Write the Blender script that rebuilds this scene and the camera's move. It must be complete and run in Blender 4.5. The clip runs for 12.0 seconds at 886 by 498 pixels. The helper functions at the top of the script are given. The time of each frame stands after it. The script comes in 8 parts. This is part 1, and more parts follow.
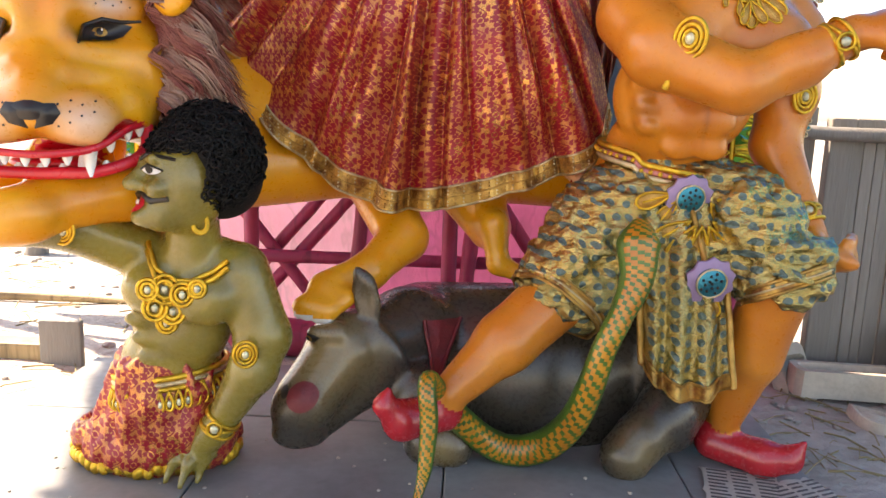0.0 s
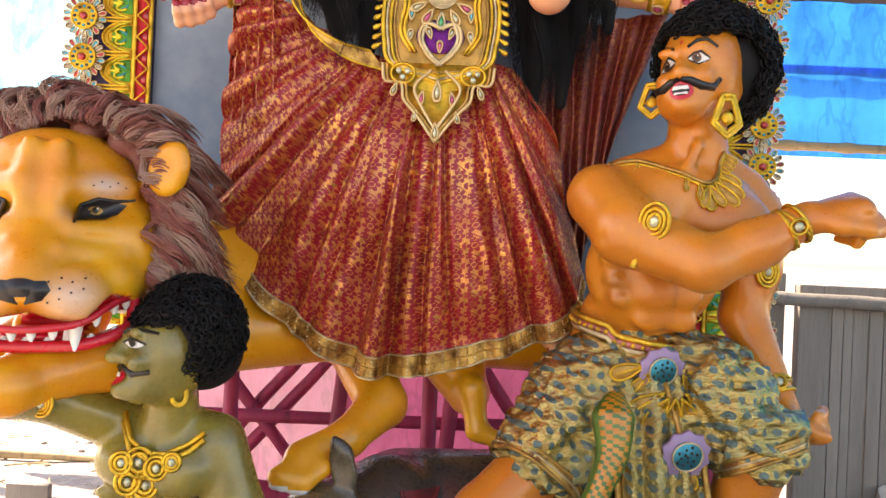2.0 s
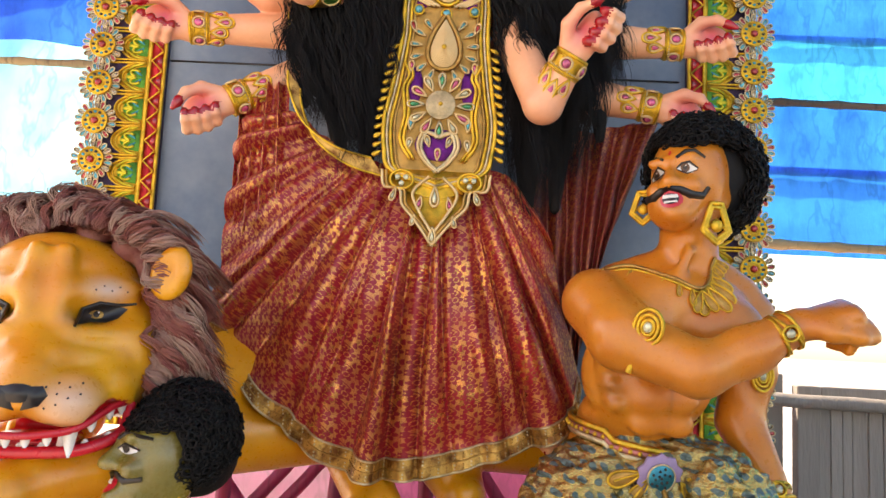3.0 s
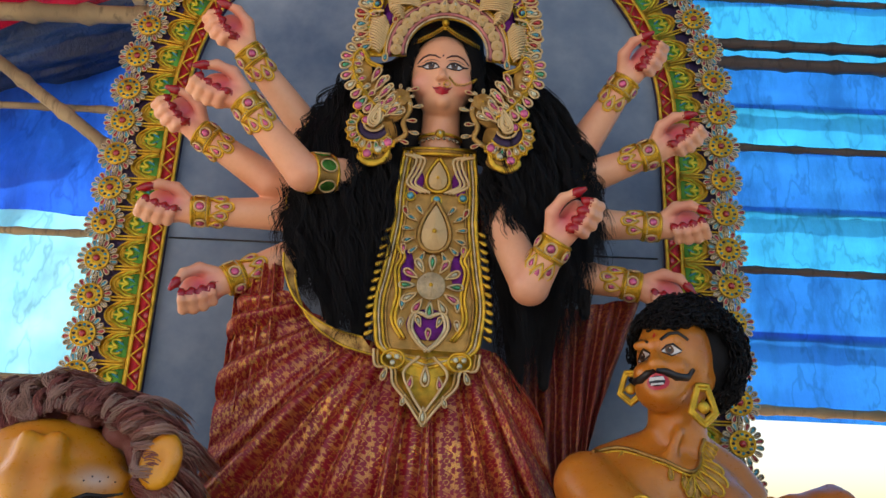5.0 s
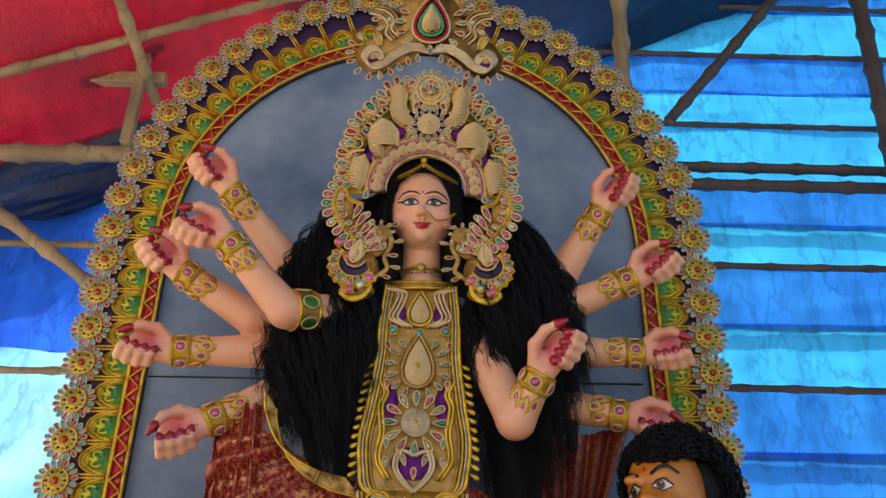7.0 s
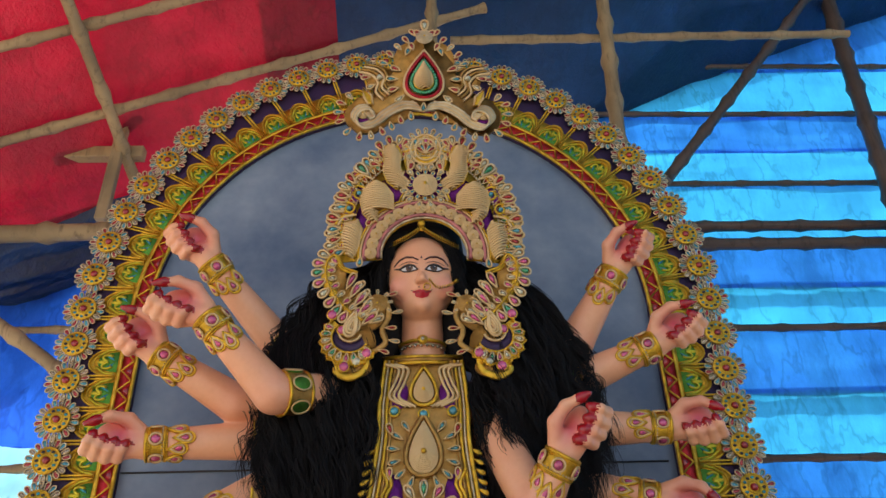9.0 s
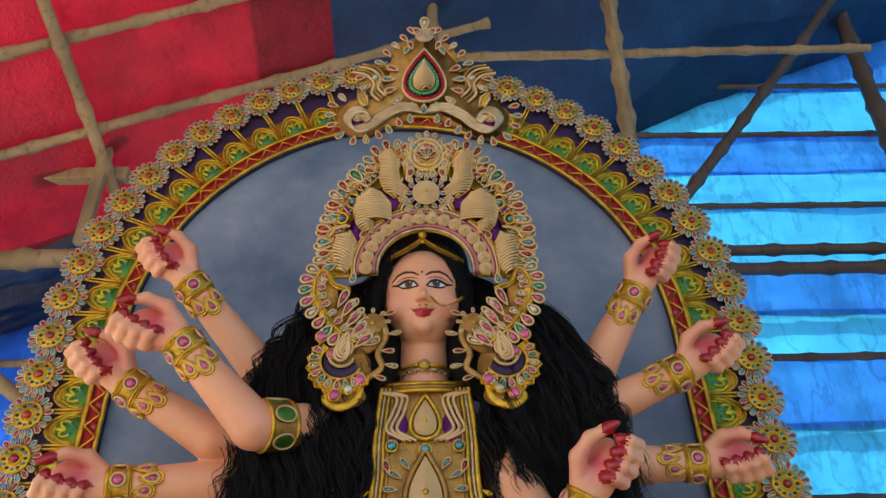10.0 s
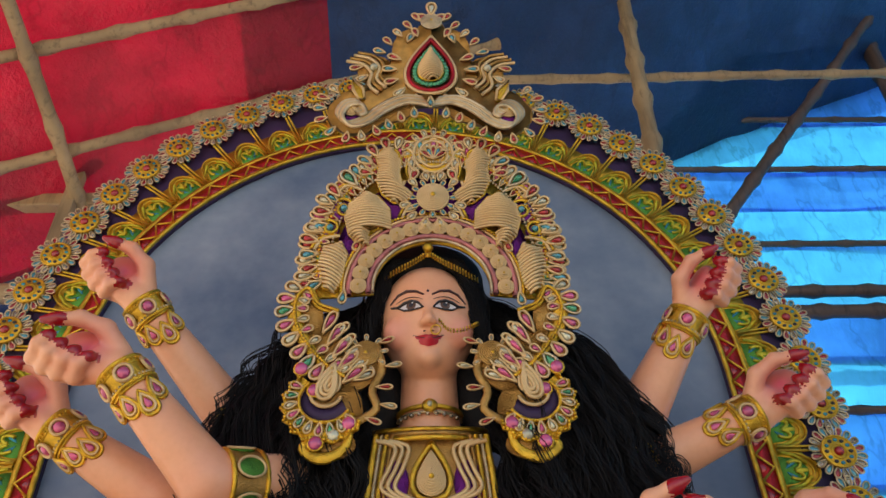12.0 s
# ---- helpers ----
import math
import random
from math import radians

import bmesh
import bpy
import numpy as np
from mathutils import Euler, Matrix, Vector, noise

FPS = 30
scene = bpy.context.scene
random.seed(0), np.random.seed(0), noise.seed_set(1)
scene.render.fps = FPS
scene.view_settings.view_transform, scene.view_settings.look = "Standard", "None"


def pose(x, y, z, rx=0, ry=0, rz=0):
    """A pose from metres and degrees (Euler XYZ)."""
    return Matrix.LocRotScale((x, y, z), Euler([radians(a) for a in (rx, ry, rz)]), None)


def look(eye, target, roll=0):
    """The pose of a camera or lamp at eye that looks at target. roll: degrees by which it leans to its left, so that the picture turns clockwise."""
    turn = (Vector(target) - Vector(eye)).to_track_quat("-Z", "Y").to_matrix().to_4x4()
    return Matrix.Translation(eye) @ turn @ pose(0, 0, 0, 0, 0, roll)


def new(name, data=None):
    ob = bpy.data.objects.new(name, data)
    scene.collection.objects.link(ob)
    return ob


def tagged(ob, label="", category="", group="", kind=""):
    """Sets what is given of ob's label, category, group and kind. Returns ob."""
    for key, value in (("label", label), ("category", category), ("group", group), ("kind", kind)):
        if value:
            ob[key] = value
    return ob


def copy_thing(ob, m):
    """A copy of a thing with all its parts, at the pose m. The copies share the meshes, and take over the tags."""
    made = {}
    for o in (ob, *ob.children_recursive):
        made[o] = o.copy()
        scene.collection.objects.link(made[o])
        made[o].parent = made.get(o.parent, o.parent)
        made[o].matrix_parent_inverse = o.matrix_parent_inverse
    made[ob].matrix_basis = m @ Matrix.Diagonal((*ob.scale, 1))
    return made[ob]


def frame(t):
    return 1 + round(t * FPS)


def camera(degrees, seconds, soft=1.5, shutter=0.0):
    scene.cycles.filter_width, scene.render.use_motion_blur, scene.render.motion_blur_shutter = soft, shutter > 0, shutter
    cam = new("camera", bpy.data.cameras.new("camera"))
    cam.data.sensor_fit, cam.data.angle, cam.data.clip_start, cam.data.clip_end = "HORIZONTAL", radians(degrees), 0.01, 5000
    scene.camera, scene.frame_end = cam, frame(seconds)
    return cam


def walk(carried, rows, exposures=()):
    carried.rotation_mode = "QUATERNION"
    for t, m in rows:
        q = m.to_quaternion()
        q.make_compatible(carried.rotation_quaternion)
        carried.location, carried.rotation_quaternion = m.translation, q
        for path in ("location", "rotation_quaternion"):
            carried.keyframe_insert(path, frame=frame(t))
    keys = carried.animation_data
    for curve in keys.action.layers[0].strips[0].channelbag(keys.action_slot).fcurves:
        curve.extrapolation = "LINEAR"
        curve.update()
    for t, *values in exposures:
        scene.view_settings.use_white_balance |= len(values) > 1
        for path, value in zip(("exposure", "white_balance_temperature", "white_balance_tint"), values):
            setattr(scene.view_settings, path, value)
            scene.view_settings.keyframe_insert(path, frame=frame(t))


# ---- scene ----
cam = camera(59.7, 12.0)
PATH = [
    (0, (0.051, 0.378, 1.091), (-0.002, 2.344, 0.729), 2.0),
    (0.5, (0.056, 0.372, 1.106), (0.007, 2.35, 0.812), 2.2),
    (1, (0.061, 0.361, 1.122), (0.019, 2.35, 0.912), 2.3),
    (1.5, (0.064, 0.348, 1.146), (0.03, 2.345, 1.043), 2.4),
    (2, (0.069, 0.334, 1.171), (0.037, 2.334, 1.174), 2.5),
    (2.5, (0.071, 0.318, 1.192), (0.037, 2.314, 1.317), 2.6),
    (3, (0.069, 0.302, 1.208), (0.034, 2.288, 1.441), 2.8),
    (3.2, (0.065, 0.292, 1.218), (0.031, 2.272, 1.497), 2.9),
    (4.8, (0.048, 0.246, 1.282), (0.031, 2.162, 1.857), 2.9),
    (5, (0.043, 0.232, 1.285), (0.035, 2.137, 1.895), 2.6),
    (5.5, (0.047, 0.224, 1.303), (0.049, 2.101, 1.995), 2.3),
    (6, (0.043, 0.216, 1.308), (0.055, 2.06, 2.082), 1.9),
    (6.5, (0.045, 0.207, 1.322), (0.064, 2.024, 2.159), 1.3),
    (7, (0.046, 0.203, 1.334), (0.071, 1.995, 2.222), 0.7),
    (8.8, (0.019, 0.347, 1.398), (0.077, 2.055, 2.437), -1.8),
    (9, (-0.001, 0.406, 1.421), (0.061, 2.104, 2.475), -1.9),
    (9.5, (-0.042, 0.542, 1.458), (0.018, 2.215, 2.552), -2.2),
    (10, (0.005, 0.667, 1.496), (0.061, 2.309, 2.637), -2.2),
    (10.5, (0.034, 0.793, 1.544), (0.081, 2.407, 2.723), -2.1),
    (11, (0.02, 0.943, 1.589), (0.061, 2.529, 2.807), -1.9),
    (11.5, (0.002, 1.025, 1.629), (0.045, 2.588, 2.875), -1.9),
    (12, (-0.004, 1.061, 1.642), (0.048, 2.609, 2.906), -2.0),
]
walk(cam, [(t, look(eye, target, roll)) for t, eye, target, roll in PATH],
     exposures=[(0, 2.1, 8800, 20), (1.5, 2.1, 8800, 20), (3.2, 1.9, 8600, 20), (4.8, 1.05, 7700, 18), (9, 1.02, 7700, 18), (12, 1.08, 8000, 20)])

# ---- daylight ----
world = bpy.data.worlds.new("sky")
scene.world = world
world.use_nodes = True
wn = world.node_tree
sky = wn.nodes.new("ShaderNodeTexSky")
sky.sky_type = "NISHITA"
sky.sun_disc = False
sky.sun_elevation = radians(46)
sky.sun_rotation = radians(-64)
wn.links.new(sky.outputs[0], wn.nodes["Background"].inputs[0])
wn.nodes["Background"].inputs[1].default_value = 0.13
sun = new("sun", bpy.data.lights.new("sun", "SUN"))
sun.data.energy, sun.data.angle, sun.data.color = 4.5, radians(0.6), (1.0, 0.95, 0.86)
sun.matrix_world = look((-6.2, 3.0, 7.2), (0, 0, 0))


# ---- materials ----
def shader(name):
    m = bpy.data.materials.new(name)
    m.use_nodes = True
    return m, m.node_tree, m.node_tree.nodes["Principled BSDF"]


def node(tree, kind, **values):
    n = tree.nodes.new(kind)
    for key, value in values.items():
        n.inputs[key.replace("_", " ")].default_value = value
    return n


def mixed(tree, fac, a, b):
    m = tree.nodes.new("ShaderNodeMix")
    m.data_type = "RGBA"
    for socket, value in ((m.inputs[0], fac), (m.inputs[6], a), (m.inputs[7], b)):
        if hasattr(value, "links"):
            tree.links.new(value, socket)
        elif isinstance(value, (int, float)):
            socket.default_value = value
        else:
            socket.default_value = (*value[:3], 1)
    return m.outputs[2]


def calc(tree, op, a, b=0.0, c=None):
    m = tree.nodes.new("ShaderNodeMath")
    m.operation = op
    for i, value in enumerate((a, b) if c is None else (a, b, c)):
        if hasattr(value, "links"):
            tree.links.new(value, m.inputs[i])
        else:
            m.inputs[i].default_value = value
    return m.outputs[0]


def ramp(tree, value, lo, hi):
    r = tree.nodes.new("ShaderNodeMapRange")
    tree.links.new(value, r.inputs[0])
    r.inputs[1].default_value, r.inputs[2].default_value = lo, hi
    return r.outputs[0]


def cloud(tree, scale, detail=4.0, rough=0.6, stretch=None, coords="Object"):
    co = tree.nodes.new("ShaderNodeTexCoord").outputs[coords]
    if stretch:
        mp = tree.nodes.new("ShaderNodeMapping")
        mp.inputs["Scale"].default_value = stretch
        tree.links.new(co, mp.inputs[0])
        co = mp.outputs[0]
    n = node(tree, "ShaderNodeTexNoise", Scale=scale, Detail=detail, Roughness=rough)
    tree.links.new(co, n.inputs["Vector"])
    return n.outputs[0]


def bump(tree, bsdf, height, strength, distance=0.01):
    b = node(tree, "ShaderNodeBump", Strength=strength, Distance=distance)
    tree.links.new(height, b.inputs["Height"])
    tree.links.new(b.outputs[0], bsdf.inputs["Normal"])


def paint(name, base, alt=None, rough=0.5, metal=0.0, big=6.0, fine=80.0, relief=0.1, depth=0.004,
          tint=None, stretch=None, coat=0.0, vary=0.0, dirt=0.25):
    """A painted, cast or woven surface: two scales of colour change, fine relief, and a sprayed second colour where the mesh carries one."""
    m, t, b = shader(name)
    alt = alt or tuple(c * 0.72 for c in base)
    broad = ramp(t, cloud(t, big, 5, stretch=stretch), 0.35, 0.7)
    small = cloud(t, fine, 3, stretch=stretch)
    col = mixed(t, broad, base, alt)
    col = mixed(t, calc(t, "MULTIPLY", ramp(t, small, 0.45, 0.8), dirt), col, tuple(c * 0.5 for c in base))
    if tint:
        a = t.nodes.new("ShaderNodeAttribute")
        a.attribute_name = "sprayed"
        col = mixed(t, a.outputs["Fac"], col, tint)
    if vary:
        info = t.nodes.new("ShaderNodeObjectInfo")
        col = mixed(t, calc(t, "MULTIPLY", info.outputs["Random"], vary), col, tuple(c * 0.4 for c in base))
    t.links.new(col, b.inputs["Base Color"])
    b.inputs["Metallic"].default_value = metal
    b.inputs["Coat Weight"].default_value = coat
    b.inputs["Coat Roughness"].default_value = 0.25
    t.links.new(calc(t, "MULTIPLY_ADD", small, 0.25, rough - 0.12), b.inputs["Roughness"])
    bump(t, b, small, relief, depth)
    return m


def tarp(name, base, alt, see=0.55, fold_shade=0.0, gloss=0.35):
    """Woven plastic sheet that lets daylight through; shade of its folds and creases is put into the colour."""
    m, t, b = shader(name)
    col = mixed(t, ramp(t, cloud(t, 1.3, 5, 0.6), 0.35, 0.68), base, alt)
    wr = cloud(t, 3.0, 6, 0.65, stretch=(1.0, 1.0, 0.5))
    # Shade of the folds, mixed into the colour as broad dark bands.
    if fold_shade:
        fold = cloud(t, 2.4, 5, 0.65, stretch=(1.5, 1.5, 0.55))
        col = mixed(t, calc(t, "MULTIPLY", ramp(t, fold, 0.45, 0.62), fold_shade), col, tuple(c * 0.45 for c in base))
    # Shade along the creases, mixed into the colour as thin dark lines.
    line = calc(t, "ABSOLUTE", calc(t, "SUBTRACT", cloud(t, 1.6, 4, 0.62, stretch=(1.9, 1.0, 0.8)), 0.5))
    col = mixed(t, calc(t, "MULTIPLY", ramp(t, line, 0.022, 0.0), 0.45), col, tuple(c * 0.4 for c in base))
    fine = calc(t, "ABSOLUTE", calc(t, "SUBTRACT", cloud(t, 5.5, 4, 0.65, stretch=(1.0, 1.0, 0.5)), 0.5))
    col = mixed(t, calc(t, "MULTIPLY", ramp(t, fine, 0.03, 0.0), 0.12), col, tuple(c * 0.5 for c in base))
    t.links.new(col, b.inputs["Base Color"])
    b.inputs["Roughness"].default_value = gloss
    crease = cloud(t, 11.0, 6, 0.7, stretch=(1.0, 1.0, 0.35))
    ridge = calc(t, "ABSOLUTE", calc(t, "SUBTRACT", crease, 0.5))
    bump(t, b, calc(t, "MULTIPLY_ADD", ridge, 0.55, wr), 0.6, 0.06)
    tr = t.nodes.new("ShaderNodeBsdfTranslucent")
    t.links.new(col, tr.inputs[0])
    mix = t.nodes.new("ShaderNodeMixShader")
    mix.inputs[0].default_value = see
    t.links.new(b.outputs[0], mix.inputs[1])
    t.links.new(tr.outputs[0], mix.inputs[2])
    t.links.new(mix.outputs[0], t.nodes["Material Output"].inputs["Surface"])
    return m


def brocade(name, cloth, thread, cell=(0.046, 0.060), metal=0.85):
    """Silk with woven metal thread: flowers and leaves in staggered columns, on UV in metres."""
    m, t, b = shader(name)
    uv = t.nodes.new("ShaderNodeUVMap").outputs[0]
    sx = t.nodes.new("ShaderNodeSeparateXYZ")
    warp = node(t, "ShaderNodeTexNoise", Scale=14.0, Detail=2.0)
    t.links.new(uv, warp.inputs["Vector"])
    add = t.nodes.new("ShaderNodeVectorMath")
    add.operation = "MULTIPLY_ADD"
    t.links.new(warp.outputs["Color"], add.inputs[0])
    add.inputs[1].default_value = (0.007, 0.007, 0)
    t.links.new(uv, add.inputs[2])
    t.links.new(add.outputs[0], sx.inputs[0])
    u = calc(t, "DIVIDE", sx.outputs[0], cell[0])
    col_i = calc(t, "FLOOR", u)
    odd = calc(t, "FLOORED_MODULO", col_i, 2.0)
    v = calc(t, "ADD", calc(t, "DIVIDE", sx.outputs[1], cell[1]), calc(t, "MULTIPLY", odd, 0.5))

    def motif(du, dv, petals, size, core):
        pu = calc(t, "SUBTRACT", calc(t, "FRACT", calc(t, "ADD", u, du)), 0.5)
        pv = calc(t, "SUBTRACT", calc(t, "FRACT", calc(t, "ADD", v, dv)), 0.5)
        pv = calc(t, "MULTIPLY", pv, cell[1] / cell[0])
        r = calc(t, "SQRT", calc(t, "ADD", calc(t, "MULTIPLY", pu, pu), calc(t, "MULTIPLY", pv, pv)))
        an = calc(t, "ARCTAN2", pv, pu)
        lobe = calc(t, "MULTIPLY_ADD", calc(t, "ABSOLUTE", calc(t, "COSINE", calc(t, "MULTIPLY", an, petals / 2))), size * 0.5, size * 0.55)
        inside = calc(t, "LESS_THAN", r, lobe)
        hole = calc(t, "LESS_THAN", calc(t, "ABSOLUTE", calc(t, "SUBTRACT", r, core)), 0.035)
        return calc(t, "MULTIPLY", inside, calc(t, "SUBTRACT", 1.0, hole))

    flower = motif(0.0, 0.0, 6, 0.44, 0.16)
    leaf = motif(0.42, 0.5, 2, 0.30, 0.02)
    bud = motif(0.15, 0.33, 3, 0.19, 0.02)
    stem = calc(t, "LESS_THAN", calc(t, "ABSOLUTE", calc(t, "SUBTRACT", calc(t, "FRACT", u), calc(t, "MULTIPLY_ADD", calc(t, "SINE", calc(t, "MULTIPLY", v, 6.283)), 0.3, 0.5))), 0.055)
    figure = calc(t, "MAXIMUM", calc(t, "MAXIMUM", flower, leaf), calc(t, "MAXIMUM", bud, stem))
    weave = cloud(t, 420.0, 2, coords="UV")
    gold = calc(t, "MULTIPLY", calc(t, "SUBTRACT", 1.0, figure), ramp(t, weave, 0.3, 0.5))
    gold = calc(t, "MULTIPLY", gold, ramp(t, cloud(t, 9.0, 4), 0.15, 0.75))
    t.links.new(mixed(t, gold, mixed(t, ramp(t, cloud(t, 5.0, 4), 0.3, 0.7), cloth, tuple(c * 0.6 for c in cloth)), thread), b.inputs["Base Color"])
    t.links.new(calc(t, "MULTIPLY", gold, metal), b.inputs["Metallic"])
    t.links.new(calc(t, "MULTIPLY_ADD", gold, -0.18, 0.40), b.inputs["Roughness"])
    bump(t, b, weave, 0.25, 0.002)
    return m


def cloth_spots(name, base, spot, metal):
    """Shiny lame with rows of printed oval spots, on UV in metres."""
    m, t, b = shader(name)
    uv = t.nodes.new("ShaderNodeUVMap").outputs[0]
    vo = node(t, "ShaderNodeTexVoronoi", Scale=29.0, Randomness=0.12)
    t.links.new(uv, vo.inputs["Vector"])
    dot = ramp(t, vo.outputs["Distance"], 0.31, 0.27)
    col = mixed(t, ramp(t, cloud(t, 11.0, 3), 0.4, 0.7), base, tuple(c * f for c, f in zip(base, (0.75, 0.95, 1.3))))
    t.links.new(mixed(t, dot, col, spot), b.inputs["Base Color"])
    t.links.new(calc(t, "MULTIPLY_ADD", dot, -0.4, metal), b.inputs["Metallic"])
    b.inputs["Roughness"].default_value = 0.2
    bump(t, b, cloud(t, 22.0, 5, stretch=(1, 1, 1.6)), 0.9, 0.03)
    return m


def bamboo_mat(name, base):
    m, t, b = shader(name)
    col = mixed(t, ramp(t, cloud(t, 2.5, 4), 0.35, 0.65), base, tuple(c * 0.55 for c in base))
    col = mixed(t, ramp(t, cloud(t, 30, 4, stretch=(1, 1, 0.08)), 0.52, 0.7), col, tuple(c * 0.4 for c in base))
    t.links.new(col, b.inputs["Base Color"])
    b.inputs["Roughness"].default_value = 0.6
    bump(t, b, cloud(t, 40, 3, stretch=(1, 1, 0.1)), 0.4, 0.006)
    return m


def glitter(name, base, rough=0.3, alt=None):
    """Gilded foil and beads: metal with a sparkling grain."""
    m, t, b = shader(name)
    vo = node(t, "ShaderNodeTexVoronoi", Scale=330.0)
    t.links.new(t.nodes.new("ShaderNodeTexCoord").outputs["Object"], vo.inputs["Vector"])
    t.links.new(mixed(t, ramp(t, cloud(t, 25, 3), 0.4, 0.65), base, alt or tuple(c * 0.6 for c in base)), b.inputs["Base Color"])
    b.inputs["Metallic"].default_value = 0.85
    b.inputs["Roughness"].default_value = rough
    bump(t, b, vo.outputs["Distance"], 0.5, 0.003)
    return m


def gem(name, base, rough=0.08):
    m, t, b = shader(name)
    info = t.nodes.new("ShaderNodeObjectInfo")
    t.links.new(mixed(t, calc(t, "MULTIPLY", info.outputs["Random"], 0.6), base, tuple(c * 0.4 for c in base)), b.inputs["Base Color"])
    b.inputs["Roughness"].default_value = rough
    b.inputs["Metallic"].default_value = 0.35
    b.inputs["Coat Weight"].default_value = 0.6
    bump(t, b, cloud(t, 60, 2), 0.3, 0.004)
    return m


SKIN_ROSE = paint("rose_paint", (0.88, 0.46, 0.265), (0.84, 0.37, 0.19), 0.36, big=5, relief=0.04, tint=(0.72, 0.10, 0.16), coat=0.15, dirt=0.08)
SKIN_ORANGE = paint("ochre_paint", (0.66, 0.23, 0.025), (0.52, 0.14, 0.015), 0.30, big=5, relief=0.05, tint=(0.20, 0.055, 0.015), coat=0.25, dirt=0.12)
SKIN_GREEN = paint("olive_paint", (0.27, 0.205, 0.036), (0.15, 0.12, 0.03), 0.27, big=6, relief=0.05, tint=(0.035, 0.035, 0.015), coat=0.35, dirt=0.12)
NAIL_RED = paint("red_lacquer", (0.42, 0.006, 0.012), rough=0.22, relief=0.03, coat=0.5, dirt=0.1)
LIP_RED = paint("lip_paint", (0.68, 0.015, 0.03), rough=0.3, relief=0.03, coat=0.3, dirt=0.1)
BLACK = paint("black_paint", (0.012, 0.010, 0.010), (0.02, 0.016, 0.014), 0.35, relief=0.05)
BROWN_LINE = paint("brown_line_paint", (0.06, 0.015, 0.012), rough=0.4, relief=0.05)
WHITE = paint("white_enamel", (0.82, 0.80, 0.76), rough=0.25, relief=0.03, coat=0.4, dirt=0.1)
IRIS = paint("amber_iris_paint", (0.13, 0.05, 0.015), rough=0.32, relief=0.02, coat=0.15)
LION = paint("lion_ochre_paint", (0.78, 0.36, 0.018), (0.66, 0.22, 0.012), 0.30, big=4, relief=0.05, tint=(0.60, 0.46, 0.40), coat=0.25, dirt=0.12)
MANE = paint("mane_fibre", (0.25, 0.06, 0.05), (0.36, 0.15, 0.11), 0.6, big=14, fine=160, relief=0.5, dirt=0.4)
BULL = paint("buffalo_grey_paint", (0.034, 0.030, 0.026), (0.06, 0.048, 0.034), 0.28, big=5, relief=0.07, tint=(0.27, 0.19, 0.075), coat=0.3, dirt=0.15)
HAIR = paint("black_hair_fibre", (0.005, 0.005, 0.006), (0.010, 0.009, 0.008), 0.68, big=20, fine=220, relief=0.4)
WOUND = paint("dried_red_paint", (0.20, 0.018, 0.022), (0.12, 0.012, 0.014), 0.5, big=20, fine=120, relief=0.4)
HAIR.node_tree.nodes["Principled BSDF"].inputs["Specular IOR Level"].default_value = 0.25
SHOE_RED = paint("red_shoe_paint", (0.50, 0.02, 0.03), rough=0.25, relief=0.03, coat=0.5, dirt=0.1)
GOLD = glitter("gilded_foil", (0.88, 0.54, 0.06), 0.32)
GOLD_PALE = glitter("pale_gold_cord", (0.74, 0.60, 0.36), 0.38)
GOLD_BROWN = glitter("bronze_cord", (0.56, 0.32, 0.09), 0.36)
CORD = paint("cream_cord", (0.78, 0.58, 0.29), (0.64, 0.42, 0.18), 0.42, metal=0.4, fine=400, relief=0.4, depth=0.003)
SILVER_FOIL = glitter("silver_foil", (0.50, 0.42, 0.30), 0.25)
PURPLE = glitter("purple_foil", (0.16, 0.02, 0.20), 0.3)
VIOLET_CLOTH = paint("violet_cloth", (0.045, 0.02, 0.075), rough=0.6, fine=300, relief=0.3)
RED_FOIL = glitter("red_foil", (0.55, 0.03, 0.04), 0.32)
PINK_FOIL = glitter("pink_cord", (0.60, 0.22, 0.20), 0.4)
GREEN_FOIL = glitter("green_foil", (0.08, 0.30, 0.05), 0.32)
TEAL_FOIL = glitter("teal_foil", (0.03, 0.32, 0.42), 0.3)
LIME_FOIL = glitter("yellow_green_foil", (0.72, 0.62, 0.06), 0.35)
GEM_RED = gem("red_stone", (0.45, 0.03, 0.03))
GEM_PINK = gem("pink_stone", (0.70, 0.12, 0.26))
GEM_TEAL = gem("turquoise_stone", (0.06, 0.36, 0.42))
GEM_GREEN = gem("green_stone", (0.03, 0.35, 0.16))
GEM_CLEAR = gem("clear_stone", (0.62, 0.62, 0.42))
BROCADE = brocade("red_gold_brocade", (0.36, 0.006, 0.02), (0.86, 0.42, 0.11), metal=0.9)
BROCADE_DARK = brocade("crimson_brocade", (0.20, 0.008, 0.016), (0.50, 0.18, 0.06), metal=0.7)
TRIM = glitter("gold_lace", (0.68, 0.42, 0.12), 0.4, (0.22, 0.09, 0.03))
LAME = cloth_spots("silver_gold_lame", (0.60, 0.44, 0.15), (0.13, 0.19, 0.17), 0.95)
BAMBOO = bamboo_mat("pale_bamboo", (0.42, 0.30, 0.15))
BAMBOO_DARK = bamboo_mat("weathered_bamboo", (0.13, 0.085, 0.06))
WOOD_GREY = paint("grey_weathered_wood", (0.31, 0.285, 0.255), (0.16, 0.145, 0.13), 0.75, big=3, fine=60, relief=0.5, depth=0.01, stretch=(1, 1, 0.12), vary=0.4)
WOOD_PINK = bamboo_mat("pink_painted_wood", (0.42, 0.03, 0.10))
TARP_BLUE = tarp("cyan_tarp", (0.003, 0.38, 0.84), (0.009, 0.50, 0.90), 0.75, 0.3)
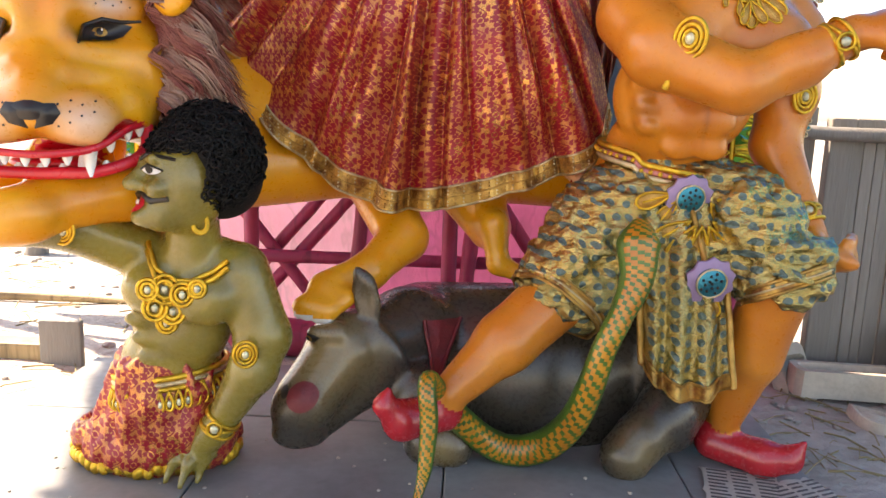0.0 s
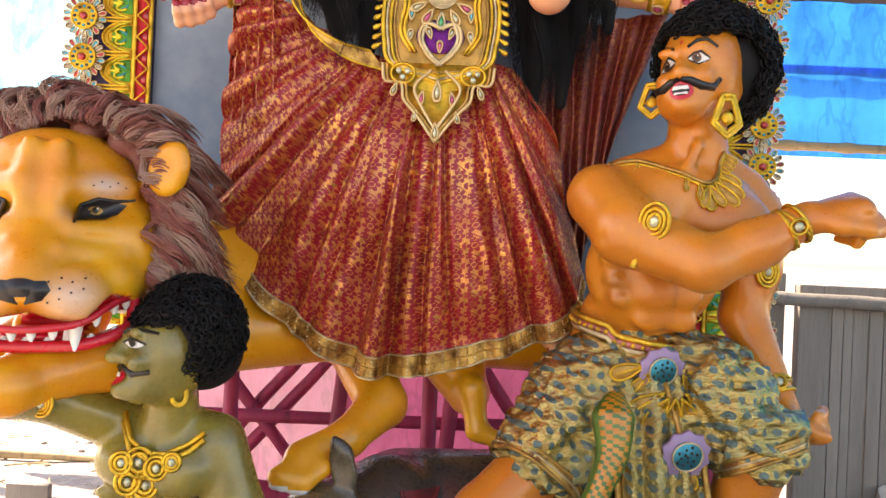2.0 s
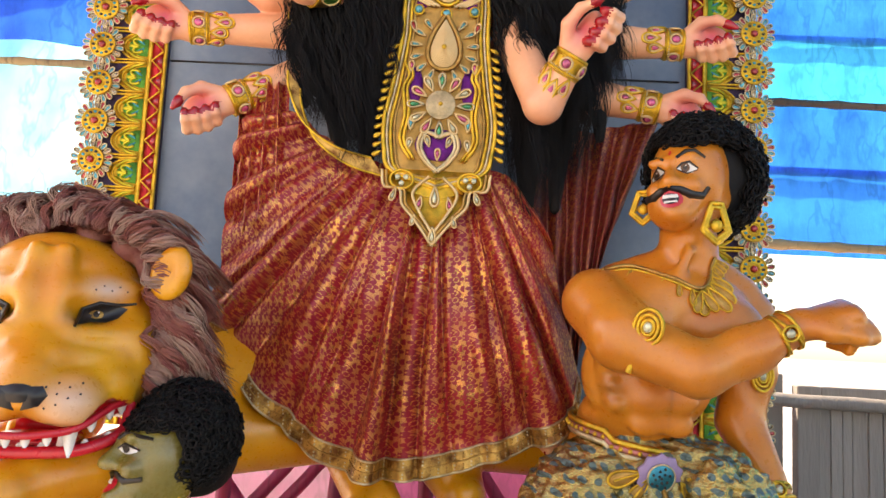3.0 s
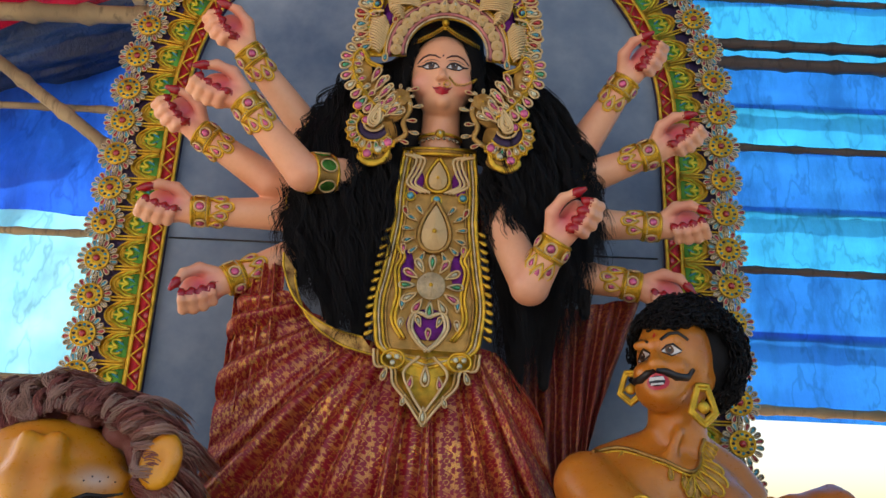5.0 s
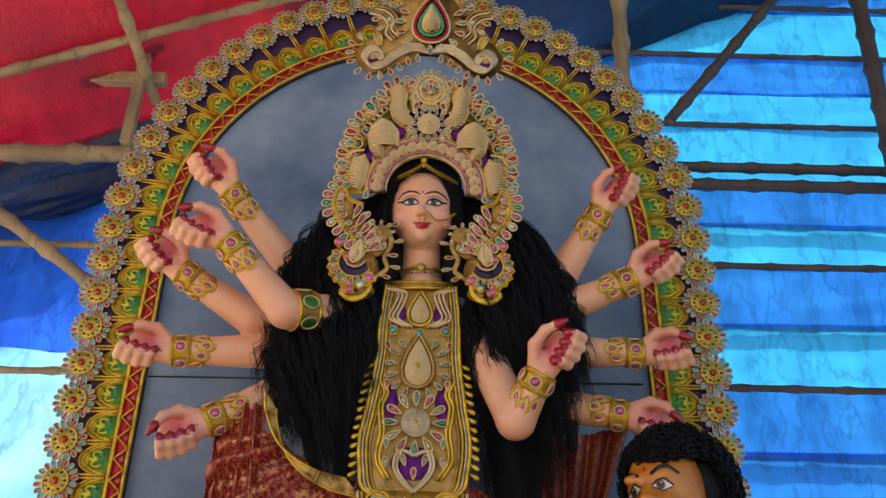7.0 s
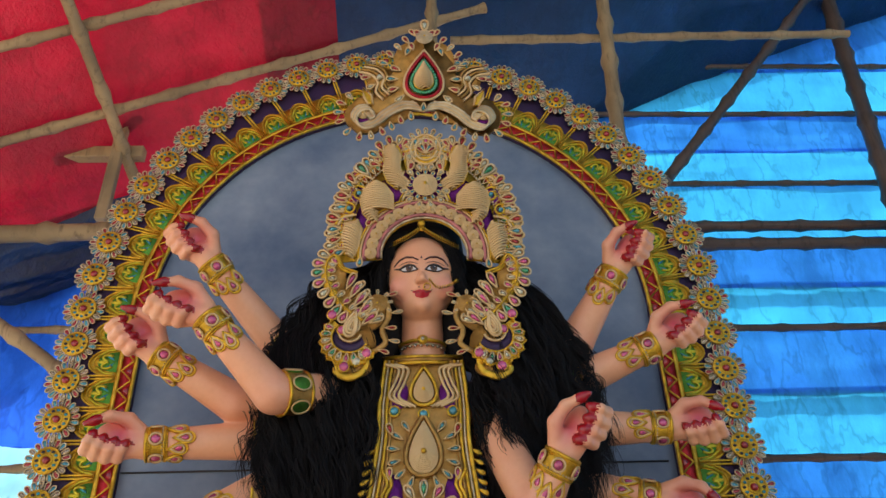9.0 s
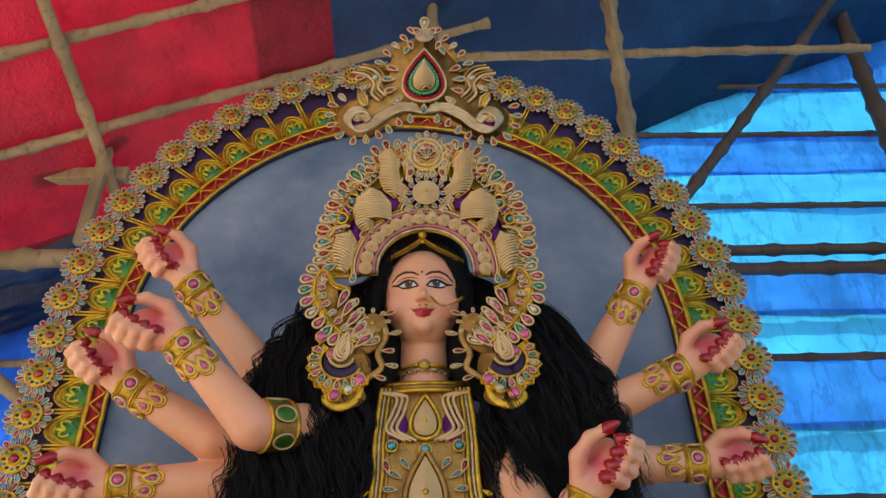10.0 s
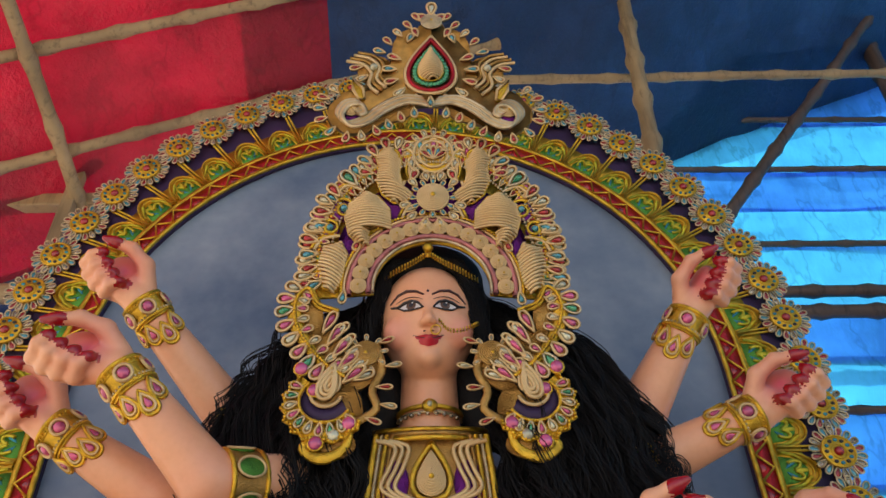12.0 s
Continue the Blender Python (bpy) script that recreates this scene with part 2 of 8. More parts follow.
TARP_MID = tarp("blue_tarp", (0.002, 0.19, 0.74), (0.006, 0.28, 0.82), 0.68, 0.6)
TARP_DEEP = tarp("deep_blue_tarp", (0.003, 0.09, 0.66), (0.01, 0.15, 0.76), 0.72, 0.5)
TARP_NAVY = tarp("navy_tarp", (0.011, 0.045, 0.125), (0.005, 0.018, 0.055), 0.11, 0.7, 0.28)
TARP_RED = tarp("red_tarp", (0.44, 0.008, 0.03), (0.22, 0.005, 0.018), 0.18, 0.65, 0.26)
# Blue sheet made paler: the sun behind it is put into its colour.
TARP_SUNLIT = tarp("sunlit_blue_tarp", (0.16, 0.62, 0.86), (0.30, 0.72, 0.90), 0.82, 0.2)
PINK_CLOTH = tarp("pink_cloth", (0.66, 0.17, 0.30), (0.46, 0.09, 0.20), 0.45, 0.5, 0.8)
PINK_NET = tarp("pink_net", (0.72, 0.20, 0.36), (0.60, 0.13, 0.28), 0.5, 0.3, 0.7)
net = PINK_NET.node_tree
hole = net.nodes.new("ShaderNodeMixShader")
hole.inputs[0].default_value = 0.12
net.links.new(net.nodes["Material Output"].inputs["Surface"].links[0].from_socket, hole.inputs[1])
net.links.new(net.nodes.new("ShaderNodeBsdfTransparent").outputs[0], hole.inputs[2])
net.links.new(hole.outputs[0], net.nodes["Material Output"].inputs["Surface"])
PANEL_PAINT = paint("grey_blue_sky_paint", (0.075, 0.135, 0.22), (0.25, 0.33, 0.40), 0.5, big=2.2, fine=25, relief=0.08, dirt=0.1)
PLATFORM = paint("grey_platform_paint", (0.26, 0.27, 0.27), (0.17, 0.17, 0.17), 0.5, big=3, fine=30, relief=0.15)
EARTH = paint("dusty_earth", (0.48, 0.44, 0.40), (0.32, 0.285, 0.255), 0.9, big=1.6, fine=24, relief=0.8, depth=0.03, dirt=0.5)
PLASTER = paint("grey_plaster", (0.55, 0.49, 0.41), (0.40, 0.35, 0.29), 0.85, big=8, fine=60, relief=0.3, dirt=0.3)
PAPER = paint("newsprint", (0.55, 0.51, 0.45), (0.46, 0.42, 0.37), 0.8, big=8, fine=60, relief=0.2)
INK = paint("printing_ink", (0.10, 0.09, 0.09), rough=0.8)
STRAW = paint("straw", (0.42, 0.32, 0.16), rough=0.8, vary=0.5)
SNAKE_GREEN = paint("green_scale_paint", (0.07, 0.17, 0.02), (0.03, 0.08, 0.01), 0.35, big=12, relief=0.1, coat=0.3)
SNAKE_GOLD = paint("orange_scale_paint", (0.60, 0.26, 0.02), (0.45, 0.14, 0.01), 0.35, big=10, relief=0.1, coat=0.3)


# ---- mesh helpers ----
def mesh_of(name, verts, faces, mats, index=None, smooth=True):
    me = bpy.data.meshes.new(name)
    me.from_pydata([tuple(v) for v in verts], [], [tuple(f) for f in faces])
    for m in (mats if isinstance(mats, (list, tuple)) else [mats]):
        me.materials.append(m)
    if index is not None:
        me.polygons.foreach_set("material_index", np.asarray(index, dtype=np.int32))
    me.polygons.foreach_set("use_smooth", np.full(len(me.polygons), smooth))
    me.update()
    return me


class Shape:
    """Gathers verts, faces and materials of one mesh."""

    def __init__(self):
        self.v, self.f, self.m, self.mats = [], [], [], []

    def slot(self, mat):
        if mat not in self.mats:
            self.mats.append(mat)
        return self.mats.index(mat)

    def add(self, verts, faces, mat):
        n, s = len(self.v), self.slot(mat)
        self.v.extend(tuple(v) for v in verts)
        self.f.extend(tuple(i + n for i in f) for f in faces)
        self.m.extend([s] * len(faces))
        return self

    def tube(self, pts, radius, mat, sides=6, closed=False, flat=1.0):
        pts = [Vector(p) for p in pts]
        n = len(pts)
        rad = radius if hasattr(radius, "__len__") else [radius] * n
        vs, fs = [], []
        side = None
        for i, p in enumerate(pts):
            a, b = (pts[(i - 1) % n], pts[(i + 1) % n]) if closed else (pts[max(i - 1, 0)], pts[min(i + 1, n - 1)])
            d = (b - a).normalized() if (b - a).length > 1e-9 else Vector((0, 0, 1))
            if side is None:
                side = d.cross(Vector((0, 1, 0)))
                if side.length < 0.2:
                    side = d.cross(Vector((1, 0, 0)))
            side = (side - d * side.dot(d)).normalized()
            up = d.cross(side)
            for k in range(sides):
                q = 2 * math.pi * k / sides
                vs.append(p + (side * math.cos(q) + up * math.sin(q) * flat) * rad[i])
        for i in range(n if closed else n - 1):
            for k in range(sides):
                j, l = (i + 1) % n, (k + 1) % sides
                fs.append((i * sides + k, j * sides + k, j * sides + l, i * sides + l))
        if not closed:
            fs.append(tuple(range(sides - 1, -1, -1)))
            fs.append(tuple((n - 1) * sides + k for k in range(sides)))
        return self.add(vs, fs, mat)

    def prism(self, outline, y0, y1, mat, bevel=0.0, lift=None):
        """A plate with the outline (x, z), its face at y0 (towards the viewer), its back at y1."""
        n = len(outline)
        cx, cz = sum(p[0] for p in outline) / n, sum(p[1] for p in outline) / n
        ring = []
        for x, z in outline:
            dx, dz = cx - x, cz - z
            l = math.hypot(dx, dz) or 1
            ring.append((x + dx / l * bevel, y0, z + dz / l * bevel))
        vs = ring + [(x, y0 + bevel, z) for x, z in outline] + [(x, y1, z) for x, z in outline] + [(cx, y0 if lift is None else lift, cz)]
        fs = [(i, 3 * n, (i + 1) % n) for i in range(n)]
        for s in (0, n):
            fs += [(s + i, s + (i + 1) % n, s + n + (i + 1) % n, s + n + i) for i in range(n)]
        fs.append(tuple(range(2 * n, 3 * n)))
        return self.add(vs, fs, mat)

    def box(self, lo, hi, mat, bevel=0.0):
        bm = bmesh.new()
        bmesh.ops.create_cube(bm, size=1)
        for v in bm.verts:
            for i in range(3):
                v.co[i] = lo[i] if v.co[i] < 0 else hi[i]
        if bevel:
            bmesh.ops.bevel(bm, geom=bm.edges[:], offset=bevel, segments=2, affect="EDGES", profile=0.5)
        bm.verts.index_update()
        self.add([v.co.copy() for v in bm.verts], [[v.index for v in f.verts] for f in bm.faces], mat)
        bm.free()
        return self

    def ball(self, c, r, mat, seg=10, rings=7):
        r = r if hasattr(r, "__len__") else (r, r, r)
        vs, fs = [], []
        for i in range(rings + 1):
            a = math.pi * i / rings
            for k in range(seg):
                q = 2 * math.pi * k / seg
                vs.append((c[0] + r[0] * math.sin(a) * math.cos(q), c[1] + r[1] * math.sin(a) * math.sin(q), c[2] + r[2] * math.cos(a)))
        for i in range(rings):
            for k in range(seg):
                l = (k + 1) % seg
                fs.append((i * seg + k, (i + 1) * seg + k, (i + 1) * seg + l, i * seg + l))
        return self.add(vs, fs, mat)

    def sheet(self, grid, mat, thick=0.0):
        """A bent sheet from a grid of points, with thickness along +y."""
        h, w = len(grid), len(grid[0])
        vs = [p for row in grid for p in row]
        fs = [(i * w + j, i * w + j + 1, (i + 1) * w + j + 1, (i + 1) * w + j) for i in range(h - 1) for j in range(w - 1)]
        return self.add(vs, fs, mat)

    def mesh(self, name, smooth=True):
        return mesh_of(name, self.v, self.f, self.mats, self.m, smooth)


def part(name, shape, parent, label="", m=None, smooth=True):
    ob = new(name, shape.mesh(name, smooth) if isinstance(shape, Shape) else shape)
    ob.parent = parent
    if m is not None:
        ob.matrix_basis = m
    return tagged(ob, label)


def thing(name, shape, label, category, group="", kind="", smooth=True):
    data = shape.mesh(name, smooth) if isinstance(shape, Shape) else shape
    return tagged(new(name, data), label, category, group, kind)


def uv_grid(me, h, w, us, vs):
    """UV in metres for a mesh made of one h x w sheet (first faces), looped row by row."""
    layer = me.uv_layers.new(name="UVMap")
    for poly in me.polygons:
        for li, vi in zip(poly.loop_indices, poly.vertices):
            if vi < h * w:
                layer.data[li].uv = (us[vi], vs[vi])


# ---- smooth solids ----
def cap(a, b, ra, rb=None, mat=0):
    return ("cap", np.array(a, float), np.array(b, float), ra, ra if rb is None else rb, mat)


def ell(c, r, mat=0, rot=(0, 0, 0), cut=False):
    turn = np.array(Euler([radians(a) for a in rot]).to_matrix())
    return ("cut" if cut else "ell", np.array(c, float), np.array(r, float), turn, None, mat)


def dist(pr, p):
    kind, a, b, c, d, _ = pr
    if kind == "cap":
        ab = b - a
        t = np.clip(((p - a) @ ab) / max(ab @ ab, 1e-12), 0, 1)
        return np.linalg.norm(p - a - t[..., None] * ab, axis=-1) - (c + (d - c) * t)
    q = (p - a) @ c
    k0 = np.linalg.norm(q / b, axis=-1)
    k1 = np.linalg.norm(q / (b * b), axis=-1)
    return k0 * (k0 - 1) / np.maximum(k1, 1e-9)


def solid(prims, h, k):
    """One closed smooth surface round all prims (surface nets on a signed distance field), with a material number for each face."""
    los, his = [], []
    for pr in prims:
        if pr[0] == "cap":
            r = max(pr[3], pr[4])
            los.append(np.minimum(pr[1], pr[2]) - r), his.append(np.maximum(pr[1], pr[2]) + r)
        else:
            r = max(pr[2])
            los.append(pr[1] - r), his.append(pr[1] + r)
    pad = k + 3 * h
    body = [i for i, pr in enumerate(prims) if pr[0] != "cut"]
    lo = np.min([los[i] for i in body], axis=0) - pad
    hi = np.max([his[i] for i in body], axis=0) + pad
    n = np.ceil((hi - lo) / h).astype(int) + 1
    f = np.full(n, 1e3, np.float32)
    own = np.zeros(n, np.int16)
    raw = np.full(n, 1e3, np.float32)
    ax = [lo[i] + h * np.arange(n[i]) for i in range(3)]
    for pr, a, b in zip(prims, los, his):
        s = tuple(slice(max(int((a[i] - pad - lo[i]) / h), 0), max(min(int((b[i] + pad - lo[i]) / h) + 2, n[i]), 0)) for i in range(3))
        if any(x.stop <= x.start for x in s):
            continue
        g = np.stack(np.meshgrid(*(ax[i][s[i]] for i in range(3)), indexing="ij"), -1)
        d = dist(pr, g).astype(np.float32)
        old = f[s]
        if pr[0] == "cut":
            w = np.clip(0.5 - 0.5 * (old + d) / k, 0, 1)
            f[s] = old * (1 - w) - d * w + k * w * (1 - w)
            own[s] = np.where(-d > old - 0.3 * k, pr[5], own[s])
        else:
            near = old < 900
            w = np.clip(0.5 + 0.5 * (old - d) / k, 0, 1)
            f[s] = np.where(near, old * (1 - w) + d * w - k * w * (1 - w), np.minimum(old, d))
            own[s] = np.where(d < raw[s], pr[5], own[s])
            raw[s] = np.minimum(raw[s], d)
    inside = f < 0
    c = n - 1
    cnt, acc = np.zeros(c, np.float32), np.zeros((*c, 3), np.float32)
    for axis in range(3):
        o1, o2 = [i for i in range(3) if i != axis]
        for p in (0, 1):
            for q in (0, 1):
                st = [0, 0, 0]
                st[o1], st[o2] = p, q
                a = tuple(slice(st[i], st[i] + c[i]) for i in range(3))
                st[axis] = 1
                b = tuple(slice(st[i], st[i] + c[i]) for i in range(3))
                hit = inside[a] != inside[b]
                t = np.where(hit, f[a] / np.where(hit, f[a] - f[b], 1), 0)
                cnt += hit
                acc[..., axis] += t
                acc[..., o1] += hit * p
                acc[..., o2] += hit * q
    used = cnt > 0
    ids = np.full(c, -1)
    ids[used] = np.arange(used.sum())
    cells = np.argwhere(used)
    verts = lo + h * (cells + acc[used] / cnt[used][:, None])
    owner = own[:-1, :-1, :-1][used]
    faces = []
    for axis in range(3):
        o1, o2 = [(1, 2), (2, 0), (0, 1)][axis]
        a = [slice(1, -1)] * 3
        a[axis] = slice(0, -1)
        b = list(a)
        b[axis] = slice(1, None)
        A, B = inside[tuple(a)], inside[tuple(b)]
        for ids_at, flip in ((np.argwhere(A & ~B), False), (np.argwhere(~A & B), True)):
            if not len(ids_at):
                continue
            base = ids_at + np.array([0 if i == axis else 1 for i in range(3)])
            quad = []
            for du, dv in ((0, 0), (-1, 0), (-1, -1), (0, -1)):
                idx = base.copy()
                idx[:, o1] += du
                idx[:, o2] += dv
                quad.append(ids[idx[:, 0], idx[:, 1], idx[:, 2]])
            quad = np.stack(quad, 1)
            faces.append(quad[:, ::-1] if flip else quad)
    faces = np.concatenate(faces)
    return verts, faces, owner[faces[:, 0]]


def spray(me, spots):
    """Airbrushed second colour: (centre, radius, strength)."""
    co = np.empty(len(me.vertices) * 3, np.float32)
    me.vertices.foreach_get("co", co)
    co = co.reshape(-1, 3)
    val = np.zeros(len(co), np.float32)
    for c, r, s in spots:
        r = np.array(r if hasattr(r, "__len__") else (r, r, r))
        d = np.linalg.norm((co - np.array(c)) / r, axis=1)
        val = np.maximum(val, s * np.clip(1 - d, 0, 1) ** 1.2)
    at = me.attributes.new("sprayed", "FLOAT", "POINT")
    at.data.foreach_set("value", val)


BLEND = [0.02]   # how softly the parts of the solid at hand run into one another


def cast(prims, starts, d, far=1.2):
    """The first points on the solid from starts along d."""
    p, d = np.atleast_2d(np.array(starts, float)), np.array(d, float)
    d /= np.linalg.norm(d)
    mid = p.mean(axis=0)
    reach = np.linalg.norm(p - mid, axis=1).max() + 0.05
    close = []
    for pr in prims:
        if pr[0] == "cut":
            continue
        c = (pr[1] + pr[2]) / 2 if pr[0] == "cap" else pr[1]
        r = np.linalg.norm(pr[2] - pr[1]) / 2 + max(pr[3], pr[4]) if pr[0] == "cap" else max(pr[2])
        w = c - mid
        if np.linalg.norm(w - d * (w @ d)) < r + reach:
            close.append(pr)
    t = np.zeros(len(p))
    for _ in range(70):
        q = p + d * t[:, None]
        s = None
        for pr in close:
            e = dist(pr, q)
            if s is None:
                s = e
            else:
                w = np.clip(0.5 + 0.5 * (s - e) / BLEND[0], 0, 1)
                s = s * (1 - w) + e * w - BLEND[0] * w * (1 - w)
        t = np.minimum(t + np.where(s < 0.0006, 0, np.maximum(s * 0.85, 0.0004)), far)
    return p + d * t[:, None]


def decal(shape, prims, frame_m, outline, mat, lift=0.002, dome=0.0):
    """A painted or thin applied patch: an outline in a face's own plane, laid on the solid along the plane's depth."""
    d = -np.array(frame_m.to_3x3() @ Vector((0, -1, 0)))
    n = len(outline)
    cx, cz = sum(o[0] for o in outline) / n, sum(o[1] for o in outline) / n
    rings = (1.0, 0.66, 0.33)
    starts, lifts = [], []
    for r in rings:
        for x, z in outline:
            starts.append(frame_m @ Vector((cx + (x - cx) * r, -0.3, cz + (z - cz) * r)))
            lifts.append(lift + dome * (1 - r))
    starts.append(frame_m @ Vector((cx, -0.3, cz)))
    lifts.append(lift + dome)
    pts = list(cast(prims, starts, d) - d * np.array(lifts)[:, None])
    fs = []
    for r in range(len(rings) - 1):
        fs += [(r * n + i, r * n + (i + 1) % n, (r + 1) * n + (i + 1) % n, (r + 1) * n + i) for i in range(n)]
    fs += [((len(rings) - 1) * n + i, (len(rings) - 1) * n + (i + 1) % n, len(pts) - 1) for i in range(n)]
    shape.add(pts, fs, mat)


def oval(cx, cz, rx, rz, n=14, a0=0.0):
    return [(cx + rx * math.cos(a0 + 2 * math.pi * i / n), cz + rz * math.sin(a0 + 2 * math.pi * i / n)) for i in range(n)]


def bow(pts, w0, w1=None):
    """The outline of a painted stroke along points (x, z), widest in the middle."""
    n = len(pts)
    up, dn = [], []
    for i, (x, z) in enumerate(pts):
        a, b = pts[max(i - 1, 0)], pts[min(i + 1, n - 1)]
        l = math.hypot(b[0] - a[0], b[1] - a[1]) or 1
        w = w0 * (0.25 + 0.75 * math.sin(math.pi * (i + 0.5) / n)) / 2
        up.append((x - (b[1] - a[1]) / l * w, z + (b[0] - a[0]) / l * w))
        dn.append((x + (b[1] - a[1]) / l * w, z - (b[0] - a[0]) / l * w))
    return up + dn[::-1]


def stroke(shape, prims, frame_m, pts, width, mat, lift=0.0):
    """A painted line laid on the solid, tapering to its ends."""
    d = np.array(frame_m.to_3x3() @ Vector((0, 1, 0)))
    n = len(pts)
    line = cast(prims, [frame_m @ Vector((x, -0.3, z)) for x, z in pts], d) - d * lift
    rad = [width / 2 * (0.3 + 0.7 * math.sin(math.pi * (i + 0.6) / (n + 0.2))) for i in range(n)]
    shape.tube(line, rad, mat, 6)


def arc(a, b, rise, n=8):
    """Points of a bow from a to b, in a plane."""
    out = []
    for i in range(n):
        t = i / (n - 1)
        nx, nz = -(b[1] - a[1]), b[0] - a[0]
        s = 4 * t * (1 - t) * rise / max(math.hypot(nx, nz), 1e-9)
        out.append((a[0] + (b[0] - a[0]) * t + nx * s, a[1] + (b[1] - a[1]) * t + nz * s))
    return out


def spline(pts, n):
    """Catmull-Rom through points."""
    p = [Vector(q) for q in pts]
    p = [p[0] * 2 - p[1]] + p + [p[-1] * 2 - p[-2]]
    out, segs = [], len(p) - 3
    for i in range(n):
        s = min(i / (n - 1) * segs, segs - 1e-6)
        k = int(s)
        t = s - k
        a, b, c, d = p[k:k + 4]
        out.append(0.5 * ((2 * b) + (c - a) * t + (2 * a - 5 * b + 4 * c - d) * t * t + (3 * b - a - 3 * c + d) * t ** 3))
    return out


# ---- ground, platform ----
def wavy(x, y, z, amp, freq, seed=0.0):
    return amp * noise.noise(Vector((x * freq + seed, y * freq - seed, z * freq)))


def make_ground():
    s = Shape()
    xs = [-400, -120, -40, -14] + [-6 + 0.25 * i for i in range(49)] + [14, 40, 120, 400]
    ys = [-400, -60, -12, -3] + [0 + 0.2 * i for i in range(45)] + [14, 40, 120, 400]
    s.sheet([[(x, y, 0.08 + (wavy(x, y, 0, 0.05, 0.9) + wavy(x, y, 0, 0.02, 3.5) if abs(x) < 10 and -3 < y < 12 else 0)) for x in xs] for y in ys][::-1], EARTH)
    thing("ground", s, "dusty trodden earth floor with dry litter", "ground", kind="structure")


make_ground()
platform = thing("platform", Shape(), "low grey painted board platform under the tableau", "platform", kind="structure")
for i, (x0, x1) in enumerate(((-1.30, -0.62), (-0.616, 0.02), (0.024, 0.66), (0.664, 1.02))):
    part("board", Shape().box((x0, 1.45, 0.03), (x1, 2.62, 0.13 - 0.002 * (i % 2)), PLATFORM, 0.004), platform, smooth=False)
    part("board", Shape().box((x0, 2.626, 0.03), (x1, 3.1, 0.129), PLATFORM, 0.004), platform, smooth=False)


# ---- bamboo frame and tarpaulins ----
def pole(a, b, r, mat=None, label="pale bamboo pole of the shed frame", knots=True):
    a, b = Vector(a), Vector(b)
    n = max(int((b - a).length / 0.06), 4)
    pts, rad = [], []
    seed = a.x * 3.1 + b.z * 1.7
    for i in range(n + 1):
        t = i / n
        p = a.lerp(b, t)
        p = p + Vector((wavy(t * 4, seed, 0, 0.007, 1), wavy(t * 4, seed, 5, 0.007, 1), wavy(t * 4, seed, 9, 0.007, 1)))
        node_here = knots and i % 5 == 3
        pts.append(p)
        rad.append(r * (1.06 if node_here else 0.84 - 0.10 * t))
    s = Shape().tube(pts, rad, mat or BAMBOO, 10)
    return thing("bamboo_pole", s, label, "pole", "poles of the shed")


def roof_z(x, y):
    return 4.74 + 0.41 * (x + 0.465) - 0.5 * (y - 3.28)


def drape(name, corners, mat, label, nu=40, nv=30, sag=0.05, freq=1.6, ribs=0, kind=""):
    """A slack sheet between four corners (two along the top, two along the bottom)."""
    a, b, c, d = (Vector(p) for p in corners)
    normal = (b - a).cross(d - a).normalized()
    grid = []
    for j in range(nv + 1):
        row = []
        for i in range(nu + 1):
            u, v = i / nu, j / nv
            p = a.lerp(b, u).lerp(d.lerp(c, u), v)
            q = sag * noise.fractal(Vector((u * freq * 3, v * freq * 2, a.x + a.z)), 1.0, 2.0, 4)
            if ribs:
                q += sag * 1.3 * abs(math.sin(math.pi * v * ribs)) - sag
            row.append(p + normal * q)
        grid.append(row)
    return thing(name, Shape().sheet(grid, mat), label, "tarpaulin", kind="structure")


# Duller strips: weaker daylight through doubled sheet, put into the colour.
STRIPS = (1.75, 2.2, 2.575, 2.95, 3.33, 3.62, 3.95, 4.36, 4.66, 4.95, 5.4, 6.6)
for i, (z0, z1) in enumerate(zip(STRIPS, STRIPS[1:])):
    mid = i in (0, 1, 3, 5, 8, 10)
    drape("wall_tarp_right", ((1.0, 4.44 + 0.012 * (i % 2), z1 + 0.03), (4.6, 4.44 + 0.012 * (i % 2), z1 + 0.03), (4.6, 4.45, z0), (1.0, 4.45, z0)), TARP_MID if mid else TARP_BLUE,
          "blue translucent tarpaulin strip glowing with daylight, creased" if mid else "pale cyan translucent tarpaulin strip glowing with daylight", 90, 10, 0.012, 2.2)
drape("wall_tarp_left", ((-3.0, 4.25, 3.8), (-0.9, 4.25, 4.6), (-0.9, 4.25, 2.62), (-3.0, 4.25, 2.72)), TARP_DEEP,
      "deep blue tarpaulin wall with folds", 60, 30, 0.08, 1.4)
drape("wall_tarp_left", ((-3.0, 4.28, 2.76), (-0.9, 4.28, 2.66), (-0.9, 4.28, 1.45), (-3.0, 4.28, 1.45)), TARP_SUNLIT,
      "blue tarpaulin wall, its sunlit glow put in as pale cyan", 60, 30, 0.06, 1.4)
# Side sheet added out of view; it tints the light from the right.
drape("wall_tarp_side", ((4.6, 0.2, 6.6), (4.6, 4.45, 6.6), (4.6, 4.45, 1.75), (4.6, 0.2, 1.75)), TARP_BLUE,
      "blue translucent tarpaulin added on the unseen side of the shed", 40, 40, 0.05, 1.2)


def roof_sheet(name, x0, x1, y0, y1, mat, label, lift=0.0, sag=0.06):
    drape(name, ((x0, y0, roof_z(x0, y0) + lift), (x1, y0, roof_z(x1, y0) + lift), (x1, y1, roof_z(x1, y1) + lift), (x0, y1, roof_z(x0, y1) + lift)), mat, label, 50, 50, sag, 1.6)


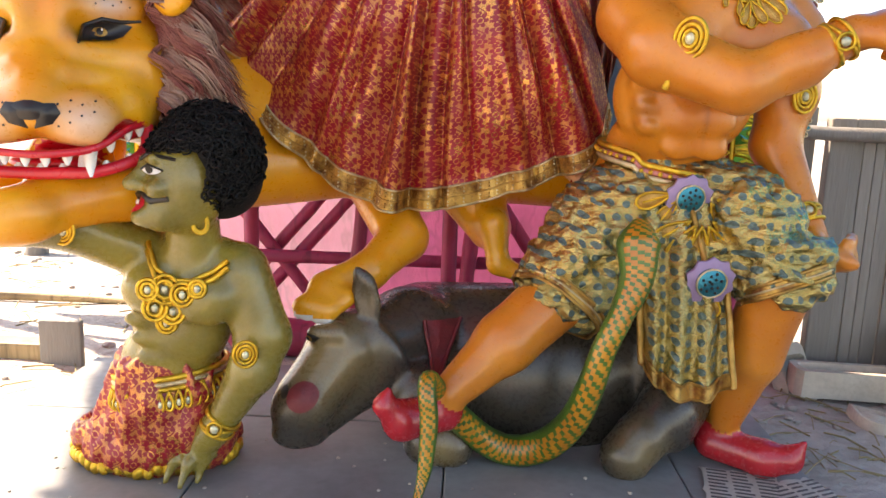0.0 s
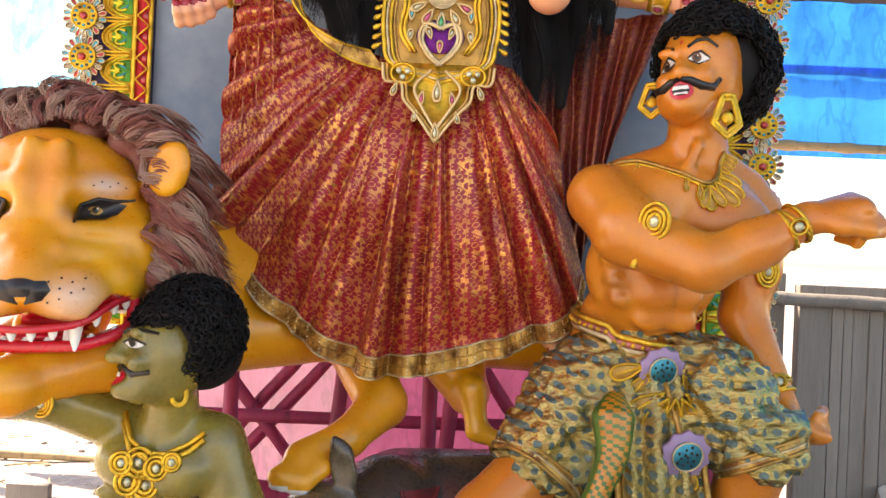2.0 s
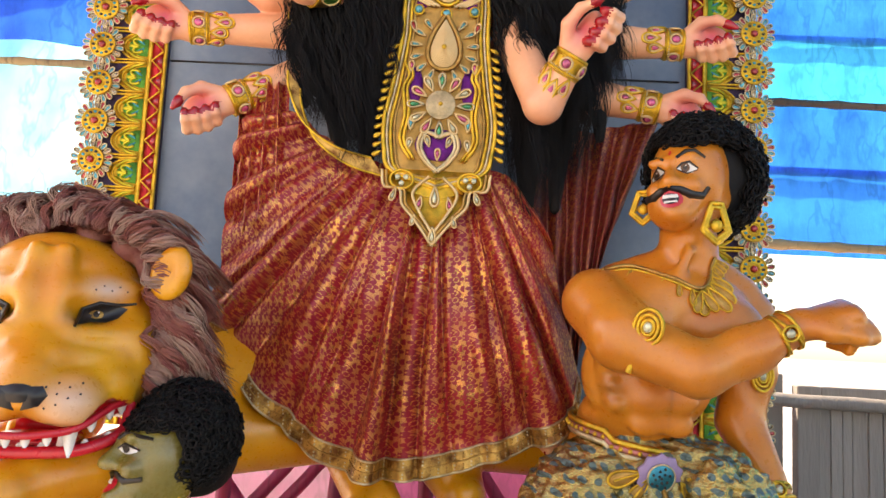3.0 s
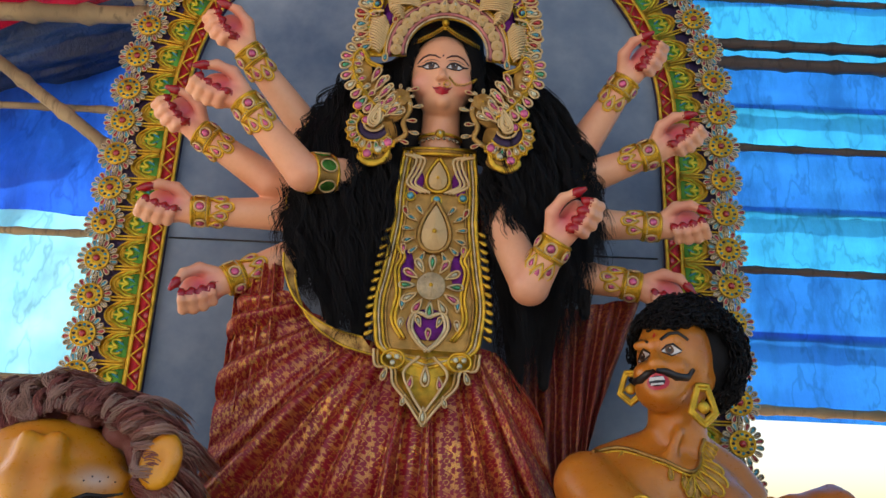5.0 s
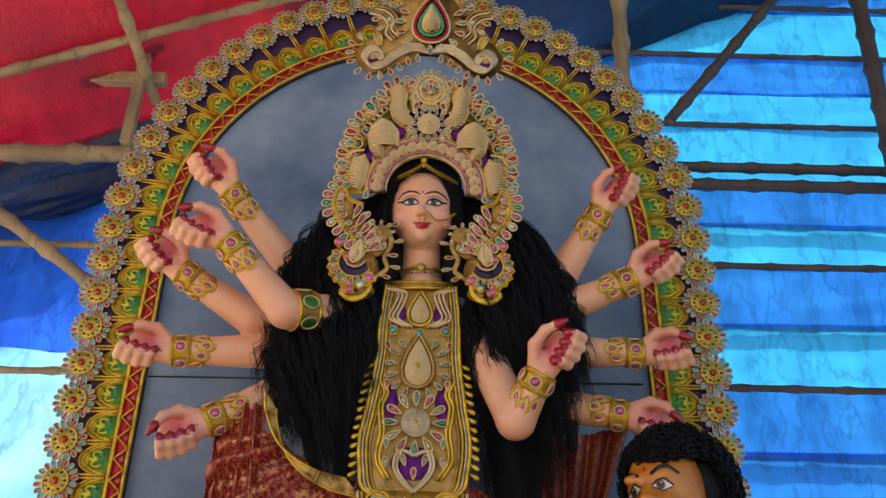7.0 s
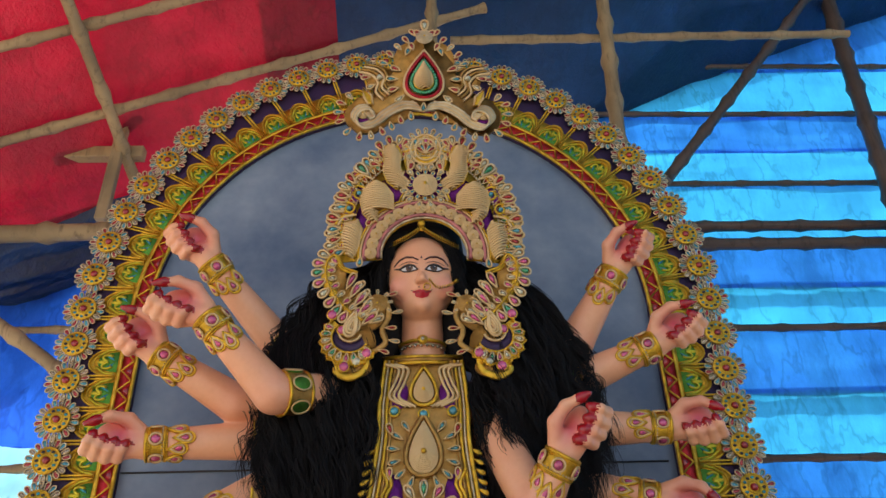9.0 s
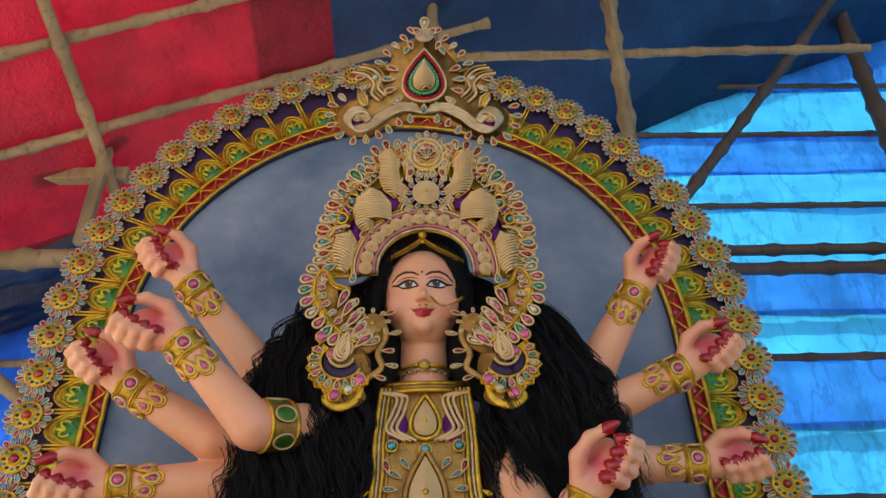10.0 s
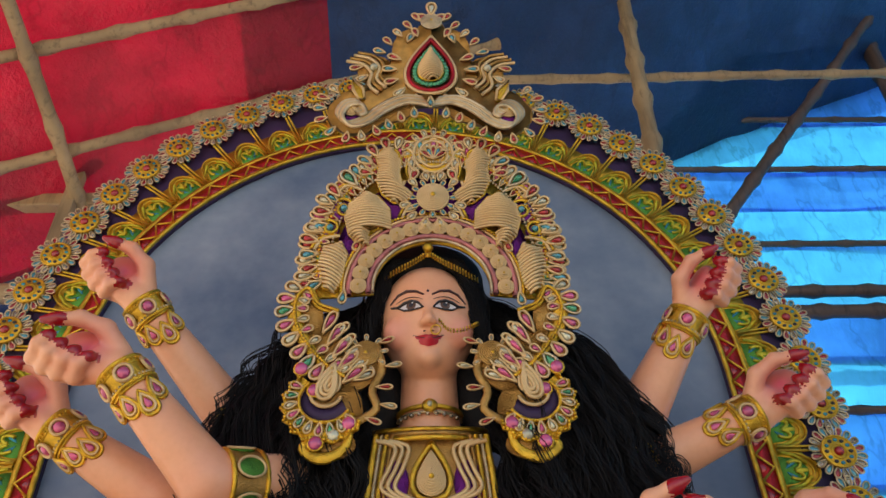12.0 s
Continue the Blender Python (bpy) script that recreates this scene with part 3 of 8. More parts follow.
# Past x = -3.0 the sheets are out of view, added to shade the platform.
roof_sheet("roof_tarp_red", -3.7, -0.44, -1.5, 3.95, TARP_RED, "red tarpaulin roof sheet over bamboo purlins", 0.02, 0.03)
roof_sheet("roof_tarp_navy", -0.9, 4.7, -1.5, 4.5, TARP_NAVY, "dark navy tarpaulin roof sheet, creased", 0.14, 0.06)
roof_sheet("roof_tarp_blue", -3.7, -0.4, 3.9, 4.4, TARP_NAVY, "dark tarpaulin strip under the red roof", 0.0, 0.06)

for y in (1.7, 2.15, 2.6, 3.02, 3.42):
    pole((-3.7, y, roof_z(-3.7, y) - 0.03), (0.4, y + 0.05, roof_z(0.4, y + 0.05) - 0.03), 0.032)
pole((-1.52, 3.75, roof_z(-1.52, 3.75) - 0.1), (-1.86, 1.0, roof_z(-1.86, 1.0) - 0.1), 0.036)
pole((0.05, 3.35, 3.2), (0.10, 3.45, 5.3), 0.04)
pole((1.02, 3.55, 3.2), (1.14, 3.5, 5.6), 0.05)
pole((0.2, 3.62, 4.86), (2.6, 3.62, 4.90), 0.03)
pole((1.45, 4.0, 4.10), (2.95, 4.0, 5.95), 0.04, BAMBOO_DARK, "dark diagonal bamboo brace of the shed")
pole((3.05, 4.2, 6.4), (2.62, 4.2, 0.0), 0.06, BAMBOO_DARK, "dark upright bamboo post of the shed")
for z, r, m in ((4.36, 0.022, BAMBOO_DARK), (4.03, 0.04, BAMBOO_DARK), (3.90, 0.045, BAMBOO_DARK), (3.33, 0.025, BAMBOO_DARK), (2.575, 0.025, BAMBOO_DARK),
                (1.80, 0.03, BAMBOO), (4.95, 0.022, BAMBOO_DARK), (5.4, 0.022, BAMBOO_DARK)):
    pole((1.0, 4.38, z), (4.6, 4.38, z - 0.02), r, m, "dark bamboo rail across the blue tarpaulin")
for z in (3.62, 2.95, 2.2):
    pole((1.0, 4.478, z), (4.6, 4.478, z), 0.022, BAMBOO_DARK, "bamboo rail behind the blue tarpaulin")
pole((-3.0, 3.8, 3.64), (-1.2, 3.8, 3.67), 0.06, label="thick bamboo beam of the shed frame")
pole((-2.9, 4.04, -0.1), (-2.92, 4.04, 3.85), 0.05, label="upright bamboo corner post of the shed")
pole((-2.79, 3.76, 3.66), (-1.15, 3.7, 2.5), 0.04, label="diagonal pale bamboo brace of the shed")
for z in (3.25, 2.52, 1.76):
    pole((-3.0, 4.1, z), (-1.0, 4.1, z), 0.024, label="bamboo rail across the blue tarpaulin")
thing("wooden_bracket", Shape().box((-1.93, 3.62, 4.02), (-1.45, 3.68, 4.09), BAMBOO, 0.006).box((-1.60, 3.58, 3.6), (-1.54, 3.62, 4.32), BAMBOO, 0.006), "raw timber bracket nailed to the frame", "bracket", smooth=False)


# ---- lattice and pink cloth behind ----
drape("pink_cloth", ((-0.36, 3.52, 1.05), (1.25, 3.52, 1.05), (1.25, 3.52, 0.0), (-0.36, 3.52, 0.0)), PINK_CLOTH, "pink cloth hung behind the lattice", 50, 20, 0.03, 3.0)
drape("pink_net", ((-1.05, 3.53, 1.05), (-0.34, 3.53, 1.05), (-0.34, 3.53, 0.0), (-1.05, 3.53, 0.0)), PINK_NET, "thin see-through pink net hung behind the lattice", 30, 20, 0.03, 3.0)


def bar(a, b, r, mat=None):
    n = 10
    pts = [Vector(a).lerp(Vector(b), i / n) + Vector((0, wavy(i, a[0], b[2], 0.006, 1.3), wavy(i, a[0], b[0], 0.006, 1.1))) for i in range(n + 1)]
    return Shape().tube(pts, [r * (1 + wavy(i, a[0], 3, 0.15, 1.7)) for i in range(n + 1)], mat or WOOD_PINK, 8)


lattice = tagged(new("lattice_fence"), "pink painted bamboo lattice with crossed braces", "fence")
lattice.location = (0, 3.42, 0)
for a, b, r in (((-1.15, 0, 0.47), (1.3, 0, 0.49), 0.026), ((-1.15, 0, 0.86), (1.3, 0, 0.86), 0.024), ((-1.15, 0.0, 0.12), (1.3, 0, 0.12), 0.022)):
    part("rail", bar(a, b, r), lattice)
for x in (-0.98, -0.38, 0.06, 0.62, 1.1):
    part("post", bar((x + 0.05, -0.045, 0.95), (x - 0.03, -0.045, -0.05), 0.03), lattice)
for a, b in (((-0.93, 0.05, 0.75), (-0.42, 0.05, 0.12)), ((-0.98, 0.095, 0.2), (-0.42, 0.095, 0.85)), ((-0.90, 0.095, 0.16), (-0.34, 0.095, 0.8)), ((0.1, 0.05, 0.85), (0.6, 0.05, 0.12))):
    part("brace", bar(a, b, 0.026), lattice)
red_bundle = Shape()
v, f, o = solid([ell((-0.78 + 0.1 * i, 3.36, 0.15 + 0.012 * (i % 2)), (0.11, 0.07, 0.075)) for i in range(4)], 0.015, 0.04)
red_bundle.add(v, f, WOOD_PINK)
thing("cloth_bundle", red_bundle, "red cloth bundle at the foot of the lattice", "cloth")

# ---- board fence ----
fence = tagged(new("board_fence"), "weathered grey board fence panel in a timber frame", "fence")
fence.location = (1.40, 3.35, 0)
fence.rotation_euler = (0, 0, radians(-4))
part("stile", Shape().box((0.0, -0.03, -0.05), (0.09, 0.03, 1.10), WOOD_GREY, 0.006), fence, smooth=False)
part("stile", Shape().box((-0.16, 0.03, -0.05), (-0.03, 0.07, 1.14), WOOD_GREY, 0.006), fence, smooth=False)
part("rail", Shape().box((0.09, -0.028, 0.02), (1.5, 0.02, 0.13), WOOD_PINK, 0.006), fence, "board with faded pink paint", smooth=False)
part("rail", Shape().box((0.09, -0.026, 1.02), (1.5, 0.02, 1.10), WOOD_GREY, 0.006), fence, smooth=False)
part("pole", Shape().tube([(-0.4 + 0.2 * i, -0.06, 1.05 - 0.004 * i + 0.004 * (i % 2)) for i in range(11)], 0.026, WOOD_GREY, 10), fence, "grey pole tied along the top")
rng = random.Random(4)
x = 0.092
while x < 1.5:
    w = rng.uniform(0.035, 0.06)
    part("slat", Shape().box((x, -0.004 + rng.uniform(-0.006, 0.004), 0.13), (x + w - 0.004, 0.012, 1.02), WOOD_GREY, 0.002), fence, smooth=False)
    x += w


# ---- arched backdrop ----
BX, BY, SPRING, FOOT = -0.075, 3.03, 2.78, 0.86


def arch_point(s, half, rise, foot=FOOT):
    """The point and the outward way at s metres along the arch, from its left foot."""
    leg = SPRING - foot
    n = 200
    if s < leg:
        return BX - half, foot + s, (-1.0, 0.0)
    a = math.pi - (s - leg) / ARCH_LEN[(half, rise)] * math.pi
    if a >= 0:
        x, z = half * math.cos(a), rise * math.sin(a)
        nx, nz = math.cos(a) / half, math.sin(a) / rise
        l = math.hypot(nx, nz)
        return BX + x, SPRING + z, (nx / l, nz / l)
    return BX + half, SPRING - (s - leg - ARCH_LEN[(half, rise)]), (1.0, 0.0)


ARCH_LEN = {}
for half, rise in ((1.19, 1.30), (0.965, 0.99), (1.17, 1.27)):
    pts = [(half * math.cos(math.pi * i / 200), rise * math.sin(math.pi * i / 200)) for i in range(201)]
    ARCH_LEN[(half, rise)] = sum(math.dist(a, b) for a, b in zip(pts, pts[1:]))


def arch_outline(half, rise, foot=FOOT, n=60):
    pts = [(BX - half, foot)]
    pts += [(BX + half * math.cos(math.pi - math.pi * i / n), SPRING + rise * math.sin(math.pi * i / n)) for i in range(n + 1)]
    return pts + [(BX + half, foot)]


def band(in_h, in_r, out_h, out_r, y0, y1, mat, foot=FOOT, n=64):
    a, b = arch_outline(in_h, in_r, foot, n), arch_outline(out_h, out_r, foot, n)
    vs, fs = [], []
    for p, q in zip(a, b):
        vs += [(p[0], y0, p[1]), (q[0], y0, q[1]), (p[0], y1, p[1]), (q[0], y1, q[1])]
    for i in range(len(a) - 1):
        k, l = 4 * i, 4 * i + 4
        fs += [(k, l, l + 1, k + 1), (k + 2, k + 3, l + 3, l + 2), (k + 1, l + 1, l + 3, k + 3), (k, k + 2, l + 2, l)]
    return Shape().add(vs, fs, mat)


backdrop = tagged(new("arch_backdrop"), "arched backdrop with gilded border of rosettes and cloudy blue-grey panel", "backdrop")
part("panel", Shape().prism(arch_outline(1.02, 1.06), BY + 0.03, BY + 0.05, PANEL_PAINT), backdrop, "blue-grey panel painted with soft clouds", smooth=False)
part("panel_joint", Shape().box((BX - 0.95, BY + 0.024, 2.185), (BX + 0.93, BY + 0.031, 2.19), BLACK), backdrop)
part("border_board", band(0.955, 0.985, 1.19, 1.285, BY + 0.01, BY + 0.03, VIOLET_CLOTH), backdrop, "violet cloth border board")
for x in (-0.72, 0.0, 0.62):
    part("prop", Shape().tube([(x, BY + 0.09, -0.05), (x, BY + 0.09, 2.6)], 0.028, WOOD_PINK, 8), backdrop, "pink painted bamboo prop behind the panel")
part("edge_strip", band(0.955, 0.985, 0.967, 0.998, BY, BY + 0.012, GOLD), backdrop, "gilded inner edging")
part("edge_strip", band(1.010, 1.045, 1.022, 1.058, BY, BY + 0.012, GOLD), backdrop)
part("gilt_strip", band(1.022, 1.058, 1.10, 1.15, BY + 0.005, BY + 0.0115, GOLD), backdrop, "gilded foil strip under the scroll motifs")
part("red_strip", band(0.967, 0.998, 1.010, 1.045, BY + 0.004, BY + 0.011, RED_FOIL), backdrop, "red foil strip")


def tear(cx, cz, ang, length, width, n=16):
    """Outline of a drop whose point is at (cx, cz), growing along ang."""
    ca, sa = math.cos(ang), math.sin(ang)
    out = []
    for i in range(n):
        t = 2 * math.pi * i / n
        u = length * (0.5 - 0.5 * math.cos(t))
        w = width / 2 * math.sin(t) * (math.sin(t / 2) ** 1.2)
        out.append((cx + ca * u - sa * w, cz + sa * u + ca * w))
    return out


# one rosette
def make_rosette(parent):
    disc = Shape()
    disc.prism(oval(0, 0, 0.047, 0.047, 24), -0.012, 0.0, GOLD, 0.003)
    disc.tube([(x, -0.012, z) for x, z in oval(0, 0, 0.045, 0.045, 24)], 0.003, GOLD, 5, True)
    disc.tube([(x, -0.013, z) for x, z in oval(0, 0, 0.020, 0.020, 16)], 0.003, GOLD, 5, True)
    for i in range(12):
        a = 2 * math.pi * i / 12
        disc.prism(oval(0.033 * math.cos(a), 0.033 * math.sin(a), 0.0052, 0.0065, 8), -0.0145, -0.010, BLACK if i % 2 else TEAL_FOIL, 0.001)
    r = part("rosette", disc, parent, "gilded rosette with foil petals and a red stone")
    ring = Shape()
    for i in range(18):
        a = 2 * math.pi * i / 18
        o = tear(0.042 * math.cos(a), 0.042 * math.sin(a), a, 0.035, 0.022, 12)
        ring.prism(o, -0.006, 0.004, (SILVER_FOIL, GEM_TEAL, GEM_RED)[i % 3], 0.003)
        ring.tube([(x, -0.006, z) for x, z in o], 0.0026, GOLD_PALE, 5, True)
    part("petal_ring", ring, r)
    part("stone", Shape().ball((0, -0.014, 0), (0.0135, 0.009, 0.0135), GEM_RED, 12, 7), r)
    return r


def make_scroll(parent):
    """A gilded half-round motif with a green and teal scroll, between two bars."""
    s = Shape()
    half = [(0.057 * math.cos(a), 0.105 * math.sin(a)) for a in np.linspace(0, math.pi, 14)]
    s.prism(half, -0.004, 0.004, GOLD, 0.002)
    s.prism([(x * 0.7, z * 0.7) for x, z in half], -0.006, 0.0, GREEN_FOIL, 0.001)
    for k in (1.0, 0.84):
        s.tube([(x * k, -0.005, z * k) for x, z in half], 0.004, GOLD, 6)
    for side in (-1, 1):
        c = []
        for i in range(16):
            q = i / 15
            a = 5.2 * q
            c.append((side * (0.019 - 0.017 * (1 - q) * math.cos(a)), -0.007, 0.036 + 0.022 * math.sin(a) * (1 - 0.4 * q)))
        s.tube(c, 0.0055, LIME_FOIL, 6)
        s.tube([(side * x, -0.007, z) for x, z in ((0.05, 0.01), (0.042, 0.045), (0.02, 0.075))], 0.006, LIME_FOIL, 6)
        s.prism(tear(side * 0.004, 0.012, math.pi / 2 - side * 0.7, 0.04, 0.02, 10), -0.008, 0, TEAL_FOIL, 0.002)
    s.prism(tear(0, 0.03, math.pi / 2, 0.045, 0.018, 10), -0.009, 0, LIME_FOIL, 0.002)
    return part("scroll_motif", s, parent)


def make_rod(parent):
    s = Shape()
    for dx in (-0.006, 0.006):
        s.tube([(dx, -0.006, 0.0), (dx, -0.006, 0.165)], 0.0045, GOLD, 6)
    return part("gilded_rod", s, parent)


def make_zigzag(parent):
    s = Shape()
    s.tube([(-0.036, -0.006, 0.002), (0, -0.006, 0.042), (0.036, -0.006, 0.002)], 0.0042, GOLD, 5)
    s.prism([(-0.016, 0.006), (0.016, 0.006), (0, 0.026)], -0.004, 0.002, GEM_RED, 0.001)
    return part("zigzag", s, parent)


protos = {}


def along(kind, maker, half, rise, step, y, start=0.0):
    total = 2 * (SPRING - FOOT) + ARCH_LEN[(half, rise)]
    n = int(total / step)
    for i in range(n):
        x, z, (nx, nz) = arch_point(start + (i + 0.5) * total / n, half, rise)
        m = Matrix(((nz, 0, nx, x), (0, 1, 0, y), (-nx, 0, nz, z), (0, 0, 0, 1)))
        if kind not in protos:
            protos[kind] = maker(backdrop)
            protos[kind].matrix_basis = m
        else:
            copy_thing(protos[kind], m)


along("rosette", make_rosette, 1.19, 1.30, 0.142, BY - 0.004)
along("scroll", make_scroll, 0.965, 0.99, 0.118, BY + 0.01)
along("rod", make_rod, 0.965, 0.99, 0.118, BY + 0.006)
along("zigzag", make_zigzag, 0.965, 0.99, 0.075, BY + 0.004)
# slide the motifs outward from the inner edging to their own rows
for o in list(backdrop.children):
    kind = o.name.split(".")[0]
    if kind in ("scroll_motif", "gilded_rod"):
        o.matrix_basis = o.matrix_basis @ Matrix.Translation((0.059 if kind == "gilded_rod" else 0.0, 0, 0.062))


# ---- statues ----
def fist(prims, wrist, tip, palm, s, skin=0, nail=1, thumb=1.0, open_hand=False):
    """A closed hand from the wrist towards tip; palm: the way the palm faces; thumb: the side of the thumb."""
    w = Vector(wrist)
    x = (Vector(tip) - w).normalized()
    n = Vector(palm)
    n = (n - x * n.dot(x)).normalized()
    y = n.cross(x) * thumb

    def P(a, b, c):
        return w + (x * a + y * b + n * c) * s

    rot = Matrix((x, y, n)).transposed().to_euler()
    deg = [math.degrees(a) for a in rot]
    prims.append(ell(P(0.052, 0, 0.0), [v * s for v in (0.058, 0.046, 0.026)], skin, deg))
    for i, b in enumerate((0.032, 0.011, -0.011, -0.031)):
        l = (0.95, 1.0, 0.95, 0.85)[i]
        k1, k2, k3 = P(0.095, b, 0.0), P(0.118 * l, b * 0.95, 0.034), P(0.085 * l, b * 0.9, 0.056)
        if open_hand:
            k2, k3 = P(0.135 * l, b * 1.05, 0.012), P(0.165 * l, b * 1.1, 0.034)
        prims.append(cap(P(0.075, b, 0.002), k1, 0.013 * s, 0.0125 * s, skin))
        prims.append(cap(k1, k2, 0.0125 * s, 0.011 * s, skin))
        prims.append(cap(k2, k3, 0.011 * s, 0.009 * s, skin))
        e = k3 + (k3 - k2) * 0.5
        prims.append(cap(k3 + (k3 - k2) * 0.35 + n * 0.005 * s, e + n * 0.002 * s, 0.0082 * s, 0.0045 * s, nail))
    t1, t2, t3 = P(0.045, 0.045, 0.018), P(0.088, 0.052, 0.036), P(0.118, 0.034, 0.05)
    prims.append(cap(P(0.02, 0.028, 0.006), t1, 0.017 * s, 0.015 * s, skin))
    prims.append(cap(t1, t2, 0.0145 * s, 0.012 * s, skin))
    prims.append(cap(t2, t3, 0.012 * s, 0.009 * s, skin))
    prims.append(cap(t3, t3 + (t3 - t2) * 0.4, 0.009 * s, 0.006 * s, nail))


def curled_hand(prims, wrist, tip, s, sgn, skin=0, nail=1):
    """A loosely closed hand, its palm to the front: the fingers curl in from the outer edge, the thumb runs up the inner edge; sgn: the outer side."""
    w = Vector(wrist)
    x = (Vector(tip) - w).normalized()
    n = Vector((0, -1, 0.05))
    n = (n - x * n.dot(x)).normalized()
    y = n.cross(x) * sgn

    def P(a, b, c):
        return w + (x * a + y * b + n * c) * s

    deg = [math.degrees(a) for a in Matrix((x, y, n)).transposed().to_euler()]
    prims.append(ell(P(0.058, 0.004, -0.012), [v * s for v in (0.064, 0.048, 0.022)], skin, deg))
    prims.append(cap(P(-0.01, 0, 0), P(0.03, 0, -0.006), 0.034 * s, 0.034 * s, skin))
    prims.append(ell(P(0.028, 0.024, 0.006), [v * s for v in (0.032, 0.020, 0.020)], skin, deg))
    for i, a in enumerate((0.116, 0.094, 0.071, 0.049)):
        l = (0.92, 1.0, 0.96, 0.82)[i]
        up = 0.010 - 0.005 * i
        pts = [P(a - 0.02, 0.024, -0.022), P(a, 0.054 * l, -0.014), P(a + up, 0.068 * l, 0.012), P(a + up, 0.048 * l, 0.036), P(a + up - 0.004, 0.026 * l, 0.036)]
        for j, (r0, r1) in enumerate(((0.0135, 0.0135), (0.0135, 0.013), (0.013, 0.0115), (0.0115, 0.0095))):
            prims.append(cap(pts[j], pts[j + 1], r0 * s, r1 * s, skin))
        d = (pts[4] - pts[3]) * 0.55
        prims.append(cap(pts[4] - d * 0.1 + n * 0.003 * s, pts[4] + d * 0.7 - n * 0.002 * s, 0.0112 * s, 0.0085 * s, nail))
    th = [P(0.012, -0.024, 0.008), P(0.058, -0.044, 0.022), P(0.102, -0.034, 0.034), P(0.134, -0.006, 0.040)]
    for j, (r0, r1) in enumerate(((0.021, 0.018), (0.0175, 0.0145), (0.0145, 0.011))):
        prims.append(cap(th[j], th[j + 1], r0 * s, r1 * s, skin))
    prims.append(cap(th[3] - (th[3] - th[2]) * 0.15 + n * 0.003 * s, th[3] + (th[3] - th[2]) * 0.45, 0.0125 * s, 0.0075 * s, nail))


def finish(name, prims, h, k, mats, spots, label, extra=None, category="statue"):
    v, f, o = solid(prims, h, k)
    s = Shape()
    for m in mats:
        s.slot(m)
    s.v, s.f, s.m = [tuple(p) for p in v], [tuple(q) for q in f], list(o)
    if extra:
        BLEND[0] = k
        extra(s)
    me = s.mesh(name)
    spray(me, spots)
    return thing(name, me, label, category)


# the ten-armed figure
ARMS = [  # shoulder, elbow, wrist, hand's end, thumb side
    ((-0.24, 2.72, 2.36), (-0.46, 2.74, 2.50), (-0.69, 2.59, 2.745), (-0.775, 2.55, 2.88), -1),
    ((-0.20, 2.66, 2.30), (-0.42, 2.50, 2.245), (-0.625, 2.43, 2.46), (-0.75, 2.40, 2.525), -1),
    ((-0.22, 2.72, 2.30), (-0.56, 2.66, 2.275), (-0.81, 2.60, 2.42), (-0.90, 2.55, 2.54), -1),
    ((-0.22, 2.74, 2.22), (-0.50, 2.70, 2.175), (-0.81, 2.63, 2.145), (-0.94, 2.58, 2.18), -1),
    ((-0.20, 2.74, 2.14), (-0.42, 2.70, 2.05), (-0.66, 2.61, 1.905), (-0.79, 2.56, 1.855), -1),
    ((0.24, 2.74, 2.36), (0.51, 2.72, 2.49), (0.655, 2.63, 2.71), (0.725, 2.57, 2.86), 1),
    ((0.22, 2.74, 2.30), (0.50, 2.71, 2.35), (0.755, 2.65, 2.445), (0.87, 2.60, 2.56), 1),
    ((0.22, 2.76, 2.24), (0.52, 2.76, 2.21), (0.78, 2.74, 2.20), (0.94, 2.67, 2.23), 1),
    ((0.20, 2.64, 2.20), (0.30, 2.48, 1.90), (0.375, 2.42, 2.03), (0.43, 2.38, 2.15), 1),
    ((0.20, 2.76, 2.16), (0.48, 2.75, 2.02), (0.70, 2.72, 1.975), (0.86, 2.68, 1.945), 1),
]
FACE = pose(0.006, 2.60, 2.655, 4, 0, 0)


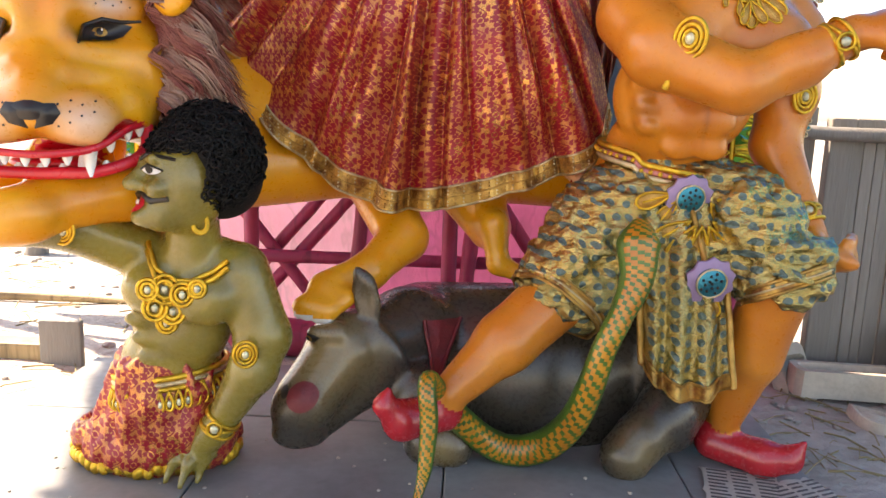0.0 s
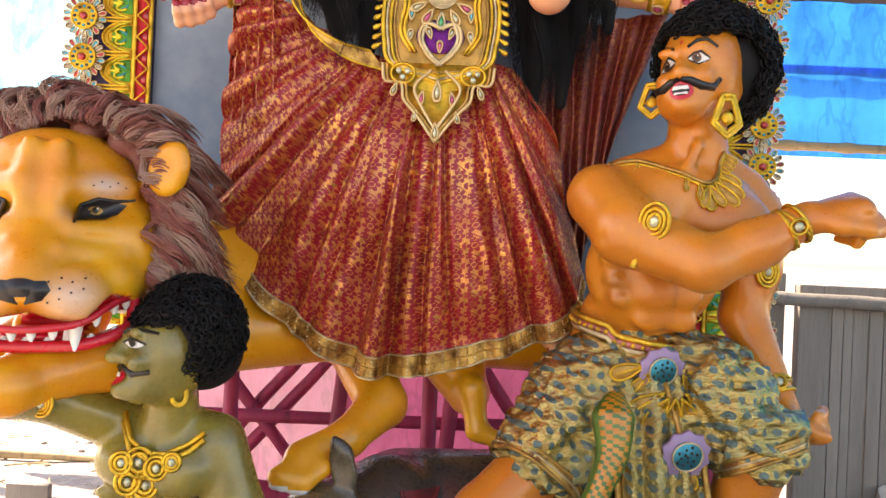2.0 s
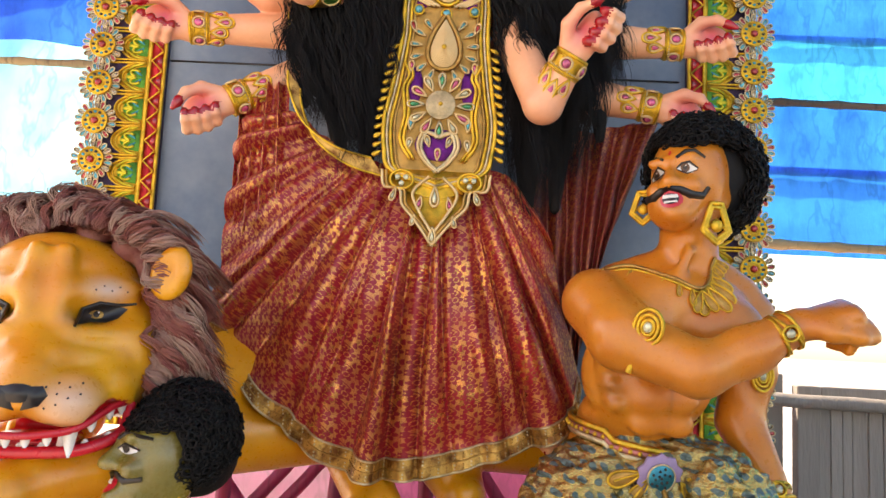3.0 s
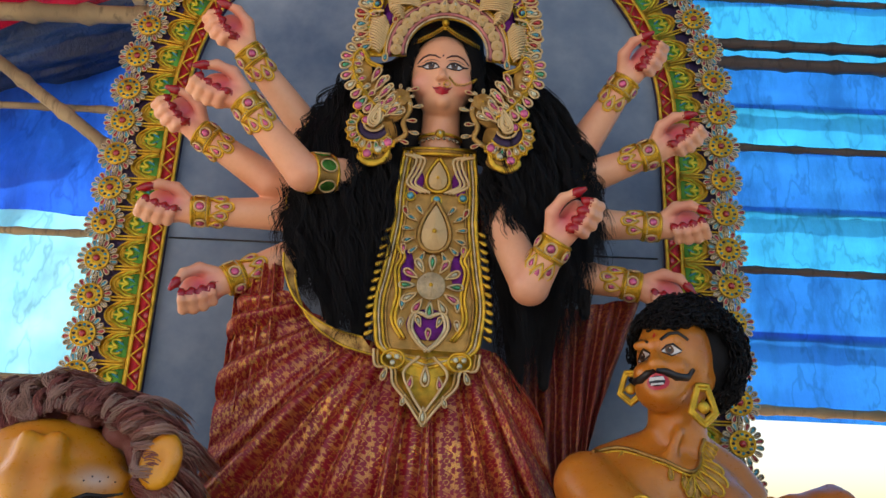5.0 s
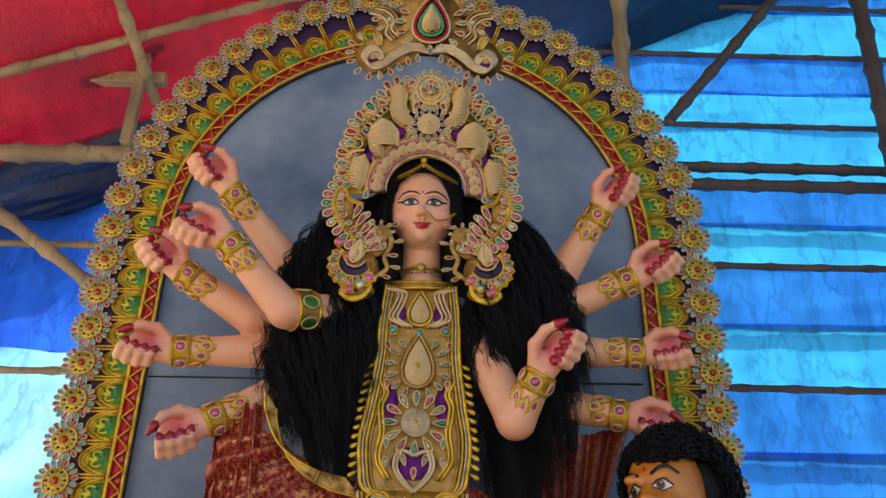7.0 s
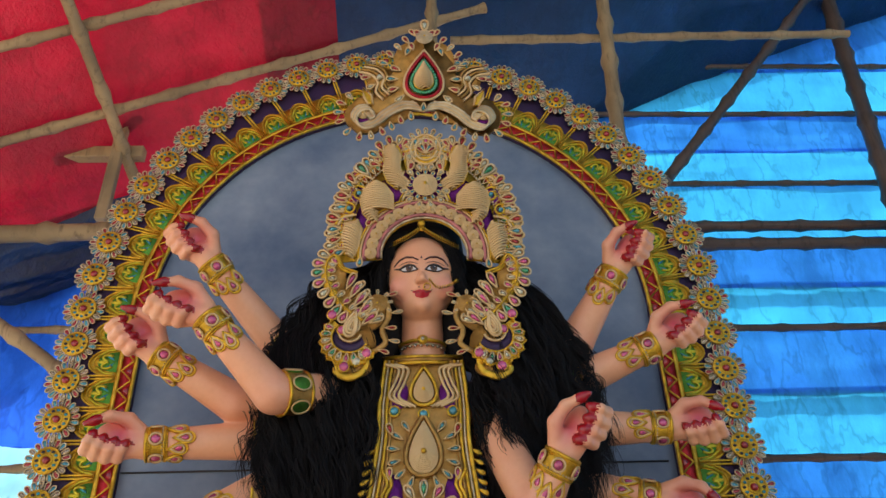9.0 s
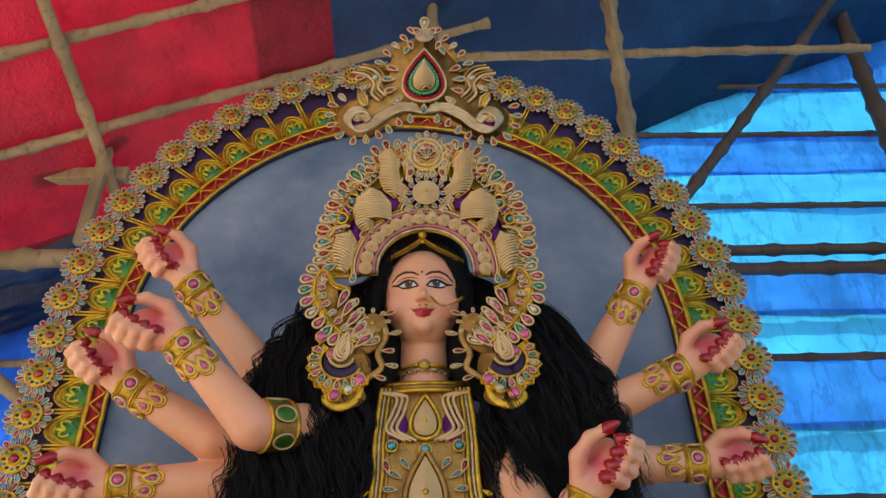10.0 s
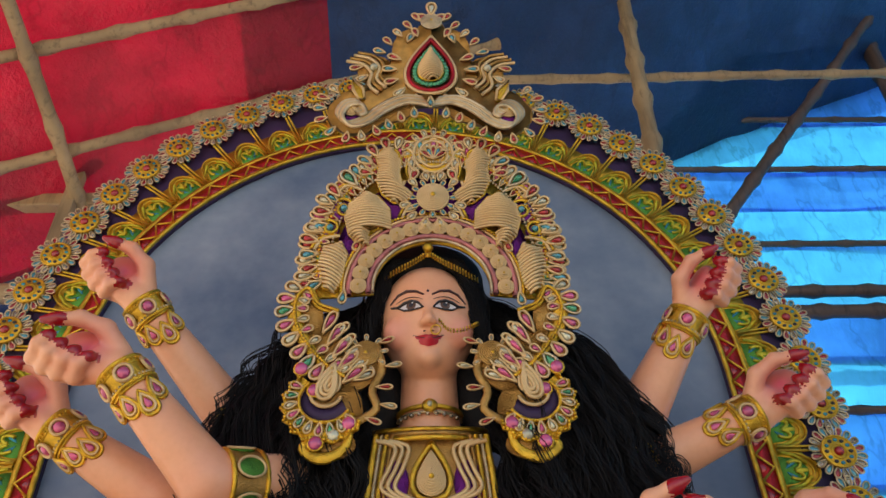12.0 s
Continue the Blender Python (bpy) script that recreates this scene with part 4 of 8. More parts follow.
def goddess():
    pr = [ell((0.006, 2.60, 2.67), (0.114, 0.115, 0.145)), ell((0.006, 2.588, 2.58), (0.078, 0.085, 0.075)),
          ell((0.006, 2.534, 2.535), (0.028, 0.030, 0.024)),
          cap((0.006, 2.66, 2.30), (0.006, 2.64, 2.56), 0.072, 0.064),
          ell((0.0, 2.70, 2.27), (0.20, 0.09, 0.12), 3), ell((0.0, 2.70, 2.08), (0.15, 0.10, 0.22), 3), ell((0.0, 2.72, 1.84), (0.15, 0.08, 0.16), 3),
          cap((0.34, 2.74, 0.95), (0.385, 2.63, 0.895), 0.034, 0.026), cap((0.375, 2.635, 0.885), (0.38, 2.605, 0.862), 0.018, 0.012, 1),
          ell((-0.050, 2.54, 2.605), (0.045, 0.037, 0.045)), ell((0.062, 2.54, 2.605), (0.045, 0.037, 0.045)),
          cap((0.006, 2.503, 2.648), (0.006, 2.480, 2.604), 0.008, 0.0125), ell((-0.007, 2.491, 2.599), (0.009, 0.010, 0.007)), ell((0.019, 2.491, 2.599), (0.009, 0.010, 0.007)),
          cap((0.006, 2.503, 2.69), (0.006, 2.503, 2.64), 0.014, 0.010),
          ell((0.006, 2.508, 2.567), (0.022, 0.012, 0.012))]
    spots = [((-0.07, 2.53, 2.59), 0.06, 0.5), ((0.08, 2.53, 2.59), 0.06, 0.5)]
    for i, (a, b, c, d, side) in enumerate(ARMS):
        pr += [cap(a, b, 0.062, 0.058), cap(b, c, 0.060, 0.040)]
        curled_hand(pr, c, d, 1.12, -side)
        spots += [(Vector(c).lerp(Vector(d), 0.48) + Vector((0, -0.01, 0)), 0.085, 1.0), (b, 0.09, 0.35)]

    def face(s):
        for side in (-1, 1):
            x = side * 0.0385
            decal(s, pr, FACE, [(x + px * side, pz) for px, pz in ((-0.026, -0.007), (-0.014, 0.005), (0.0, 0.0095), (0.014, 0.007), (0.028, 0.001), (0.014, -0.0095), (0.0, -0.012), (-0.014, -0.011))], WHITE, 0.0015)
            decal(s, pr, FACE, oval(x, -0.001, 0.0112, 0.0112), IRIS, 0.003)
            decal(s, pr, FACE, oval(x, -0.001, 0.0052, 0.0052), BLACK, 0.0045)
            decal(s, pr, FACE, oval(x + 0.003, 0.003, 0.0018, 0.0018, 6), WHITE, 0.006)
            stroke(s, pr, FACE, [(x - side * 0.027, -0.009), (x - side * 0.015, 0.0045), (x, 0.0095), (x + side * 0.015, 0.0075), (x + side * 0.030, 0.002), (x + side * 0.046, 0.009)], 0.0085, BLACK, 0.003)
            stroke(s, pr, FACE, [(x - side * 0.025, -0.0095), (x, -0.0128), (x + side * 0.016, -0.010), (x + side * 0.030, 0.0)], 0.005, BLACK, 0.003)
            stroke(s, pr, FACE, arc((x - side * 0.026, 0.012), (x + side * 0.034, 0.014), 0.008 * side), 0.0022, BROWN_LINE, 0.002)
            stroke(s, pr, FACE, [(x - side * 0.029, 0.025), (x - side * 0.012, 0.036), (x + side * 0.010, 0.041), (x + side * 0.030, 0.036), (x + side * 0.048, 0.020)], 0.0075, BROWN_LINE, 0.001)
            decal(s, pr, FACE, oval(side * 0.009, -0.064, 0.0036, 0.0022, 8), BROWN_LINE, 0.002)
        decal(s, pr, FACE, oval(0.0, 0.034, 0.003, 0.004, 8), BROWN_LINE, 0.002)
        decal(s, pr, FACE, [(-0.031, -0.074), (-0.014, -0.0765), (-0.006, -0.074), (0.0, -0.0775), (0.006, -0.074), (0.014, -0.0765), (0.031, -0.074), (0.018, -0.095), (0.0, -0.1015), (-0.018, -0.095)], LIP_RED, 0.0015, 0.005)
        stroke(s, pr, FACE, [(-0.034, -0.072), (-0.016, -0.084), (0.0, -0.0855), (0.016, -0.084), (0.034, -0.072)], 0.0026, BROWN_LINE, 0.004)

    finish("goddess_statue", pr, 0.0058, 0.009, (SKIN_ROSE, NAIL_RED, LIP_RED, BROCADE_DARK), spots, "rose-painted clay statue with ten raised arms", face)
    return pr


goddess_prims = goddess()


# the ochre figure with the moustache
def demon():
    skin, shoe = 0, 1
    pr = [ell((0.715, 2.44, 1.69), (0.105, 0.12, 0.145), skin, (0, 0, -32)), ell((0.655, 2.385, 1.60), (0.07, 0.075, 0.07), skin),
          cap((0.735, 2.50, 1.36), (0.715, 2.46, 1.60), 0.088, 0.075, skin),
          ell((0.66, 2.47, 1.33), (0.23, 0.13, 0.11), skin), ell((0.56, 2.40, 1.26), (0.13, 0.085, 0.105), skin), ell((0.78, 2.40, 1.27), (0.125, 0.085, 0.10), skin),
          ell((0.62, 2.50, 1.14), (0.185, 0.12, 0.17), skin), ell((0.60, 2.57, 0.99), (0.165, 0.115, 0.14), skin),
          # slopes of the neck, breastbone
          cap((0.73, 2.51, 1.47), (0.52, 2.46, 1.385), 0.055, 0.06, skin), cap((0.74, 2.52, 1.47), (0.88, 2.53, 1.375), 0.055, 0.06, skin), cap((0.665, 2.385, 1.40), (0.70, 2.39, 1.48), 0.016, 0.012, skin),
          # his raised arm
          cap((0.455, 2.42, 1.33), (0.51, 2.30, 1.24), 0.092, 0.088, skin), cap((0.50, 2.31, 1.24), (0.67, 2.20, 1.165), 0.086, 0.068, skin),
          cap((0.67, 2.20, 1.165), (0.80, 2.20, 1.22), 0.064, 0.058, skin), cap((0.78, 2.20, 1.215), (0.91, 2.20, 1.285), 0.060, 0.042, skin),
          # his hanging arm
          cap((0.90, 2.53, 1.31), (0.925, 2.58, 1.16), 0.085, 0.08, skin), cap((0.925, 2.58, 1.16), (0.90, 2.56, 1.02), 0.082, 0.062, skin),
          cap((0.90, 2.56, 1.02), (0.965, 2.43, 0.80), 0.066, 0.040, skin),
          # legs
          cap((0.52, 2.60, 0.88), (0.33, 2.42, 0.62), 0.125, 0.095, skin), cap((0.33, 2.42, 0.62), (0.17, 2.33, 0.49), 0.09, 0.082, skin), cap((0.17, 2.33, 0.49), (0.03, 2.26, 0.37), 0.078, 0.048, skin),
          cap((0.68, 2.58, 0.88), (0.86, 2.33, 0.68), 0.125, 0.085, skin), cap((0.86, 2.33, 0.68), (0.83, 2.38, 0.47), 0.085, 0.078, skin), cap((0.83, 2.38, 0.47), (0.80, 2.44, 0.27), 0.074, 0.047, skin)]
    # ribs and belly muscles
    for i in range(3):
        for sx in (-1, 1):
            pr.append(ell((0.655 + sx * 0.042 - i * 0.006, 2.378 + i * 0.025, 1.145 - i * 0.068), (0.044, 0.022, 0.034), skin))
    for i in range(3):
        pr.append(ell((0.49 + 0.012 * i, 2.42, 1.16 - 0.05 * i), (0.03, 0.03, 0.022), skin, (0, 25, 0)))
    # nose, brow, cheeks
    F = pose(0.668, 2.395, 1.655, -8, -6, -30)
    Q = lambda x, y, z: tuple(F @ Vector((x, y, z)))
    pr += [cap(Q(0, -0.055, 0.035), Q(0, -0.09, -0.015), 0.012, 0.017, skin), ell(Q(-0.015, -0.078, -0.018), (0.012, 0.012, 0.010), skin), ell(Q(0.015, -0.078, -0.018), (0.012, 0.012, 0.010), skin),
           ell(Q(-0.045, -0.045, -0.02), (0.028, 0.028, 0.024), skin), ell(Q(0.045, -0.045, -0.02), (0.028, 0.028, 0.024), skin),
           cap(Q(-0.05, -0.055, 0.055), Q(0.05, -0.055, 0.055), 0.014, 0.014, skin), ell(Q(0, -0.055, -0.095), (0.03, 0.026, 0.022), skin),
           ell((0.795, 2.415, 1.625), (0.022, 0.018, 0.036), skin, (0, 15, 0))]
    fist(pr, (0.91, 2.20, 1.285), (1.05, 2.19, 1.33), (0.2, 0.3, -1), 1.25, skin, skin, 1)
    fist(pr, (0.965, 2.43, 0.80), (1.04, 2.36, 0.68), (0.6, -0.6, 0.5), 1.05, skin, skin, -1)
    # red curled shoes
    pr += [cap((0.015, 2.27, 0.315), (-0.085, 2.20, 0.315), 0.052, 0.05, shoe), cap((-0.085, 2.20, 0.315), (-0.128, 2.17, 0.365), 0.046, 0.026, shoe), cap((-0.128, 2.17, 0.365), (-0.118, 2.17, 0.405), 0.024, 0.009, shoe),
           cap((0.78, 2.455, 0.185), (0.89, 2.37, 0.18), 0.05, 0.05, shoe), cap((0.89, 2.37, 0.18), (0.945, 2.34, 0.195), 0.048, 0.034, shoe), cap((0.945, 2.34, 0.195), (0.975, 2.325, 0.25), 0.032, 0.008, shoe), cap((0.768, 2.46, 0.19), (0.758, 2.48, 0.255), 0.036, 0.012, shoe)]
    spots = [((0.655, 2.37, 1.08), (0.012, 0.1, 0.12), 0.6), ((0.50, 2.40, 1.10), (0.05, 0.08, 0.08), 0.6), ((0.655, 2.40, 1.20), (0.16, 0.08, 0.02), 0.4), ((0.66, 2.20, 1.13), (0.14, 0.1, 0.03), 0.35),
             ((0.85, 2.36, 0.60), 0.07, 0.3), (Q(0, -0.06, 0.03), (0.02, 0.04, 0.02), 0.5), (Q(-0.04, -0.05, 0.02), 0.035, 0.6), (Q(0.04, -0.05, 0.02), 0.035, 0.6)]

    def face(s):
        for side in (-1, 1):
            x = side * 0.042
            decal(s, pr, F, [(x + px, pz + 0.024) for px, pz in ((-0.024, 0.0), (-0.012, 0.012), (0.004, 0.015), (0.018, 0.008), (0.025, -0.002), (0.012, -0.012), (-0.008, -0.013))], WHITE, 0.002)
            decal(s, pr, F, oval(x - 0.004, 0.026, 0.0115, 0.012), IRIS, 0.0045)
            decal(s, pr, F, oval(x - 0.004, 0.026, 0.006, 0.006), BLACK, 0.006)
            decal(s, pr, F, oval(x - 0.001, 0.030, 0.002, 0.002, 6), WHITE, 0.0075)
            stroke(s, pr, F, [(x - 0.025, 0.026), (x - 0.010, 0.038), (x + 0.008, 0.040), (x + 0.026, 0.024)], 0.007, BLACK, 0.002)
            stroke(s, pr, F, [(x - 0.024, 0.022), (x, 0.010), (x + 0.024, 0.020)], 0.004, BLACK, 0.002)
            stroke(s, pr, F, [(x - side * 0.024, 0.056), (x, 0.072), (x + side * 0.022, 0.074), (x + side * 0.044, 0.056)], 0.013, BLACK, 0.001)
            # moustache
            stroke(s, pr, F, [(side * 0.001, -0.034), (side * 0.022, -0.036), (side * 0.045, -0.048), (side * 0.068, -0.044), (side * 0.084, -0.022)], 0.026, BLACK, -0.003)
        decal(s, pr, F, oval(0, -0.064, 0.03, 0.024), LIP_RED, 0.003, 0.004)
        decal(s, pr, F, oval(0, -0.064, 0.022, 0.015), BLACK, 0.0085)
        decal(s, pr, F, [(-0.021, -0.062), (-0.018, -0.052), (0.018, -0.052), (0.021, -0.062)], WHITE, 0.011)
        decal(s, pr, F, [(-0.018, -0.075), (-0.016, -0.069), (0.016, -0.069), (0.018, -0.075)], WHITE, 0.010)
        decal(s, pr, F, oval(0, 0.075, 0.004, 0.009, 8), LIP_RED, 0.003)

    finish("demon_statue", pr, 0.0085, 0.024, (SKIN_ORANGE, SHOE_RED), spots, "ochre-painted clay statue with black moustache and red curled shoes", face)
    return pr, F


demon_prims, DEMON_FACE = demon()


# the half figure rising from the floor
def half_figure():
    F = pose(-0.60, 2.10, 0.905, -6, -4, -52)
    Q = lambda x, y, z: tuple(F @ Vector((x, y, z)))
    pr = [ell(Q(0, 0.02, 0.0), (0.078, 0.095, 0.115), 0, (0, 0, -52)), ell(Q(0, -0.03, -0.07), (0.048, 0.052, 0.046)), cap((-0.60, 2.19, 0.70), (-0.585, 2.15, 0.86), 0.068, 0.058),
          ell((-0.615, 2.22, 0.68), (0.165, 0.10, 0.09)), ell((-0.68, 2.15, 0.64), (0.08, 0.06, 0.065)), ell((-0.56, 2.15, 0.625), (0.085, 0.06, 0.07)),
          ell((-0.65, 2.24, 0.54), (0.125, 0.09, 0.13)), ell((-0.69, 2.27, 0.43), (0.125, 0.095, 0.10)), cap((-0.70, 2.28, 0.42), (-0.74, 2.32, 0.10), 0.115, 0.12),
          cap((-0.49, 2.20, 0.68), (-0.435, 2.20, 0.52), 0.072, 0.068), cap((-0.435, 2.20, 0.52), (-0.455, 2.18, 0.44), 0.066, 0.058), cap((-0.455, 2.18, 0.44), (-0.553, 2.2, 0.276), 0.060, 0.036),
          cap((-0.73, 2.20, 0.72), (-0.86, 2.08, 0.80), 0.065, 0.055), cap((-0.86, 2.08, 0.80), (-1.0, 1.98, 0.80), 0.054, 0.04),
          cap(Q(0, -0.075, 0.03), Q(0, -0.105, -0.012), 0.010, 0.015), ell(Q(-0.013, -0.09, -0.014), (0.010, 0.010, 0.009)), ell(Q(0.013, -0.09, -0.014), (0.010, 0.010, 0.009)),
          ell(Q(-0.04, -0.06, -0.02), (0.022, 0.022, 0.020)), ell(Q(0.04, -0.06, -0.02), (0.022, 0.022, 0.020)), cap(Q(-0.04, -0.07, 0.045), Q(0.04, -0.07, 0.045), 0.012), ell(Q(0, -0.075, -0.085), (0.024, 0.022, 0.019))]
    for i in range(3):
        pr.append(ell((-0.71 + 0.01 * i, 2.16 + 0.012 * i, 0.56 - 0.05 * i), (0.05, 0.02, 0.022), 0, (0, 10, 30)))
    for k, e in zip([(-0.666, 2.214, 0.195), (-0.638, 2.2, 0.195), (-0.604, 2.194, 0.195), (-0.581, 2.223, 0.195)],
                    [(-0.735, 2.219, 0.142), (-0.675, 2.157, 0.142), (-0.629, 2.133, 0.142), (-0.595, 2.165, 0.142)]):   # spread fingers on the boards
        m = tuple((a + b) / 2 + c for a, b, c in zip(k, e, (0, 0, 0.022)))
        pr += [cap((-0.553, 2.2, 0.276), k, 0.028, 0.017), cap(k, m, 0.016, 0.013), cap(m, e, 0.013, 0.008)]
    pr.append(cap((-0.553, 2.2, 0.276), (-0.615, 2.205, 0.21), 0.034, 0.034))
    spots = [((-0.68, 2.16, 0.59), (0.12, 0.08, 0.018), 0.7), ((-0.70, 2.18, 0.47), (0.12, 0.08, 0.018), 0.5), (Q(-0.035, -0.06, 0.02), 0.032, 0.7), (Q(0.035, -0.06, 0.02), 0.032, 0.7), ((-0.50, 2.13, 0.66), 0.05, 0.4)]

    def face(s):
        for side in (-1, 1):
            x = side * 0.034
            decal(s, pr, F, oval(x, 0.02, 0.019, 0.010), WHITE, 0.002)
            decal(s, pr, F, oval(x - 0.003, 0.021, 0.009, 0.009), BLACK, 0.004)
            stroke(s, pr, F, [(x - 0.02, 0.021), (x, 0.032), (x + 0.021, 0.020)], 0.006, BLACK, 0.002)
            stroke(s, pr, F, [(x - side * 0.022, 0.042), (x, 0.054), (x + side * 0.03, 0.046)], 0.010, BLACK, 0.001)
            stroke(s, pr, F, [(side * 0.002, -0.032), (side * 0.02, -0.035), (side * 0.038, -0.046), (side * 0.058, -0.040)], 0.019, BLACK, 0.002)
            stroke(s, pr, F, [(side * 0.003, 0.05), (side * 0.004, 0.07), (side * 0.014, 0.088)], 0.004, LIP_RED, 0.001)
        decal(s, pr, F, oval(0, -0.056, 0.022, 0.019), LIP_RED, 0.003, 0.004)
        decal(s, pr, F, [(-0.016, -0.056), (-0.013, -0.046), (0.013, -0.046), (0.016, -0.056)], WHITE, 0.010)

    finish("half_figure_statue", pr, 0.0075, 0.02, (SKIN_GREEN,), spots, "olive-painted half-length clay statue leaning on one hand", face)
    return pr, F


half_prims, HALF_FACE = half_figure()


# the lion
def lion():
    F = pose(-0.915, 2.24, 1.17, 0, 0, 16)   # the lion's face: -y is the way it looks
    Q = lambda x, y, z: tuple(F @ Vector((x, y, z)))
    T = (0, 0, 16)
    body, gum, tooth = 0, 1, 2
    pr = [ell(Q(0, 0.03, 0.05), (0.235, 0.21, 0.21), body, T), ell(Q(0, -0.06, 0.12), (0.175, 0.13, 0.135), body, T),
          # muzzle
          cap(Q(0, -0.12, 0.05), Q(0, -0.275, -0.09), 0.085, 0.066, body), ell(Q(0, -0.325, -0.118), (0.055, 0.032, 0.036), body, T)]
    for sx in (-1, 1):
        pr += [ell(Q(sx * 0.155, -0.045, -0.045), (0.105, 0.14, 0.145), body, T), ell(Q(sx * 0.078, -0.245, -0.138), (0.088, 0.10, 0.075), body, T), ell(Q(sx * 0.13, -0.16, -0.11), (0.085, 0.10, 0.08), body, T),
               # brow, snarl folds, cheekbone
               cap(Q(sx * 0.040, -0.195, 0.105), Q(sx * 0.165, -0.115, 0.118), 0.036, 0.028, body), cap(Q(sx * 0.060, -0.225, 0.012), Q(sx * 0.19, -0.135, 0.005), 0.028, 0.028, body),
               cap(Q(sx * 0.045, -0.265, -0.035), Q(sx * 0.16, -0.175, -0.045), 0.022, 0.018, body), cap(Q(sx * 0.030, -0.18, 0.20), Q(sx * 0.034, -0.222, 0.055), 0.022, 0.024, body),
               ell(Q(sx * 0.105, -0.225, 0.062), (0.050, 0.030, 0.022), body, (0, 0, 16 + sx * 28), cut=True)]
    pr += [cap(Q(0, -0.18, 0.18), Q(0, -0.215, 0.05), 0.014, 0.016, body),
          # jaw
          cap(Q(0, 0.0, -0.245), Q(0, -0.19, -0.285), 0.10, 0.062, body),
          # ears
          ell((-0.615, 2.15, 1.335), (0.050, 0.030, 0.070), body, (0, 18, -10)), cap((-0.66, 2.22, 1.31), (-0.615, 2.155, 1.325), 0.04, 0.03, body), ell((-0.626, 2.118, 1.33), (0.027, 0.020, 0.046), body, (0, 18, -10), cut=True), ell(Q(-0.25, 0.06, 0.2), (0.045, 0.03, 0.06), body),
          # trunk and neck
          cap((-0.76, 2.62, 1.10), (-0.45, 2.92, 1.00), 0.20, 0.15, body), cap((-0.42, 2.90, 0.98), (0.35, 2.92, 0.94), 0.17, 0.16, body), ell((-0.70, 2.58, 0.95), (0.15, 0.15, 0.19), body), cap((-0.62, 2.68, 0.90), (-0.35, 2.86, 0.91), 0.13, 0.12, body),
          # near hind leg, standing on the buffalo
          cap((-0.24, 2.84, 0.86), (-0.135, 2.67, 0.70), 0.10, 0.075, body), cap((-0.13, 2.66, 0.70), (-0.215, 2.52, 0.625), 0.072, 0.052, body), cap((-0.215, 2.52, 0.625), (-0.325, 2.44, 0.585), 0.052, 0.05, body),
          # far hind leg
          cap((0.06, 2.86, 0.84), (0.13, 2.80, 0.72), 0.11, 0.07, body), cap((0.14, 2.74, 0.74), (0.16, 2.72, 0.62), 0.05, 0.03, body), cap((0.16, 2.72, 0.62), (0.25, 2.70, 0.585), 0.032, 0.024, body),
          # reaching fore leg
          cap((-0.62, 2.42, 0.90), (-0.75, 2.16, 0.875), 0.10, 0.072, body), cap((-0.75, 2.16, 0.875), (-0.90, 1.97, 0.835), 0.070, 0.055, body), cap((-0.88, 1.98, 0.835), (-1.02, 1.90, 0.81), 0.062, 0.055, body),
          cap((-0.99, 2.5, 0.95), (-1.08, 2.28, 0.86), 0.09, 0.06, body), cap((-1.08, 2.28, 0.86), (-1.10, 2.12, 0.78), 0.06, 0.05, body)]
    for i in range(4):   # toes of the standing paw
        b = (-0.335 + 0.028 * i, 2.415 + 0.0 * i, 0.585 - 0.004 * i)
        e = (b[0] - 0.045, b[1] - 0.045, b[2] - 0.03)
        pr += [cap(b, e, 0.022, 0.020, body), cap(e, (e[0] - 0.008, e[1] - 0.012, e[2] - 0.032), 0.011, 0.005, tooth)]
    for i in range(4):
        b = (-1.02 + 0.01 * i, 1.88 + 0.03 * i, 0.80)
        pr.append(cap(b, (b[0] - 0.05, b[1] - 0.02, b[2] - 0.03), 0.024, 0.02, body))
    # open mouth, wider towards the corners
    pr.append(ell(Q(0, -0.20, -0.212), (0.165, 0.17, 0.036), gum, T, cut=True))
    for sx in (-1, 1):
        pr.append(ell(Q(sx * 0.142, -0.215, -0.176), (0.052, 0.085, 0.046), gum, T, cut=True))
    spots = []
    for sx in (-1, 1):
        spots += [(Q(sx * 0.095, -0.32, -0.135), (0.085, 0.10, 0.075), 0.95), (Q(sx * 0.125, -0.17, 0.115), (0.075, 0.08, 0.045), 0.95), (Q(sx * 0.06, -0.23, 0.04), 0.035, 0.3)]

    def face(s):
        for side in (-1, 1):
            G = F @ pose(0, 0, 0, 0, 0, side * 14)
            N = F @ pose(0, -0.2, 0)
            xx, e = side * 0.066, 0.062
            decal(s, pr, G, [(xx + side * a, b + e) for a, b in ((-0.050, -0.030), (-0.034, 0.004), (0.0, 0.020), (0.036, 0.018), (0.066, 0.012), (0.044, -0.012), (0.016, -0.023), (-0.018, -0.024))], BLACK, 0.003)
            decal(s, pr, G, oval(xx - side * 0.004, e - 0.005, 0.016, 0.010), GOLD_BROWN, 0.006)
            decal(s, pr, G, oval(xx - side * 0.004, e - 0.004, 0.0075, 0.008, 8), BLACK, 0.009)
            decal(s, pr, G, oval(xx, e, 0.0025, 0.0025, 6), WHITE, 0.012)
            stroke(s, pr, G, [(xx - side * 0.052, e - 0.034), (xx - side * 0.036, e + 0.006), (xx, e + 0.021), (xx + side * 0.04, e + 0.019), (xx + side * 0.085, e + 0.026)], 0.012, BLACK, 0.001)
            for i in range(10):
                decal(s, pr, N, oval(side * (0.05 + 0.022 * (i % 4)), -0.10 - 0.022 * (i // 4) + 0.008 * (i % 2), 0.0026, 0.0026, 6), BLACK, 0.002)
            for i in range(5):
                decal(s, pr, G, oval(xx - side * 0.012 + side * 0.018 * i, e + 0.052 + 0.010 * (i % 2), 0.0024, 0.0024, 6), BLACK, 0.002)
